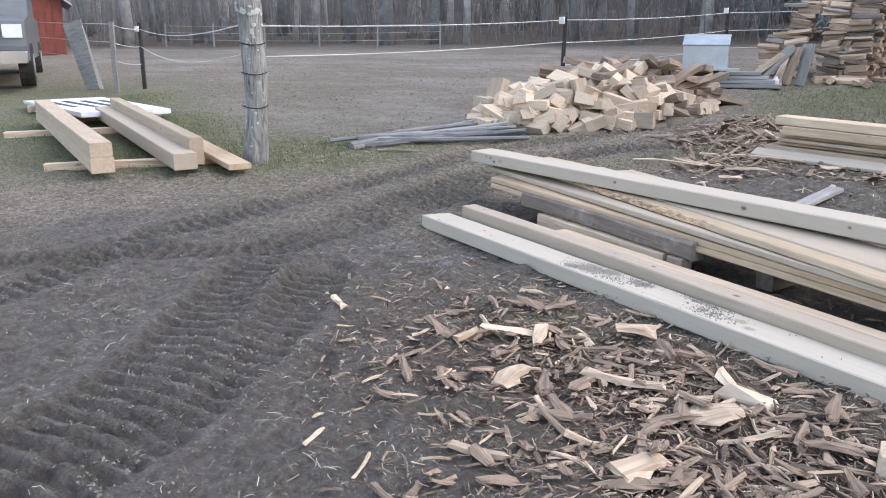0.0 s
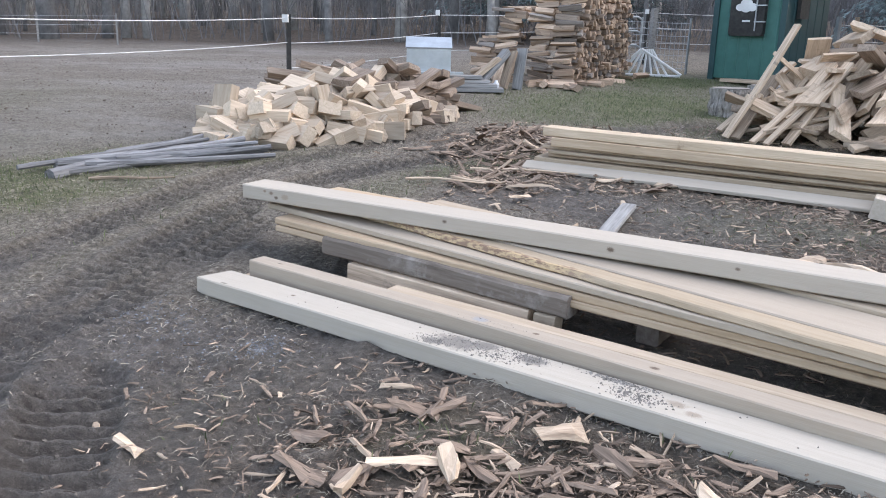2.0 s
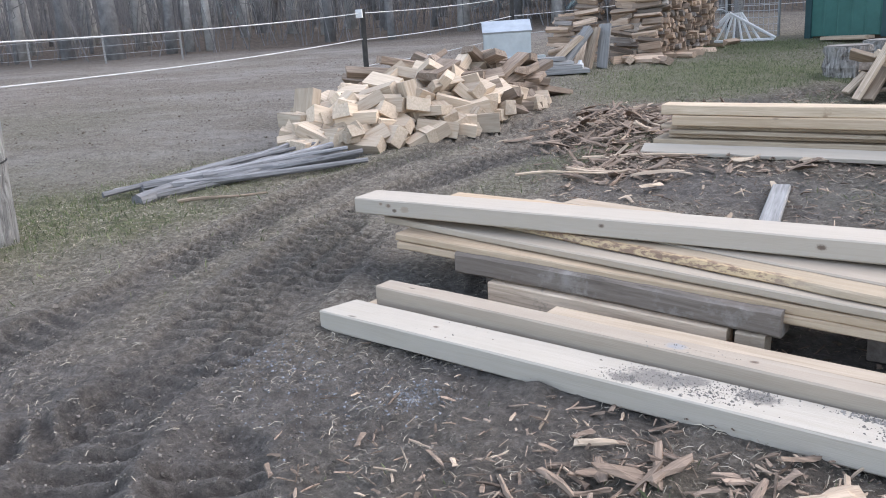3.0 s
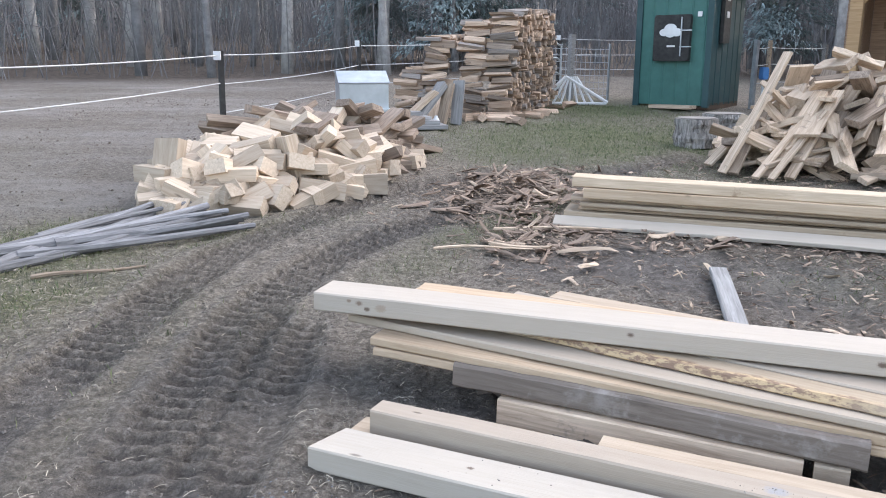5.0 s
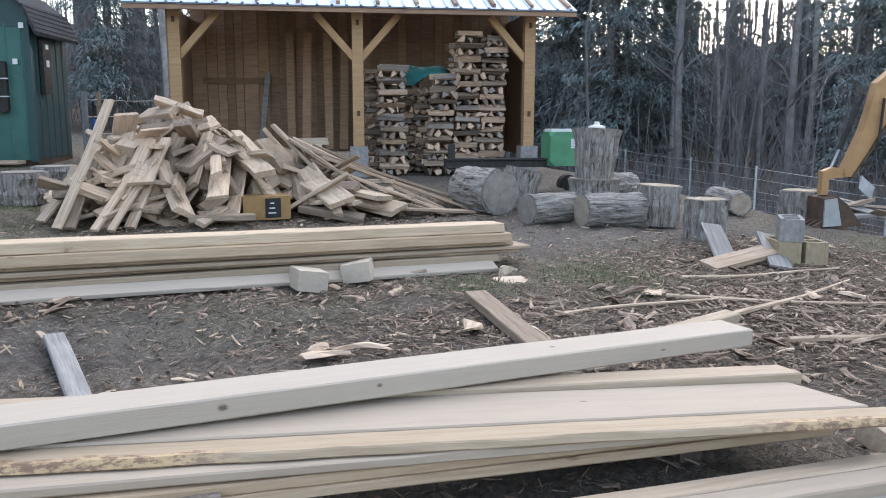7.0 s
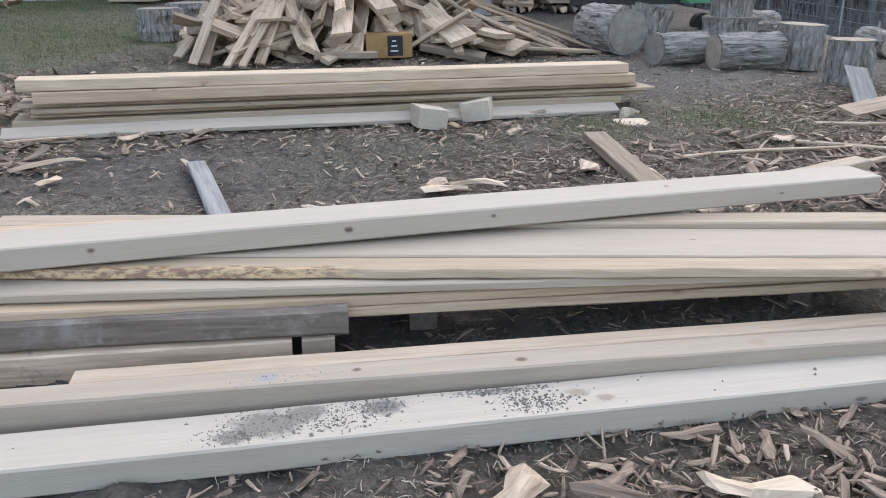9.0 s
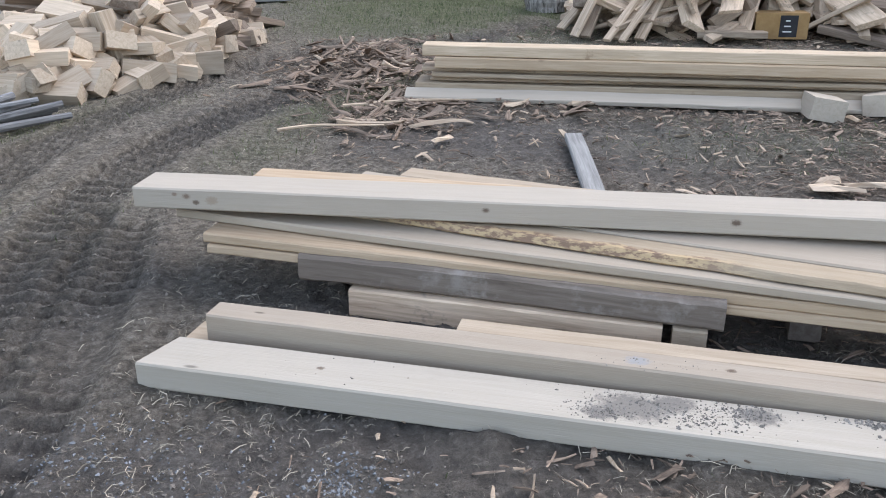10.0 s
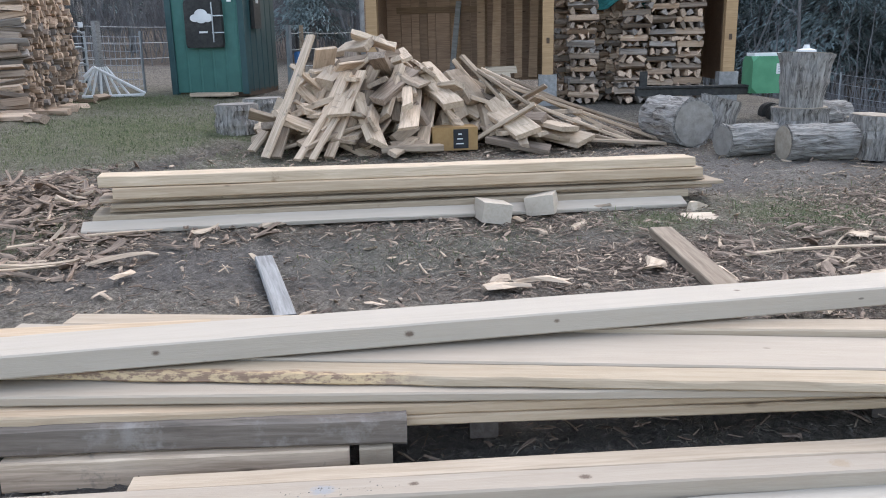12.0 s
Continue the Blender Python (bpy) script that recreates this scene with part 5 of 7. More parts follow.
# ---- silver chest and slabs behind the heap ----
def silver_chest():
    tin = rough_stuff("galvanised_sheet", (0.42, 0.45, 0.48), (0.60, 0.64, 0.68), 5, 0.35, 0.1, metal=0.75)
    x, y = -0.56, 11.45
    z0 = g(x, y)
    s = thing("plank_stack", x, y, z0, "low stack of grey planks under the metal chest", "planks", turn=5)
    for k in range(4):
        box_part("plank", s, 0.25, -0.1 + 0.05 * k, 0.03 + 0.055 * k, 1.7 - 0.2 * k, 0.7 - 0.1 * k, 0.045, GREY, 0.008, seed=k, jit=0.01)
    t = thing("metal_chest", x, y, z0 + 0.235, "galvanised metal chest with sloping lid on grey planks", "chest", turn=6)
    W, Dp = 0.64, 0.6
    side = [(-Dp / 2, 0), (Dp / 2, 0), (Dp / 2, 0.5), (0.02, 0.5), (-Dp / 2, 0.36)]
    n0 = 5
    vs = [(-W / 2, a, b) for a, b in side] + [(W / 2, a, b) for a, b in side]
    fs = [tuple(reversed(range(5))), tuple(range(5, 10))] + [(i, (i + 1) % 5, 5 + (i + 1) % 5, 5 + i) for i in (0, 1, 4)]
    part("body", finish("body", vs, fs + [(2, 3, 8, 7), (3, 4, 9, 8)], tin), t)
    box_part("lid", t, 0, -0.15, 0.445, W + 0.03, 0.36, 0.02, tin, 0.004, "sloping sheet lid", (24, 0, 0))
    box_part("lid_top", t, 0, 0.16, 0.512, W + 0.03, 0.3, 0.02, tin, 0.004, "flat sheet lid")
    box_part("tray", t, 0.12, -0.36, 0.03, 0.75, 0.25, 0.03, tin, 0.005, "bright sheet lying before it")
silver_chest()

def leaning_slabs():
    r = random.Random(6)
    for k, (x, y, tilt, L) in enumerate(((0.2, 11.75, 38, 0.75), (0.36, 11.8, 45, 0.8), (0.62, 11.85, 72, 0.6), (0.8, 11.9, 76, 0.62), (0.5, 12.1, 30, 0.8))):
        ob = part("grey_slab", finish("grey_slab", *box_data(L, 0.15, 0.06, 0.012, 0.02, k + 3), GREY if k % 2 else SLAB), None, pose(x, y, g(x, y) + L / 2 * math.sin(radians(tilt)) * 0.95, 0, -tilt, 20 + 14 * k))
        tagged(ob, "weathered grey slab leaning against the woodpile", "slab", "slabs by the woodpile")
    ob = part("white_jug", finish("white_jug", *tube_data([(0, 0, 0), (0, 0, 0.1), (0, 0, 0.13), (0, 0, 0.16)], [0.05, 0.05, 0.03, 0.02], 10), WHITE), None, pose(0.45, 11.5, g(0.45, 11.5)))
    tagged(ob, "small white plastic jug on the grass", "jug")
leaning_slabs()

# ---- woodshed ----
ROOF = rough_stuff("pale_blue_metal_roof", (0.48, 0.56, 0.67), (0.6, 0.68, 0.79), 3, 0.5, 0.1)
CONC = rough_stuff("grey_concrete", (0.22, 0.215, 0.21), (0.38, 0.37, 0.36), 16, 0.9, 0.5)
YCONC = rough_stuff("yellowed_concrete", (0.31, 0.25, 0.165), (0.43, 0.36, 0.25), 16, 0.9, 0.5)

def tower(parent, x0, y0, z0, height, seed, width=0.43):
    """Firewood cribbed in layers: a row of log ends, then logs laid across."""
    r = random.Random(seed)
    z, k, drift = z0, 0, 0.0
    while z < z0 + height:
        drift += r.uniform(-0.022, 0.022)
        h = r.uniform(0.085, 0.125)
        pick = lambda: r.choice(WEDGES) if r.random() < 0.62 else r.choice(BARKY)
        if k % 2:
            for row in (0.05, 0.2, 0.36):
                m = pose(x0 + width / 2 + drift + r.uniform(-0.03, 0.03), y0 + row + r.uniform(-0.03, 0.03), z + h / 2, 0, r.gauss(0, 1.5), r.gauss(0, 3)) @ pose(0, 0, 0, r.uniform(0, 360)) @ Matrix.Diagonal((width / 0.42 * r.uniform(0.88, 1.06), h / 0.12, h / 0.12, 1))
                part("split_log", pick(), parent, m)
        else:
            n0 = r.choice((3, 3, 4))
            for i in range(n0):
                m = pose(x0 + width * (i + 0.5) / n0 + drift + r.uniform(-0.015, 0.015), y0 + 0.18 + r.uniform(-0.05, 0.03), z + h / 2 - 0.008, 0, r.gauss(0, 2), 90 + r.gauss(0, 4)) @ pose(0, 0, 0, r.uniform(0, 360)) @ Matrix.Diagonal((1, width / n0 / 0.14 * r.uniform(0.85, 1.1), h / 0.125, 1))
                part("split_log", pick(), parent, m)
        z += h * 0.96
        k += 1

def woodshed():
    x1, y1 = 7.10, 12.56
    z0 = 0.74
    t = thing("woodshed", x1, y1, z0, "open timber woodshed with brown board walls and metal roof", "shed", turn=-41.75)
    bay, Dp, H = 2.93, 2.3, 2.36
    for k in range(3):
        p = box_part("post", t, k * bay, 0, H / 2 + 0.05, 0.18, 0.18, H, POST, 0.012, "yellow-brown squared pine post")
        if k: box_part("pier", t, k * bay, 0, -0.12, 0.3, 0.3, 0.6, CONC, 0.015, "grey concrete pier")
        box_part("peg_plate", p, 0.0, -0.093, H / 2 - 0.2, 0.05, 0.012, 0.09, RUSTY, 0.003)
        box_part("peg_plate", p, 0.0, -0.093, -0.5, 0.05, 0.012, 0.09, RUSTY, 0.003)
    def brace(x, s):
        m, L = along((x + 0.06 * s, 0, H - 0.72), (x + 0.68 * s, 0, H - 0.02))
        part("brace", finish("brace", *beam_data(L, 0.1, 0.12, 3, 0.003, 0.008, 7), POST), t, m @ pose(0, 0, -0.06))
    brace(0, 1); brace(bay, -1); brace(bay, 1); brace(2 * bay, -1)
    box_part("eave_beam", t, bay, 0, H + 0.12, 2 * bay + 1.3, 0.16, 0.2, BARN, 0.01, "dark brown eave beam")
    for k in range(12): box_part("rafter", t, -0.55 + k * 0.633, 1.0, H + 0.6, 0.06, 3.1, 0.14, BARN, 0.008, turn=(20, 0, 0))
    # back and side walls of upright boards, uneven, with gaps
    r = random.Random(9)
    bw = part("back_wall", finish("back_wall", *box_data(2 * bay + 0.2, 0.03, 3.0, 0.004), BARN), t, pose(bay, Dp + 0.05, 1.5), "dark plank wall")
    k, x = 0, -0.1
    while x < 2 * bay + 0.1:
        w = r.choice((0.16, 0.2, 0.24, 0.28))
        lean_out = r.choice((0, 0, 0.02))
        light = r.random() < 0.32
        box_part("wall_board", bw, x + w / 2 - bay, -0.035 - lean_out, 0, w - 0.012, 0.026, 3.0, PLANKB if light else BARN, 0.004)
        x += w
    for sx in (-0.12, 2 * bay + 0.12):
        sw = part("side_wall", finish("side_wall", *box_data(0.03, Dp - 0.1, 2.5, 0.004), BARN), t, pose(sx, Dp / 2 + 0.1, 1.25), "brown side wall")
        for j in range(9): box_part("wall_board", sw, -0.03 if sx < 0 else 0.03, -Dp / 2 + 0.2 + j * 0.25, 0, 0.024, 0.238, 2.5, BARN, 0.004)
    box_part("inner_rail", t, 0.9, Dp - 0.02, 1.35, 1.6, 0.05, 0.12, PLANKB, 0.006, "brown inner rail")
    # planks leaning inside
    for j, xx in enumerate((1.75, 2.05, 2.45, 2.75)):
        box_part("loose_plank", t, xx, 1.9, 1.15, 0.15, 0.035, 2.2, PLANKB, 0.006, "loose brown plank leaning inside", (-7 - j, 1.5 * (j % 2), 0), 0.008, j)
    box_part("loose_beam", t, 1.25, 1.95, 0.75, 0.1, 0.1, 1.5, GREY, 0.01, "grey beam leaning inside", (-8, 6, 0))
    # roof of ribbed metal rising to the back
    w, L = 2 * bay + 1.35, 3.35
    rm = pose(-0.68, -0.55, H + 0.05, -68, 0, 0)
    ribbed("roof", t, w, L, rm, ROOF, 0.23, 0.025)["label"] = "pale ribbed metal roof"
    box_part("fascia", t, bay, -0.50, H - 0.01, w, 0.03, 0.07, BARN, 0.006, "dark fascia board")
    # stored firewood
    fw = thing("shed_firewood", x1, y1, z0, "split firewood stacked crosswise inside the woodshed", "firewood", turn=-41.75)
    for q, (xx, yy, hh, w) in enumerate(((0.36, -0.05, 1.82, 0.5), (0.16, 0.5, 1.72, 0.5), (0.66, 0.62, 1.5, 0.5), (1.12, 0.05, 1.66, 0.46), (1.02, 0.55, 1.45, 0.4),
                                         (1.62, 0.12, 2.42, 0.46), (2.13, 0.16, 2.36, 0.46), (1.62, 0.65, 2.2, 0.46), (2.13, 0.65, 2.2, 0.46))):
        tower(fw, bay + xx, yy, -0.30, hh, 21 + q, w)
    for (a, b_, c) in ((1.95, 0.1, 0.05), (2.2, 0.25, 0.05), (2.05, 0.15, 0.17), (2.15, 0.2, 0.28)):
        part("block", BLOCKS[3], fw, pose(a, b_, c - 0.02, 0, 0, 8) @ Matrix.Diagonal((1.35, 1, 1, 1)))
    # green tarp on the stack
    tarp = rough_stuff("teal_tarp", (0.02, 0.13, 0.13), (0.04, 0.22, 0.21), 6, 0.45, 0.6, 0.05)
    vs, fs = [], []
    for j in range(9):
        for i in range(13):
            u, v = i / 12, j / 8
            vs.append((u * 0.95 + 0.04 * math.sin(v * 9), v * 0.6, 0.05 * math.sin(v * 3.1) + 0.09 * noise.noise((u * 4, v * 4, 2)) - 0.75 * max(0, 0.35 - v) * (0.7 + 0.4 * math.sin(u * 7)) - 0.35 * max(0, abs(u - 0.5) - 0.38)))
    for j in range(8):
        for i in range(12): fs.append((j * 13 + i, j * 13 + i + 1, (j + 1) * 13 + i + 1, (j + 1) * 13 + i))
    me = finish("tarp", vs, fs, tarp, True)
    ob = part("tarp", me, None, pose(x1, y1, z0, 0, 0, -41.75) @ pose(bay + 0.68, 0.3, 1.50))
    so = ob.modifiers.new("thick", 'SOLIDIFY'); so.thickness = 0.012
    tagged(ob, "crumpled teal tarp on top of the stacked firewood", "tarp")
PLANKB = wood("light_brown_planks", (0.21, 0.13, 0.078), (0.39, 0.26, 0.16), vary=0.25)
woodshed()

# ---- logs, rounds and machines on the right of the shed ----
ENDG = rough_stuff("log_end_grain", (0.26, 0.21, 0.16), (0.46, 0.395, 0.32), 10, 0.85, 0.3)
ENDGREY = rough_stuff("grey_log_end", (0.19, 0.17, 0.15), (0.36, 0.33, 0.30), 10, 0.85, 0.3)

def round_log(name, x, y, dia, L, label, standing=True, turn=0, tilt=0, z=0.0, end=None, group="log rounds", flare=1.0):
    t = thing(name, x, y, g(x, y) + z, label, "log", group)
    n0 = 7
    pts = [(0, 0, L * i / (n0 - 1)) for i in range(n0)]
    rads = [dia / 2 * (flare + (1 - flare) * i / (n0 - 1)) * (1 + 0.03 * math.sin(i * 2 + x)) for i in range(n0)]
    sd = int(x * 10)
    vs, fs = tube_data(pts, rads, 30, True, 0.10, sd)
    # furrowed bark: every other upright ridge set in
    vs = [Vector((v.x * (1 + 0.035 * math.sin(k % 30 * 2.9 + (k // 30) * 0.7)), v.y * (1 + 0.035 * math.sin(k % 30 * 2.9 + (k // 30) * 0.7)), v.z)) for k, v in enumerate(vs)]
    m = Matrix() if standing else Matrix.Translation((0, 0, dia / 2 * 0.95)) @ pose(0, 0, 0, 90, 0, turn) @ pose(0, 0, -L / 2)
    if standing: m = pose(0, 0, -0.01, tilt, tilt * 0.6, turn)
    part("bark", finish("bark", vs, fs, OLDBARK), t, m)
    for k, zz in ((0, -0.004), (n0 - 1, L + 0.004)):
        if standing and k == 0: continue
        rr = rads[k] * 0.9
        ring = [(rr * (1 + 0.08 * noise.noise((math.cos(a) * 2.2 + sd, math.sin(a) * 2.2, k * 0.9))) * math.cos(a), rr * math.sin(a), 0) for a in np.linspace(0, 6.283, 25)[:-1]]
        hp = Heap()
        hp.add(ring + [(p[0], p[1], 0.006 if k else -0.006) for p in ring], [tuple(range(24)), tuple(reversed(range(24, 48)))] + [(i, 24 + i, 24 + (i + 1) % 24, (i + 1) % 24) for i in range(24)])
        part("cut_face", hp.mesh("cut_face", end or ENDG), t, m @ Matrix.Translation((0, 0, zz)), "pale sawn end grain")
    return t

def rounds():
    round_log("log_round", 7.30, 6.45, 0.54, 0.72, "big grey log round lying with cut end forward", False, -20, end=ENDGREY)
    round_log("log_round", 7.95, 6.45, 0.46, 0.5, "grey split log round leaning among the rounds", True, 20, 12, end=ENDGREY)
    round_log("log_round", 7.35, 5.55, 0.34, 0.62, "thin furrowed log lying on the mud", False, -108, end=ENDGREY)
    round_log("log_round", 8.75, 5.78, 0.64, 0.40, "wide log round standing as a base", True, 10)
    round_log("log_round", 8.75, 5.78, 0.6, 0.64, "tall log round stacked on another round", True, 50, 3, z=0.38, flare=0.76)
    round_log("log_round", 7.72, 4.98, 0.38, 0.72, "furrowed log lying with tan cut end", False, -122)
    round_log("log_round", 8.35, 4.72, 0.50, 0.45, "log round standing on end with furrowed bark", True, 0, 2)
    round_log("log_round", 7.75, 3.90, 0.43, 0.42, "log round with pale fresh sawn top", True, 0)
    round_log("log_round", 9.3, 5.3, 0.4, 0.3, "low log round behind the others", True, 0)
    round_log("log_round", 10.3, 3.7, 0.5, 0.36, "log round standing near the far fence", True, 0)
    round_log("log_round", 9.6, 5.9, 0.42, 0.5, "log lying behind the rounds", False, 80)
    round_log("log_round", 10.2, 4.6, 0.3, 1.0, "fallen log lying in the weeds", False, -50)
    round_log("log_round", 3.40, 9.75, 0.50, 0.34, "grey log round standing beside the slab heap", True, 0, end=ENDGREY)
    round_log("log_round", 4.1, 10.5, 0.55, 0.3, "weathered log round behind the slab heap", True, 0, end=ENDGREY)
    ob = part("bucket_lid", finish("bucket_lid", *tube_data([(0, 0, 0), (0, 0, 0.03), (0, 0, 0.05), (0, 0, 0.09)], [0.11, 0.11, 0.04, 0.03], 14), WHITE), None, pose(8.72, 5.75, g(8.75, 5.78) + 1.02))
    tagged(ob, "white plastic lid lying on the tall round", "lid")
rounds()

def splitter():
    x, y = 9.9, 7.25
    t = thing("log_splitter", x, y, g(x, y) - 0.10, "green log splitter with dark steel beam", "log splitter", turn=-38)
    lime = rough_stuff("bright_green_paint", (0.07, 0.225, 0.12), (0.115, 0.32, 0.18), 5, 0.4, 0.1)
    box_part("tank", t, 0.25, 0, 0.72, 0.52, 0.42, 0.5, lime, 0.08, "bright green tank")
    box_part("tank_lid", t, 0.25, 0, 0.985, 0.46, 0.3, 0.05, WHITE, 0.01, "white lid")
    box_part("label_plate", t, 0.38, -0.215, 0.8, 0.14, 0.01, 0.14, WHITE, 0.002, "pale plate with grey bars")
    for k in range(3): box_part("print_bar", t, 0.38, -0.222, 0.76 + 0.035 * k, 0.1, 0.004, 0.012, STEEL, 0.001)
    box_part("beam", t, -0.75, 0.0, 0.5, 1.6, 0.14, 0.1, BLACKP, 0.01, "dark steel beam")
    box_part("beam_flange", t, -0.75, 0.0, 0.57, 1.6, 0.2, 0.025, BLACKP, 0.004)
    box_part("wedge", t, -1.45, 0, 0.68, 0.1, 0.05, 0.22, BLACKP, 0.01)
    for yy in (-0.32, 0.32):
        w = part("wheel", finish("wheel", *tube_data([(0, -0.08, 0), (0, 0.08, 0)], [0.15] * 2, 20), BLACKP), t, pose(0.5, yy * 0.5 + 0.25, 0.15), "black rubber wheel")
        part("rim", finish("rim", *tube_data([(0, -0.085, 0), (0, 0.085, 0)], [0.07] * 2, 14), STEEL), w)
    part("leg", finish("leg", *tube_data([(-1.3, 0, 0), (-1.3, 0, 0.48)], [0.03] * 2, 6), BLACKP), t)
splitter()

def cinder_blocks():
    def cb(x, y, z, turn, mt, label):
        t = thing("concrete_block", x, y, z, label, "concrete block", "concrete blocks", turn=turn)
        L, W, H, th = 0.40, 0.2, 0.2, 0.034
        hp = Heap()
        for (cx, cy, sx, sy) in ((0, -W / 2 + th / 2, L, th), (0, W / 2 - th / 2, L, th), (-L / 2 + th / 2, 0, th, W - 2 * th - 0.002), (0, 0, th, W - 2 * th - 0.002), (L / 2 - th / 2, 0, th, W - 2 * th - 0.002)):
            vs, fs = box_data(sx, sy, H, 0.004, 0.001, int(100 * sx))
            hp.add(vs, fs, Matrix.Translation((cx, cy, H / 2)))
        part("shell", hp.mesh("shell", mt), t)
    z = g(7.35, 2.9)
    cb(7.12, 2.92, z, 38, YCONC, "yellowed concrete block lying on the ground"); cb(7.26, 2.74, z, 41, YCONC, "yellowed concrete block beside another")
    cb(7.16, 2.87, z + 0.203, 22, CONC, "grey concrete block stacked on two others")
cinder_blocks()

def far_fence():
    f = thing("wire_fence", 0, 0, 0, "woven wire and strand fence on steel posts before the woods", "fence")
    def gr(x, y): return g(x, y) - float(fall(x, y))
    ps = [(19.0, 13.2), (18.7, 10.5), (17.9, 8.4), (17.4, 7.4), (16.8, 6.5), (15.8, 3.8), (14.8, 1.5), (13.6, -2)]
    for i, (x, y) in enumerate(ps):
        h = 1.25 if i != 3 else 0.8
        z = gr(x, y)
        vs, fs = tube_data([(x, y, z - 0.3), (x, y, z + h)], [0.025, 0.025], 5)
        part("post", finish("post", vs, fs, WIRE if i == 4 else STEEL), f)
    for i in range(len(ps) - 1):
        P, Q = Vector((*ps[i], gr(*ps[i]))), Vector((*ps[i + 1], gr(*ps[i + 1])))
        for dz in (0.1, 0.22, 0.34, 0.46, 0.58): wire(f, P + Vector((0, 0, dz)), Q + Vector((0, 0, dz)), 0.0028, 0.0, STEEL)
        for dz in (0.72, 0.98, 1.2): wire(f, P + Vector((0, 0, dz)), Q + Vector((0, 0, dz)), 0.005, 0.015, STEEL)
        for k in range(1, 10):
            p = P.lerp(Q, k / 10)
            wire(f, p + Vector((0, 0, 0.05)), p + Vector((0, 0, 0.6)), 0.002, 0, STEEL, "stay_wire")
far_fence()

def excavator_arm():
    tan = rough_stuff("faded_yellow_paint", (0.34, 0.195, 0.085), (0.5, 0.31, 0.15), 4, 0.55, 0.2)
    x, y = 10.05, 3.3
    t = thing("excavator_arm", x, y, g(x, y), "faded yellow digger arm with dark bucket resting on the ground", "excavator", turn=-50)
    def slab2(name, pts, th, mt, label="", oy=0.0):
        n0 = len(pts)
        vs = [(a, oy - th / 2, b) for a, b in pts] + [(a, oy + th / 2, b) for a, b in pts]
        part(name, finish(name, vs, [tuple(range(n0)), tuple(reversed(range(n0, 2 * n0)))] + [(i, n0 + i, n0 + (i + 1) % n0, (i + 1) % n0) for i in range(n0)], mt), t, None, label)
    slab2("dipper", [(0.12, 0.58), (0.2, 0.58), (0.37, 0.86), (0.46, 1.03), (0.61, 1.29), (0.72, 1.5), (0.78, 1.8), (0.62, 1.86), (0.42, 1.68), (0.35, 1.32), (0.29, 1.11), (0.12, 0.67)], 0.16, tan)
    # dark strip that follows the lower edge of the dipper
    slab2("dipper_flange", [(0.2, 0.575), (0.37, 0.855), (0.61, 1.285), (0.72, 1.5), (0.745, 1.49), (0.63, 1.27), (0.39, 0.845), (0.22, 0.565)], 0.2, RUSTY, "dark strip along the underside of the arm")
    slab2("boom", [(0.58, 1.84), (0.74, 1.56), (2.6, 2.5), (3.6, 2.0), (3.7, 2.3), (2.6, 2.95)], 0.2, tan)
    slab2("link", [(-0.13, 0.64), (-0.13, 0.36), (-0.05, 0.36), (-0.05, 0.55), (0.2, 0.58), (0.2, 0.67), (0.0, 0.69)], 0.12, tan)
    slab2("bucket", [(-0.17, 0.33), (-0.03, 0.36), (0.1, 0.27), (0.28, 0.03), (0.06, -0.02), (-0.17, 0.0)], 0.5, RUSTY, "dark rusty bucket")
    slab2("bucket_plate", [(-0.18, 0.32), (-0.04, 0.34), (0.03, 0.02), (-0.18, 0.0)], 0.03, STEEL, "worn grey bucket plate", -0.268)
    for k in range(4): slab2("tooth", [(-0.17, 0.06), (-0.27, 0.0), (-0.17, -0.02)], 0.06, RUSTY, "", -0.2 + 0.13 * k)
    part("hose", finish("hose", *tube_data([(0.3, -0.1, 0.7), (0.42, -0.14, 0.8), (0.47, -0.13, 1.05), (0.5, -0.11, 1.5)], [0.016] * 4, 6), BLACKP), t)
    part("cylinder", finish("cylinder", *tube_data([(0.07, 0, 0.9), (0.3, 0, 1.55)], [0.032] * 2, 8), BLACKP), t)
    part("piston_rod", finish("piston_rod", *tube_data([(-0.02, 0, 0.66), (0.07, 0, 0.9)], [0.016] * 2, 8), STEEL), t)
    # scrap iron and boards dumped behind the bucket
    h = thing("scrap_heap", x + 0.9, y - 0.55, g(x, y) - 0.04, "dark heap of scrap boards and sheet metal by the bucket", "scrap", turn=-50)
    r = random.Random(31)
    for k in range(16):
        mt = (DARKB, RUSTY, GREY, BROWN)[k % 4]
        box_part("scrap_piece", h, r.uniform(-0.75, 0.9), r.uniform(-0.1, 0.7), 0.05 + 0.34 * (k / 16) * r.random(), r.uniform(0.4, 1.1), r.uniform(0.08, 0.26), r.uniform(0.02, 0.05), mt, 0.006, "", (r.gauss(0, 9), r.gauss(0, 7), r.gauss(0, 25)), 0.012, k)
    for k, (xx, zz) in enumerate(((-0.2, 0.42), (0.25, 0.36), (0.5, 0.3))): box_part("sheet", h, xx, 0.35, zz, 0.3, 0.02, 0.18, STEEL, 0.004, "bent grey sheet", (20 * k - 15, 35 - 30 * k, 20), 0.02, k)
excavator_arm()

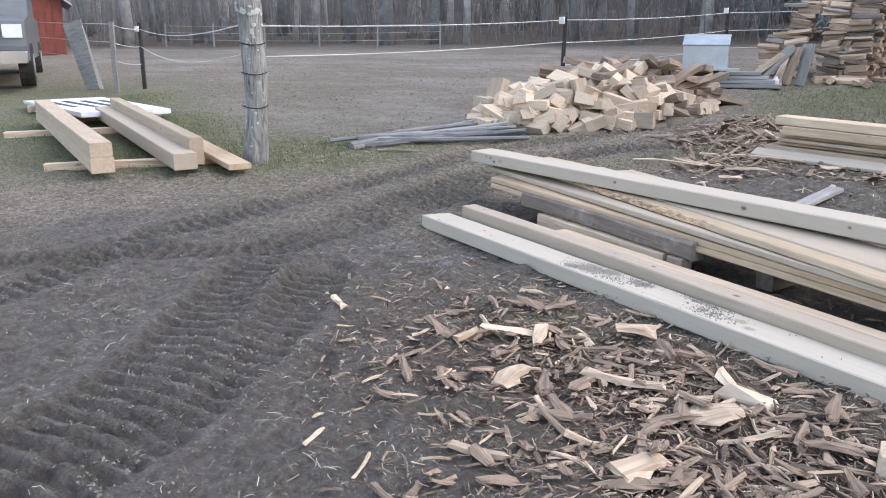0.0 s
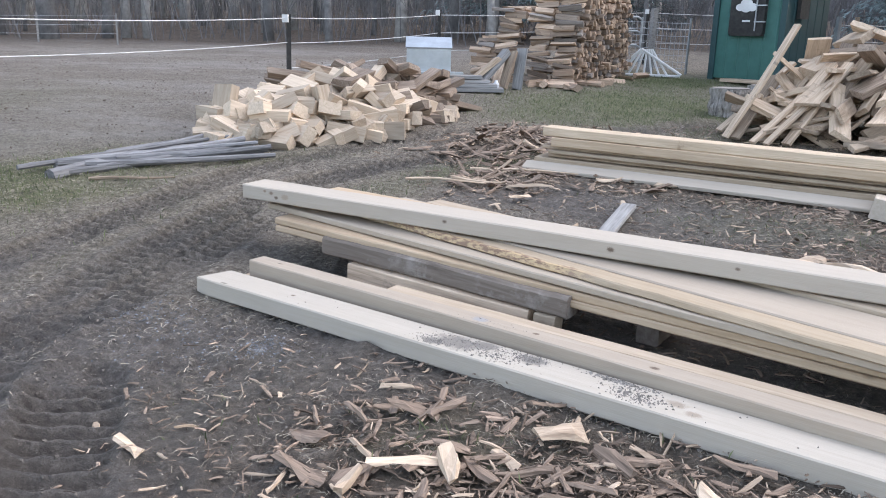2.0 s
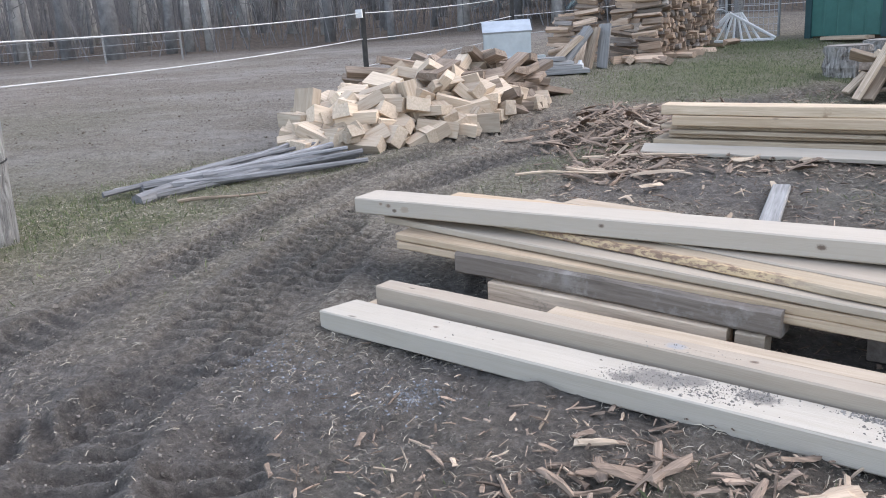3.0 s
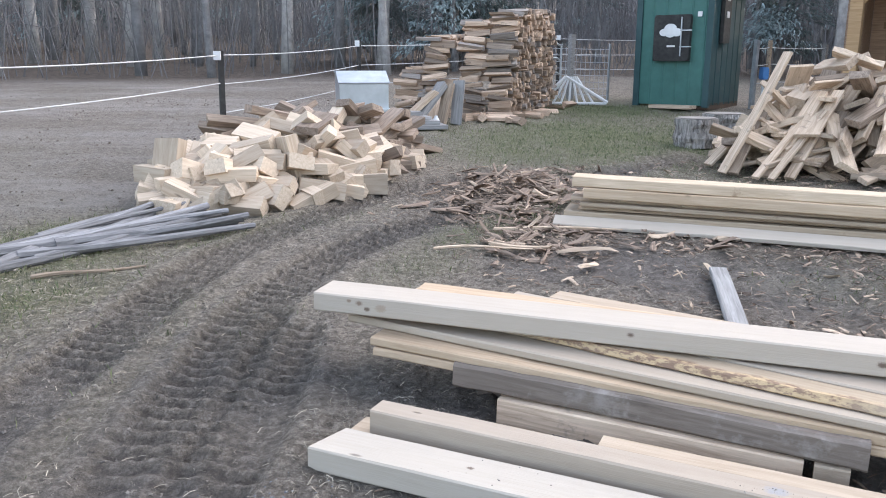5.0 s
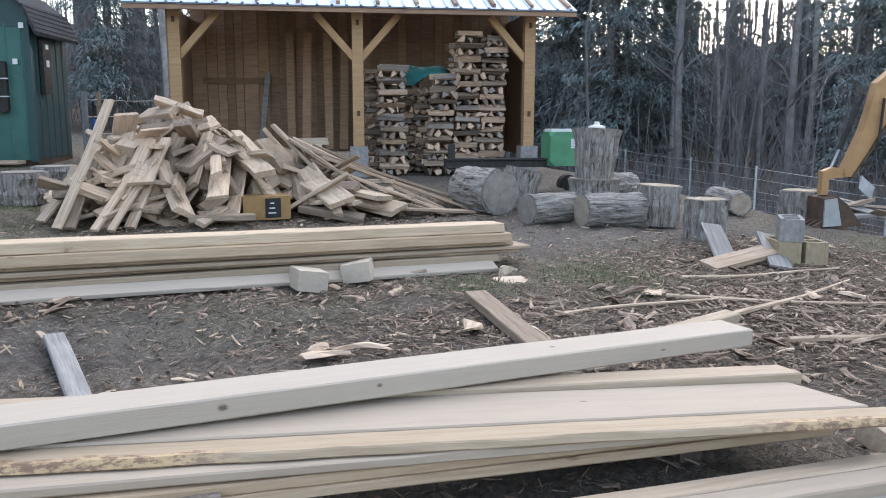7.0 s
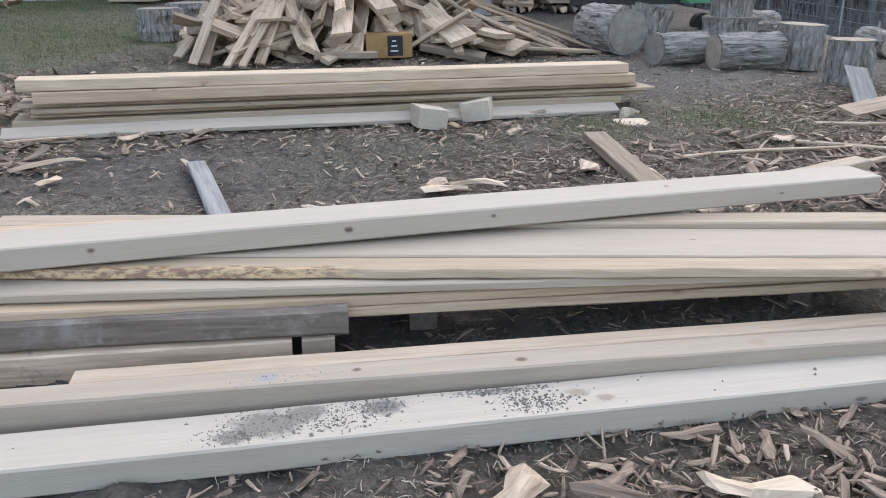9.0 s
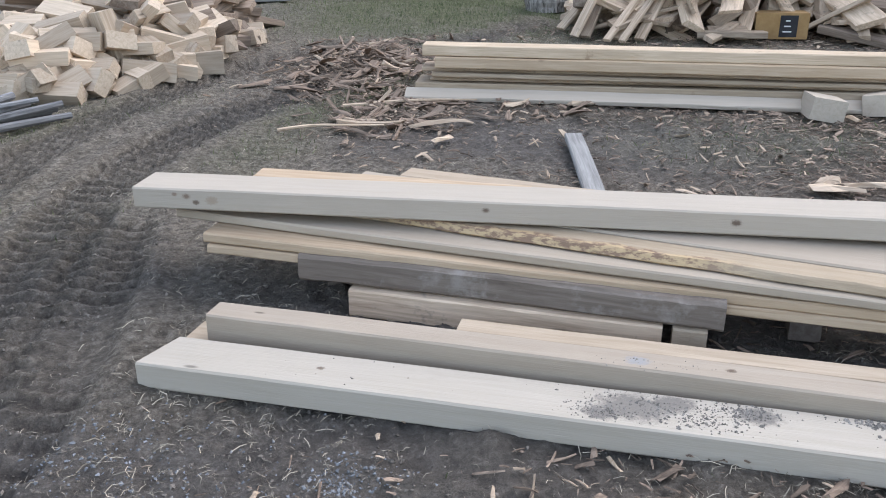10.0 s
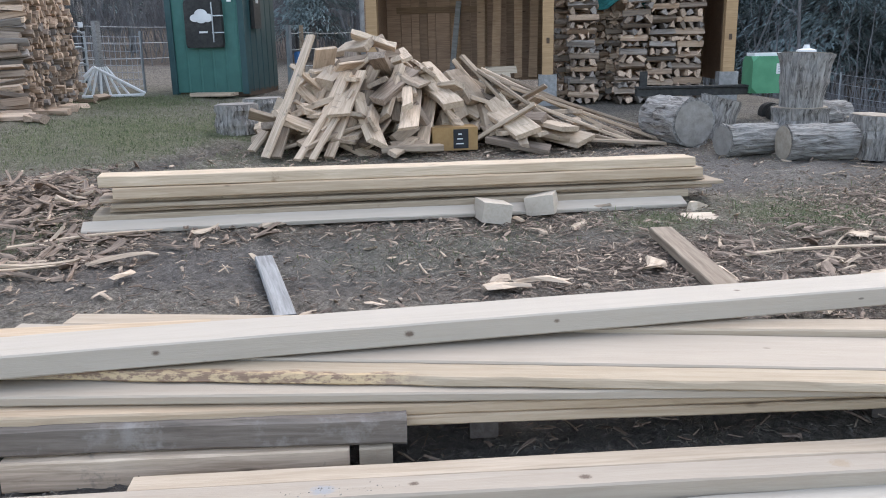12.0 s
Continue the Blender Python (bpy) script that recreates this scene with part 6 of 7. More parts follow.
# ---- timbers, panel, truck and barn at the yard's far corner ----
def far_corner():
    G = "timbers by the white panel"
    for k in range(2):
        P = Vector((-5.0 - 2.2 * k, 3.3 + 1.2 * k, 0)); Q = Vector((-3.75 - 2.2 * k, 4.2 + 1.2 * k, 0))
        P.z, Q.z = g(P.x, P.y) - 0.005, g(Q.x, Q.y) - 0.005
        timber("sleeper", P, Q, 0.09, 0.075, SLAB, "wooden sleeper on the grass under timbers", "timber", G, seed=70 + k)
    def bm_(P, Q, w, h, z, seed, mt=FRESH2, label="pale squared timber resting on sleepers in the grass"):
        P, Q = Vector((*P, g(*P) + z)), Vector((*Q, g(*Q) + z))
        timber("timber", P, Q, w, h, mt, label, "timber", G, seg=10, seed=seed)
    bm_((-4.12, 3.18), (-7.6, 5.35), 0.19, 0.13, 0.07, 71); bm_((-4.15, 3.2), (-7.6, 5.35), 0.18, 0.12, 0.203, 72)
    bm_((-3.55, 3.56), (-7.0, 5.75), 0.2, 0.14, 0.07, 73, FRESH); bm_((-3.62, 3.78), (-6.9, 5.85), 0.12, 0.24, 0.07, 74); bm_((-3.15, 3.78), (-5.5, 5.3), 0.2, 0.05, 0.06, 75, YELLOW)
    # white panel: sheet over slats with dark gaps
    t = thing("door_panel", -7.85, 6.3, g(-7.85, 6.3), "white sheeted door panel lying flat on blocks in the grass", "panel", turn=-24)
    sheet = rough_stuff("white_sheeting", (0.55, 0.57, 0.62), (0.74, 0.76, 0.80), 3, 0.5, 0.3, 0.03)
    dark = rough_stuff("dark_gap_strip", (0.05, 0.05, 0.06), (0.10, 0.10, 0.11), 8, 0.8, 0.2)
    for xx in (-0.9, 0.9): box_part("skid", t, xx, 0, 0.04, 0.12, 1.2, 0.09, SLAB, 0.01)
    box_part("sheet", t, 0, 0, 0.105, 2.75, 1.1, 0.045, sheet, 0.015, jit=0.02)
    for k in range(4): box_part("dark_strip", t, -0.25 + 0.1 * k, -0.33 + 0.22 * k, 0.133, 1.3, 0.08, 0.008, dark, 0.002, "dark strip", (0, 0, 2))
    # leaning grey slab post
    t = thing("leaning_slab", -10.5, 8.5, g(-10.5, 8.5), "weathered grey slab leaning by the fence", "slab", turn=10)
    box_part("slab", t, 0, 0, 0.55, 0.32, 0.12, 1.2, GREY, 0.02, "", (0, -15, 0), 0.03, 2)
    # pickup nose
    paint = rough_stuff("grey_car_paint", (0.10, 0.11, 0.12), (0.16, 0.17, 0.18), 2, 0.3, 0.05)
    chrome, _, _, cb = mat("chrome", 0.15, 1.0)
    cb.inputs["Base Color"].default_value = (0.75, 0.76, 0.78, 1)
    t = thing("pickup_truck", -13.75, 8.85, g(-13.75, 8.85) + 0.02, "dark grey pickup truck with chrome grille parked on grass", "pickup truck", turn=-40)
    def hull(name, prof, w, mt, label=""):
        n0 = len(prof)
        vs = [(a, -w / 2, b) for a, b in prof] + [(a, w / 2, b) for a, b in prof]
        return part(name, finish(name, vs, [tuple(range(n0)), tuple(reversed(range(n0, 2 * n0)))] + [(i, n0 + i, n0 + (i + 1) % n0, (i + 1) % n0) for i in range(n0)], mt), t, None, label)
    hull("body", [(2.5, 0.45), (2.6, 0.7), (2.55, 1.12), (1.2, 1.22), (0.6, 1.85), (-0.9, 1.85), (-1.1, 1.2), (-2.8, 1.2), (-2.8, 0.45)], 1.9, paint)
    hull("windscreen", [(1.16, 1.25), (0.64, 1.8), (0.62, 1.8), (1.1, 1.25)], 1.6, BLACKP, "dark windscreen")
    for k in range(3): box_part("grille_bar", t, 2.6, 0, 0.78 + 0.11 * k, 0.06, 1.1, 0.05, chrome, 0.01, "chrome bar")
    box_part("bumper", t, 2.66, 0, 0.52, 0.14, 1.9, 0.2, chrome, 0.04, "chrome bumper")
    for yy in (-0.75, 0.75): box_part("headlight", t, 2.58, yy, 0.95, 0.08, 0.3, 0.22, WHITE, 0.03, "pale headlight")
    for xx in (1.6, -1.7):
        for yy in (-0.86, 0.86):
            w = part("wheel", finish("wheel", *tube_data([(0, -0.12, 0), (0, 0.12, 0)], [0.38] * 2, 22), BLACKP), t, pose(xx, yy, 0.36), "black tyre")
            part("rim", finish("rim", *tube_data([(0, -0.13, 0), (0, 0.13, 0)], [0.2] * 2, 16), STEEL), w)
    # red barn
    red = rough_stuff("red_barn_paint", (0.16, 0.045, 0.035), (0.26, 0.08, 0.06), 3, 0.8, 0.2)
    x, y = -21.4, 14.9
    t = thing("barn", x, y, g(x, y) - 0.45, "red board barn with pale metal roof far off", "barn", turn=142.3)
    t.scale = (0.65, 0.65, 0.65)
    box_part("wall", t, 0, 0, 1.5, 6, 5, 3.0, red, 0.02)
    for k in range(17): box_part("batten", t, -3.02, -2.44 + 0.305 * k, 1.5, 0.04, 0.06, 3.0, red, 0.005)
    box_part("window", t, -3.04, -0.9, 1.9, 0.06, 0.9, 0.7, WHITE, 0.01, "pale window")
    part("gable", finish("gable", [(a, b, c) for a in (-3.0, 3.0) for (b, c) in ((-2.5, 2.98), (0, 4.76), (2.5, 2.98))], [(0, 1, 2), (5, 4, 3), (0, 3, 4, 1), (1, 4, 5, 2), (2, 5, 3, 0)], red), t)
    vs = [(a, b, c) for a in (-3.4, 3.4) for (b, c) in ((-2.9, 2.85), (0, 4.9), (2.9, 2.85), (2.9, 2.75), (0, 4.8), (-2.9, 2.75))]
    fs = [(i, (i + 1) % 6, 6 + (i + 1) % 6, 6 + i) for i in range(6)] + [tuple(reversed(range(6))), tuple(range(6, 12))]
    part("roof", finish("roof", vs, fs, STEEL), t, label="pale metal roof")
far_corner()

def chip_data(L, w, t, seed):
    """A torn, bent sliver of wood or bark."""
    r = random.Random(seed)
    vs, fs, n0 = [], [], 4
    bend, tw = r.uniform(-0.25, 0.35) * L, r.uniform(-0.5, 0.5)
    for i in range(n0):
        u = i / (n0 - 1) - 0.5
        ww = w * (1 - 0.75 * abs(u)) * r.uniform(0.7, 1.25) + w * 0.22
        z = bend * (0.25 - u * u) * 0.8
        oy = r.uniform(-0.1, 0.1) * w
        c, s = math.cos(tw * u), math.sin(tw * u)
        ww *= r.uniform(0.6, 1.25)
        for (y, zz) in ((-ww / 2, 0), (ww / 2, 0), (ww / 2 * r.uniform(0.3, 0.9), t * r.uniform(0.5, 1.3)), (-ww / 2 * r.uniform(0.3, 0.9), t * r.uniform(0.5, 1.3))):
            vs.append((u * L + r.uniform(-0.09, 0.09) * L, oy + y * c - zz * s, z + y * s + zz * c))
    for i in range(n0 - 1):
        for k in range(4): fs.append((i * 4 + k, i * 4 + (k + 1) % 4, i * 4 + 4 + (k + 1) % 4, i * 4 + 4 + k))
    fs += [(3, 2, 1, 0), tuple(4 * (n0 - 1) + k for k in range(4))]
    return vs, fs

# ---- single boards and blocks on the ground ----
MUDDYB = wood("fresh_cut_block", (0.46, 0.39, 0.31), (0.56, 0.485, 0.4), vary=0.1)
def single_pieces():
    def at_ground(P, dz): return Vector((P[0], P[1], g(P[0], P[1]) + dz))
    timber("grey_board", at_ground((1.15, 3.98), 0.005), at_ground((1.47, 4.92), 0.02), 0.105, 0.035, GREY, "short grey weathered board with torn end on bare ground", "board", seed=101)
    ob = part("torn_splinter", finish("torn_splinter", *box_data(0.15, 0.03, 0.015, 0.004, 0.012, 4), FRESH2), None, pose(1.44, 4.97, g(1.44, 4.97) + 0.03, 4, 0, 82))
    tagged(ob, "pale torn splinter at the grey board's end", "splinter")
    timber("grey_board", at_ground((3.2, 2.95), 0.0), at_ground((3.83, 3.88), 0.03), 0.15, 0.06, SLAB, "thick grey-brown board with worn face on chips", "board", seed=102)
    for k, (x, y, turn, tl) in enumerate(((3.25, 4.92, 62, 9), (3.72, 4.90, 38, -10))):
        ob = part("pale_block", finish("pale_block", *box_data(0.30, 0.21, 0.14, 0.008, 0.006, 50 + k), MUDDYB), None, pose(x, y, g(x, y) + 0.075, tl, 3, turn))
        tagged(ob, "pale sawn wood block on the ground before the lumber stack", "block", "pale blocks")
    for k, (x, y, sx, sy, sz, turn) in enumerate(((4.55, 4.1, 0.28, 0.12, 0.03, -25), (4.75, 4.28, 0.14, 0.1, 0.06, 10), (2.5, 0.95, 0.2, 0.16, 0.12, 20), (2.2, 0.72, 0.28, 0.2, 0.14, -30), (2.75, 1.05, 0.18, 0.14, 0.1, 50), (1.85, 0.72, 0.16, 0.12, 0.09, 40),
                                                  (2.0, 0.45, 0.26, 0.14, 0.07, -15), (1.55, 0.42, 0.3, 0.13, 0.06, 10), (1.75, 0.95, 0.12, 0.1, 0.07, 70), (2.35, 0.4, 0.2, 0.2, 0.1, 5), (3.25, 1.25, 0.22, 0.12, 0.1, -30), (3.05, 0.95, 0.2, 0.16, 0.1, 20), (1.3, 1.25, 0.2, 0.1, 0.05, -20))):
        ob = part("wood_offcut", finish("wood_offcut", *box_data(sx, sy, sz, 0.008, 0.022, 70 + k), BLOCK), None, pose(x, y, g(x, y) + sz * 0.42, 8 * math.sin(k * 2), 6 * math.cos(k), turn))
        tagged(ob, "rough pale firewood offcut lying in wood chips", "offcut", "offcuts in the chips")
    # pale splinters and torn slabs on the bare ground between the piles
    r = random.Random(44)
    for k, (x, y, L, w, turn) in enumerate(((2.29, 3.68, 0.24, 0.12, -20), (2.35, 3.79, 0.16, 0.08, 10), (2.5, 3.62, 0.3, 0.06, -35), (3.26, 3.47, 0.2, 0.13, 30), (3.24, 4.39, 0.16, 0.07, 60), (3.56, 4.38, 0.22, 0.06, 20), (0.71, 5.08, 0.2, 0.06, 40), (0.78, 5.41, 0.36, 0.08, -10), (0.38, 5.55, 0.42, 0.05, 0),
                                              (1.44, 5.74, 0.26, 0.06, 20), (1.89, 5.61, 0.24, 0.09, 5), (3.45, 3.15, 0.32, 0.03, 65), (4.1, 4.68, 0.2, 0.05, -30), (3.35, 4.75, 0.14, 0.05, 80), (1.04, 4.31, 0.16, 0.03, 70), (4.95, 3.11, 0.22, 0.12, -10), (5.75, 2.25, 0.2, 0.1, 35), (4.78, 1.67, 0.24, 0.06, -40), (3.16, 2.57, 0.18, 0.09, -30), (3.37, 2.48, 0.15, 0.07, 10), (5.98, 2.04, 0.2, 0.09, 80),
                                              (0.13, 1.34, 0.14, 0.03, 70), (0.42, 1.47, 0.22, 0.05, 100), (0.3, 1.45, 0.26, 0.045, 20), (0.46, 1.04, 0.16, 0.09, 75), (1.21, 1.32, 0.2, 0.06, -60), (0.85, 1.2, 0.34, 0.06, -8), (0.78, 1.68, 0.16, 0.12, 20), (1.05, 0.62, 0.22, 0.14, 60), (1.2, 1.05, 0.18, 0.14, 30))):
        ob = part("pale_splinter", finish("pale_splinter", *chip_data(L * 0.95, w * 0.95, 0.018, 300 + k), OFFCUT if k < 21 else SLAB), None, pose(x, y, g(x, y) + 0.03, r.gauss(0, 7), r.gauss(0, 5), turn))
        tagged(ob, "pale torn slab splinter lying on the bare ground", "splinter", "splinters on the ground")
    # grey boards leaning over the chip heap
    for k, (x, y, L, turn, tilt) in enumerate(((6.75, 3.35, 0.75, 35, -20), (7.0, 2.95, 0.7, 30, -16), (6.6, 3.1, 0.8, -20, -6))):
        ob = part("grey_board", finish("grey_board", *box_data(L, 0.2, 0.035, 0.006, 0.01, 90 + k), GREY if k < 2 else SLAB), None, pose(x, y, g(x, y) + 0.14 - 0.04 * k, 12, tilt, turn))
        tagged(ob, "grey weathered board lying tilted on bark waste", "board", "boards on the bark waste")
    # poles and long sticks in the chips
    r = random.Random(12)
    for k, (P, Q, w) in enumerate((((3.9, 3.3), (5.4, 2.6), 0.012), ((4.4, 2.5), (6.6, 2.2), 0.022), ((4.9, 3.0), (6.1, 1.6), 0.016), ((4.0, 2.9), (5.0, 3.2), 0.012), ((3.9, 2.55), (5.1, 1.4), 0.014), ((0.3, 6.1), (1.2, 5.9), 0.012), ((-0.2, 5.6), (0.45, 5.5), 0.01),
                                   ((-2.6, 5.15), (-2.0, 5.35), 0.014), ((4.4, 2.0), (6.0, 0.9), 0.02), ((5.6, 3.2), (7.0, 2.4), 0.015))):
        P, Q = at_ground(P, 0.02), at_ground(Q, 0.03)
        m, L = along(P, Q)
        pts = [(L * t, 0.02 * math.sin(t * 7 + k), 0.012 * math.sin(t * 4 + k)) for t in np.linspace(0, 1, 8)]
        ob = part("stick", finish("stick", *tube_data(pts, [w * (1.1 - 0.6 * t) for t in np.linspace(0, 1, 8)], 6, True, 0.1, k), SLAB), None, m)
        tagged(ob, "thin bark-stripped stick lying on the ground", "stick", "sticks on the ground")
single_pieces()

# ---- chips, straw, clods and grass ----
CHIP = wood("bark_and_wood_chips", (0.093, 0.066, 0.050), (0.306, 0.228, 0.172), grain=1.5, island=True, vary=0.6)
PALECHIP = wood("pale_wood_chips", (0.32, 0.235, 0.165), (0.52, 0.41, 0.31), grain=1.5, island=True, vary=0.3)
STRAW = rough_stuff("dead_grass_straw", (0.3, 0.26, 0.2), (0.5, 0.445, 0.36), 4, 0.9, 0.1, vary=0.45)
BLADE = rough_stuff("short_green_grass", (0.095, 0.12, 0.055), (0.215, 0.235, 0.12), 4, 0.85, 0.1, vary=0.45)
CLOD = rough_stuff("mud_clods", (0.11, 0.096, 0.084), (0.26, 0.23, 0.2), 9, 0.9, 0.6, vary=0.2, world_space=True)

PCLOD = rough_stuff("pasture_clods", (0.13, 0.105, 0.085), (0.27, 0.225, 0.19), 9, 0.85, 0.6, vary=0.25, world_space=True)

def sample(n, lo, hi, weight, seed):
    """Points of the plan in a rectangle, kept by a mask from masks()."""
    rs = np.random.RandomState(seed)
    X, Y = rs.uniform(lo[0], hi[0], n), rs.uniform(lo[1], hi[1], n)
    H, M, rut_dark, litter, grass, past, mud, chips = masks(X, Y)
    keep = rs.rand(n) < weight(dict(M=M, grass=grass, past=past, mud=mud, chips=chips, litter=litter, X=X, Y=Y))
    Z = surface(X, Y, H, past, mud, M)
    return X[keep], Y[keep], Z[keep]

def scatter(name, label, category, pts, bases, material, size, seed, flat=0.2, up=0.0, lift=0.004):
    """Joins many copies of small base shapes lying on the ground."""
    rs = np.random.RandomState(seed)
    X, Y, Z = pts
    V, F, off = [], [], 0
    pick = rs.randint(0, len(bases), len(X))
    for b, (vs, fs) in enumerate(bases):
        idx = np.where(pick == b)[0]
        n = len(idx)
        if n == 0: continue
        v = np.array([tuple(q) for q in vs], float)
        s = rs.uniform(size[0], size[1], n) ** 1.0
        s = size[0] + (s - size[0]) * rs.rand(n)
        a, p, q = rs.uniform(0, 6.283, n), rs.normal(0, flat, n), rs.normal(0, flat, n) + up
        ca, sa, cp, sp, cq, sq = np.cos(a), np.sin(a), np.cos(p), np.sin(p), np.cos(q), np.sin(q)
        x, y, z = v[:, 0][None] * s[:, None], v[:, 1][None] * s[:, None], v[:, 2][None] * s[:, None]
        y, z = y * cp[:, None] - z * sp[:, None], y * sp[:, None] + z * cp[:, None]
        x, z = x * cq[:, None] + z * sq[:, None], -x * sq[:, None] + z * cq[:, None]
        x, y = x * ca[:, None] - y * sa[:, None], x * sa[:, None] + y * ca[:, None]
        P = np.stack((x + X[idx, None], y + Y[idx, None], z + Z[idx, None] + lift), -1)
        V.append(P.reshape(-1, 3))
        k = len(v)
        for i in range(n):
            o = off + i * k
            F += [tuple(o + j for j in f) for f in fs]
        off += n * k
    ob = new(name, finish(name, np.concatenate(V), F, material))
    return tagged(ob, label, category, kind="stuff")

SLIVERS = [chip_data(1.0, r_, 0.06, i) for i, r_ in enumerate((0.09, 0.14, 0.24, 0.12, 0.07, 0.34, 0.18, 0.1))]
GRAVEL = rough_stuff("blue_grey_gravel", (0.14, 0.148, 0.16), (0.29, 0.30, 0.32), 12, 0.85, 0.3, vary=0.3)
def lump(seed):
    r = random.Random(seed)
    vs = [(r.uniform(0.4, 0.6), 0, 0), (-r.uniform(0.4, 0.6), 0.1, 0), (0, r.uniform(0.3, 0.55), 0), (0.1, -r.uniform(0.3, 0.55), 0), (r.uniform(-0.15, 0.15), r.uniform(-0.15, 0.15), r.uniform(0.25, 0.45)), (0, 0, -0.3)]
    return vs, [(0, 2, 4), (2, 1, 4), (1, 3, 4), (3, 0, 4), (2, 0, 5), (1, 2, 5), (3, 1, 5), (0, 3, 5)]

LUMPS = [lump(i) for i in range(7)]
BLADES = [([(-0.06, 0, 0), (0.06, 0, 0), (0.04, 0.12, 0.6), (0.0, 0.4, 1.0)], [(0, 1, 2), (0, 2, 3)]), ([(-0.05, 0, 0), (0.05, 0, 0), (0.06, -0.15, 0.55), (0.02, -0.3, 0.9)], [(0, 1, 2), (0, 2, 3)])]
STALKS = [([(-0.5, -0.022, 0), (-0.5, 0.022, 0.02), (0.05, b, h), (0.05, b + 0.045, h + 0.02), (0.5, -b, 0.02), (0.5, 0.02 - b, 0.04)], [(0, 2, 3, 1), (2, 4, 5, 3)]) for b, h in ((0.03, 0.05), (0.1, 0.12), (-0.08, 0.2))]

def litter_ground():
    scatter("wood_chips", "brown bark slivers and chips strewn over the ground", "wood chips", sample(260000, (-0.8, -0.2), (8.5, 8.6), lambda m: 0.85 * m["chips"] ** 1.3 + 0.05 * sm(0.0, 0.6, m["X"]) * (1 - m["grass"]), 1), SLIVERS, CHIP, (0.010, 0.10), 2, 0.25, lift=0.012)
    scatter("pale_chips", "pale fresh wood chips and splinters on the ground", "wood chips", sample(42000, (-1.0, 0.0), (8.5, 8.5), lambda m: 0.3 * m["chips"] + 0.05 * (1 - m["grass"]) * (m["X"] > 0.0), 3), SLIVERS, PALECHIP, (0.02, 0.14), 4, 0.25, lift=0.014)
    scatter("straw_litter", "dead grass stalks lying on the mud", "straw", sample(420000, (-4.5, -0.3), (8, 8.5), lambda m: (0.2 + 0.5 * m["grass"] + 0.5 * sm(0.45, 0.62, fbm(m["X"], m["Y"], 1.7, 3, 31))) * (1 - 0.8 * m["M"]) * (1 - 0.55 * m["mud"]) * (1 - m["past"]), 5), STALKS, STRAW, (0.01, 0.06), 6, 0.15, lift=0.006)
    scatter("mud_clods", "small clods of churned mud and stones", "clods", sample(150000, (-3.6, -0.2), (5, 7), lambda m: (0.15 + 0.35 * m["M"] + 0.3 * m["mud"]) * (0.3 + 1.2 * sm(0.4, 0.6, fbm(m["X"], m["Y"], 2.5, 3, 41))), 7), LUMPS, CLOD, (0.005, 0.026), 8, 0.5, lift=0.0)
    scatter("grass", "short patchy green grass on the yard", "grass", sample(560000, (-9, -0.2), (9.5, 14.0), lambda m: 0.8 * m["grass"] ** 1.3 * (1 - m["past"]), 9), BLADES, BLADE, (0.02, 0.065), 10, 0.35, lift=-0.004)
    rs = np.random.RandomState(51)
    gx, gy = np.concatenate([rs.normal(c[0], c[2], 260) for c in ((-0.97, 2.59, 0.13), (-0.4, 2.27, 0.06), (-0.75, 2.3, 0.2))]), np.concatenate([rs.normal(c[1], c[2], 260) for c in ((-0.97, 2.59, 0.1), (-0.4, 2.27, 0.05), (-0.75, 2.3, 0.15))])
    H, M, rut_dark, litter, grass, past, mud, chips = masks(gx, gy)
    scatter("gravel", "blue-grey gravel trodden into the mud", "gravel", (gx, gy, surface(gx, gy, H, past, mud, M)), LUMPS, GRAVEL, (0.006, 0.02), 52, 0.4, lift=0.0)
    scatter("pasture_clods", "brown clods and dung crumbs on the bare pasture", "clods", sample(9000, (-12, 5), (0, 16), lambda m: 0.6 * m["past"], 11), LUMPS, PCLOD, (0.01, 0.05), 12, 0.5, lift=0.0)
litter_ground()

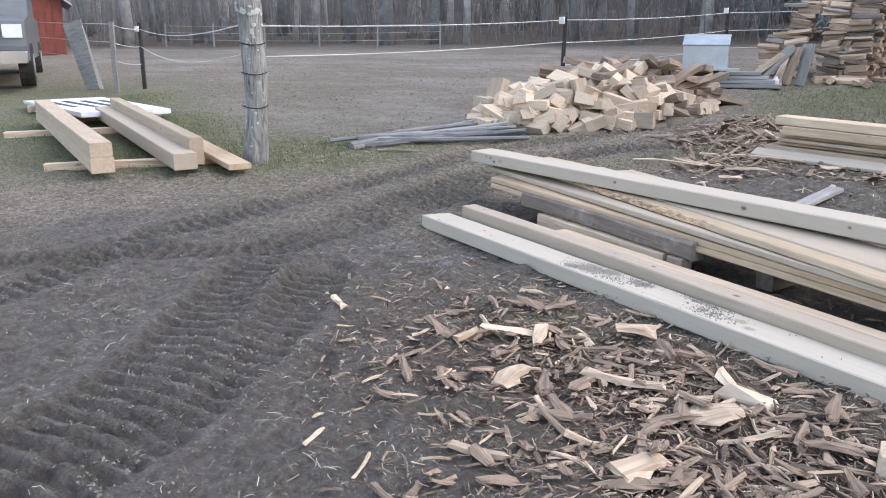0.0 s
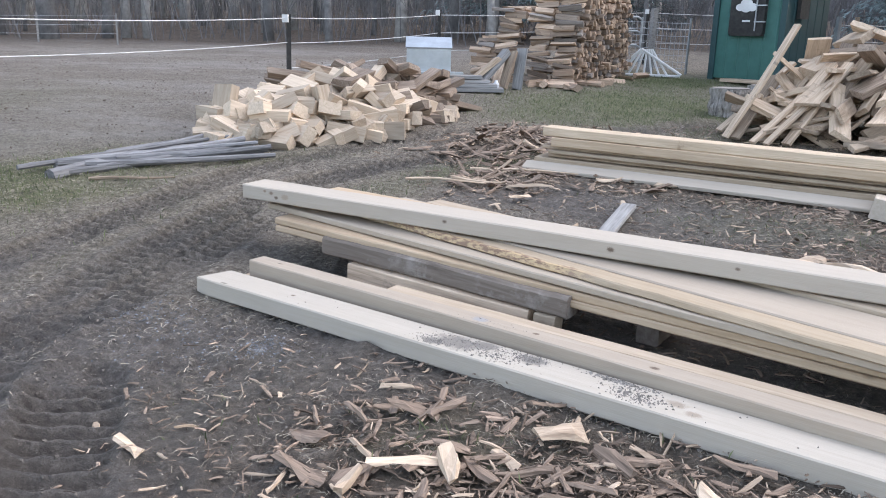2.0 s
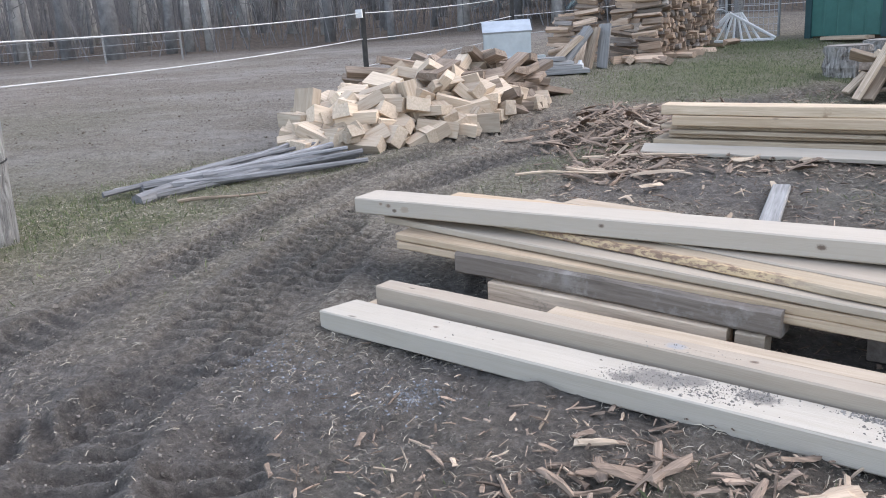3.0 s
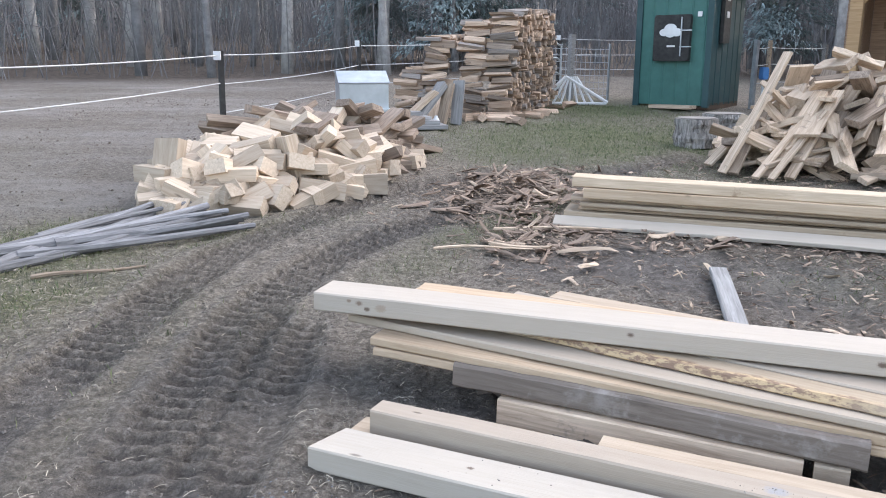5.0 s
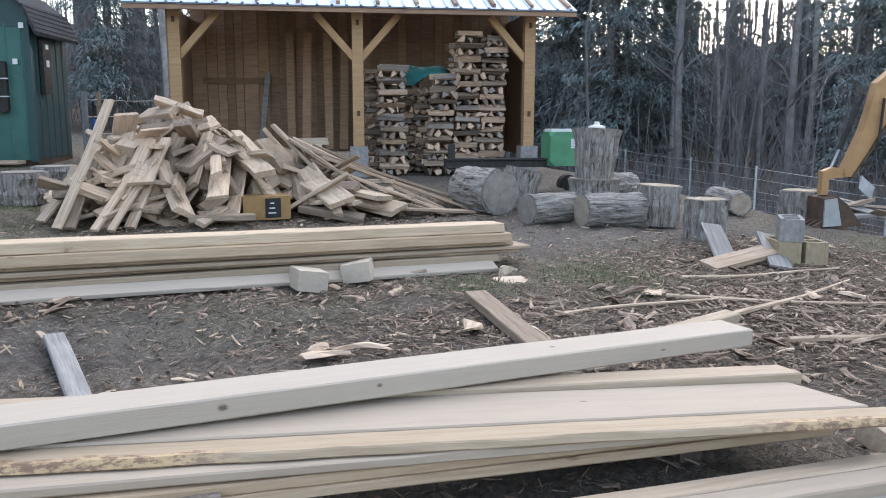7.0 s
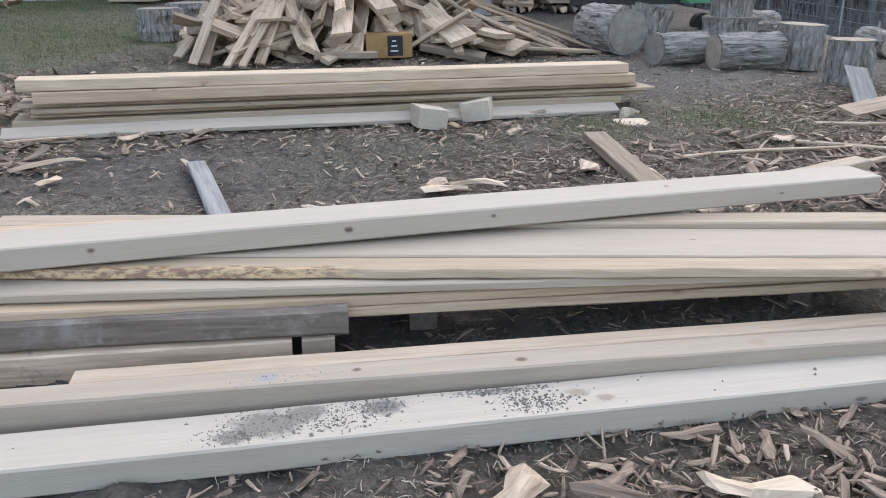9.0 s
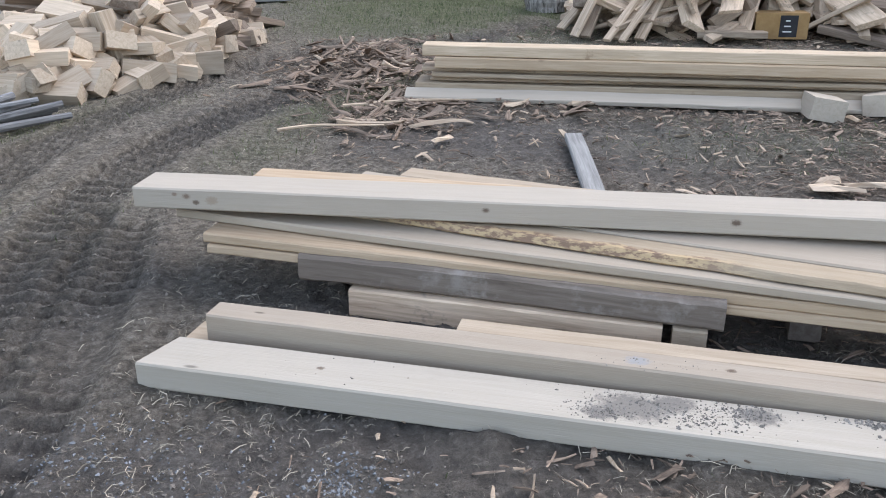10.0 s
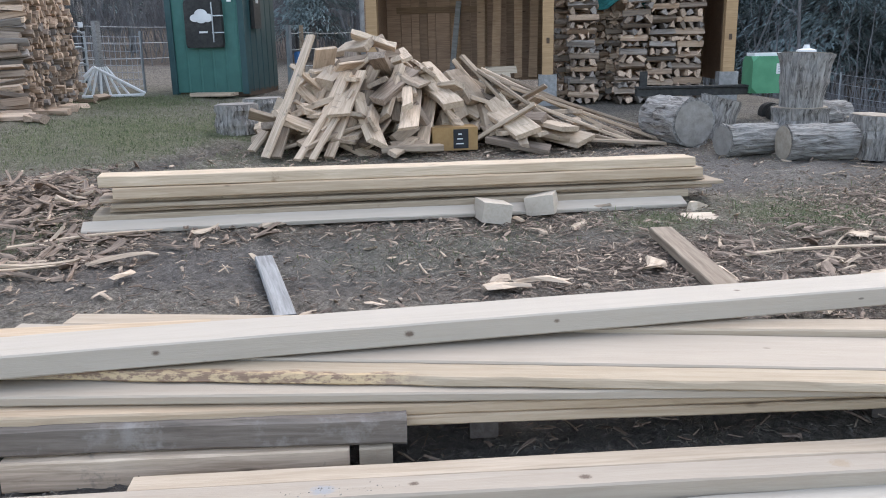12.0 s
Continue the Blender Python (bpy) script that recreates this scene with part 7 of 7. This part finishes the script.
# larger slivers beside the timbers, one by one
def big_slivers():
    meshes = [finish("sliver", *chip_data(0.17, 0.17 * w, 0.012, 200 + i), CHIP if i else PALECHIP) for i, w in enumerate((0.13, 0.17, 0.24, 0.36, 0.12, 0.2, 0.1, 0.3, 0.15))]
    t = thing("bark_waste", 1.1, 1.0, g(1.1, 1.0), "bed of reddish bark slivers and chunks beside the timber", "bark waste")
    X, Y, Z = sample(900, (-0.1, 0.1), (3.0, 1.9), lambda m: 0.75 * m["chips"], 15)
    r = random.Random(16)
    n0 = 0
    for x, y, z in zip(X, Y, Z):
        if n0 >= 240: break
        # keep clear of the timber
        if (x + 0.91) * 0.493 + (y - 2.90) * 0.87 > -0.05: continue
        s = r.uniform(0.35, 1.15)
        part("sliver", r.choice(meshes), t, pose(x - 1.1, y - 1.0, float(z) - g(1.1, 1.0) + 0.02, r.gauss(0, 14), r.gauss(0, 12), r.uniform(0, 360)) @ Matrix.Diagonal((s, s * r.uniform(0.7, 1.4), s, 1)))
        n0 += 1
    t = thing("bark_waste", 0.7, 7.0, g(0.7, 7.0), "heap of bark slivers and torn chips beside the lumber stack", "bark waste")
    X, Y, Z = sample(1500, (-0.4, 5.2), (1.8, 8.4), lambda m: 0.8 * m["chips"], 17)
    n0 = 0
    for x, y, z in zip(X, Y, Z):
        if n0 >= 260: break
        if (x - 0.83) * 0.397 + (y - 6.17) * 0.918 > -0.05 and x > 0.9 and y < 6.6: continue
        s = r.uniform(0.5, 1.5)
        hgt = 0.10 * math.exp(-((x - 0.75) / 0.5) ** 2 - ((y - 7.4) / 0.8) ** 2)
        part("sliver", r.choice(meshes), t, pose(x - 0.7, y - 7.0, float(z) + hgt * r.random() - g(0.7, 7.0) + 0.02, r.gauss(0, 16), r.gauss(0, 14), r.uniform(0, 360)) @ Matrix.Diagonal((s, s * r.uniform(0.7, 1.4), s, 1)))
        n0 += 1
    t = thing("bark_waste", 5.5, 2.3, g(5.5, 2.3), "wide spread of bark slivers and splinters on the yard", "bark waste")
    X, Y, Z = sample(1500, (3.5, 0.8), (7.2, 3.8), lambda m: 0.8 * m["chips"], 19)
    for k, (x, y, z) in enumerate(zip(X, Y, Z)):
        if k >= 280: break
        s = r.uniform(0.4, 1.3)
        part("sliver", r.choice(meshes), t, pose(x - 5.5, y - 2.3, float(z) - g(5.5, 2.3) + 0.02, r.gauss(0, 12), r.gauss(0, 10), r.uniform(0, 360)) @ Matrix.Diagonal((s, s * r.uniform(0.6, 1.2), s, 1)))
big_slivers()
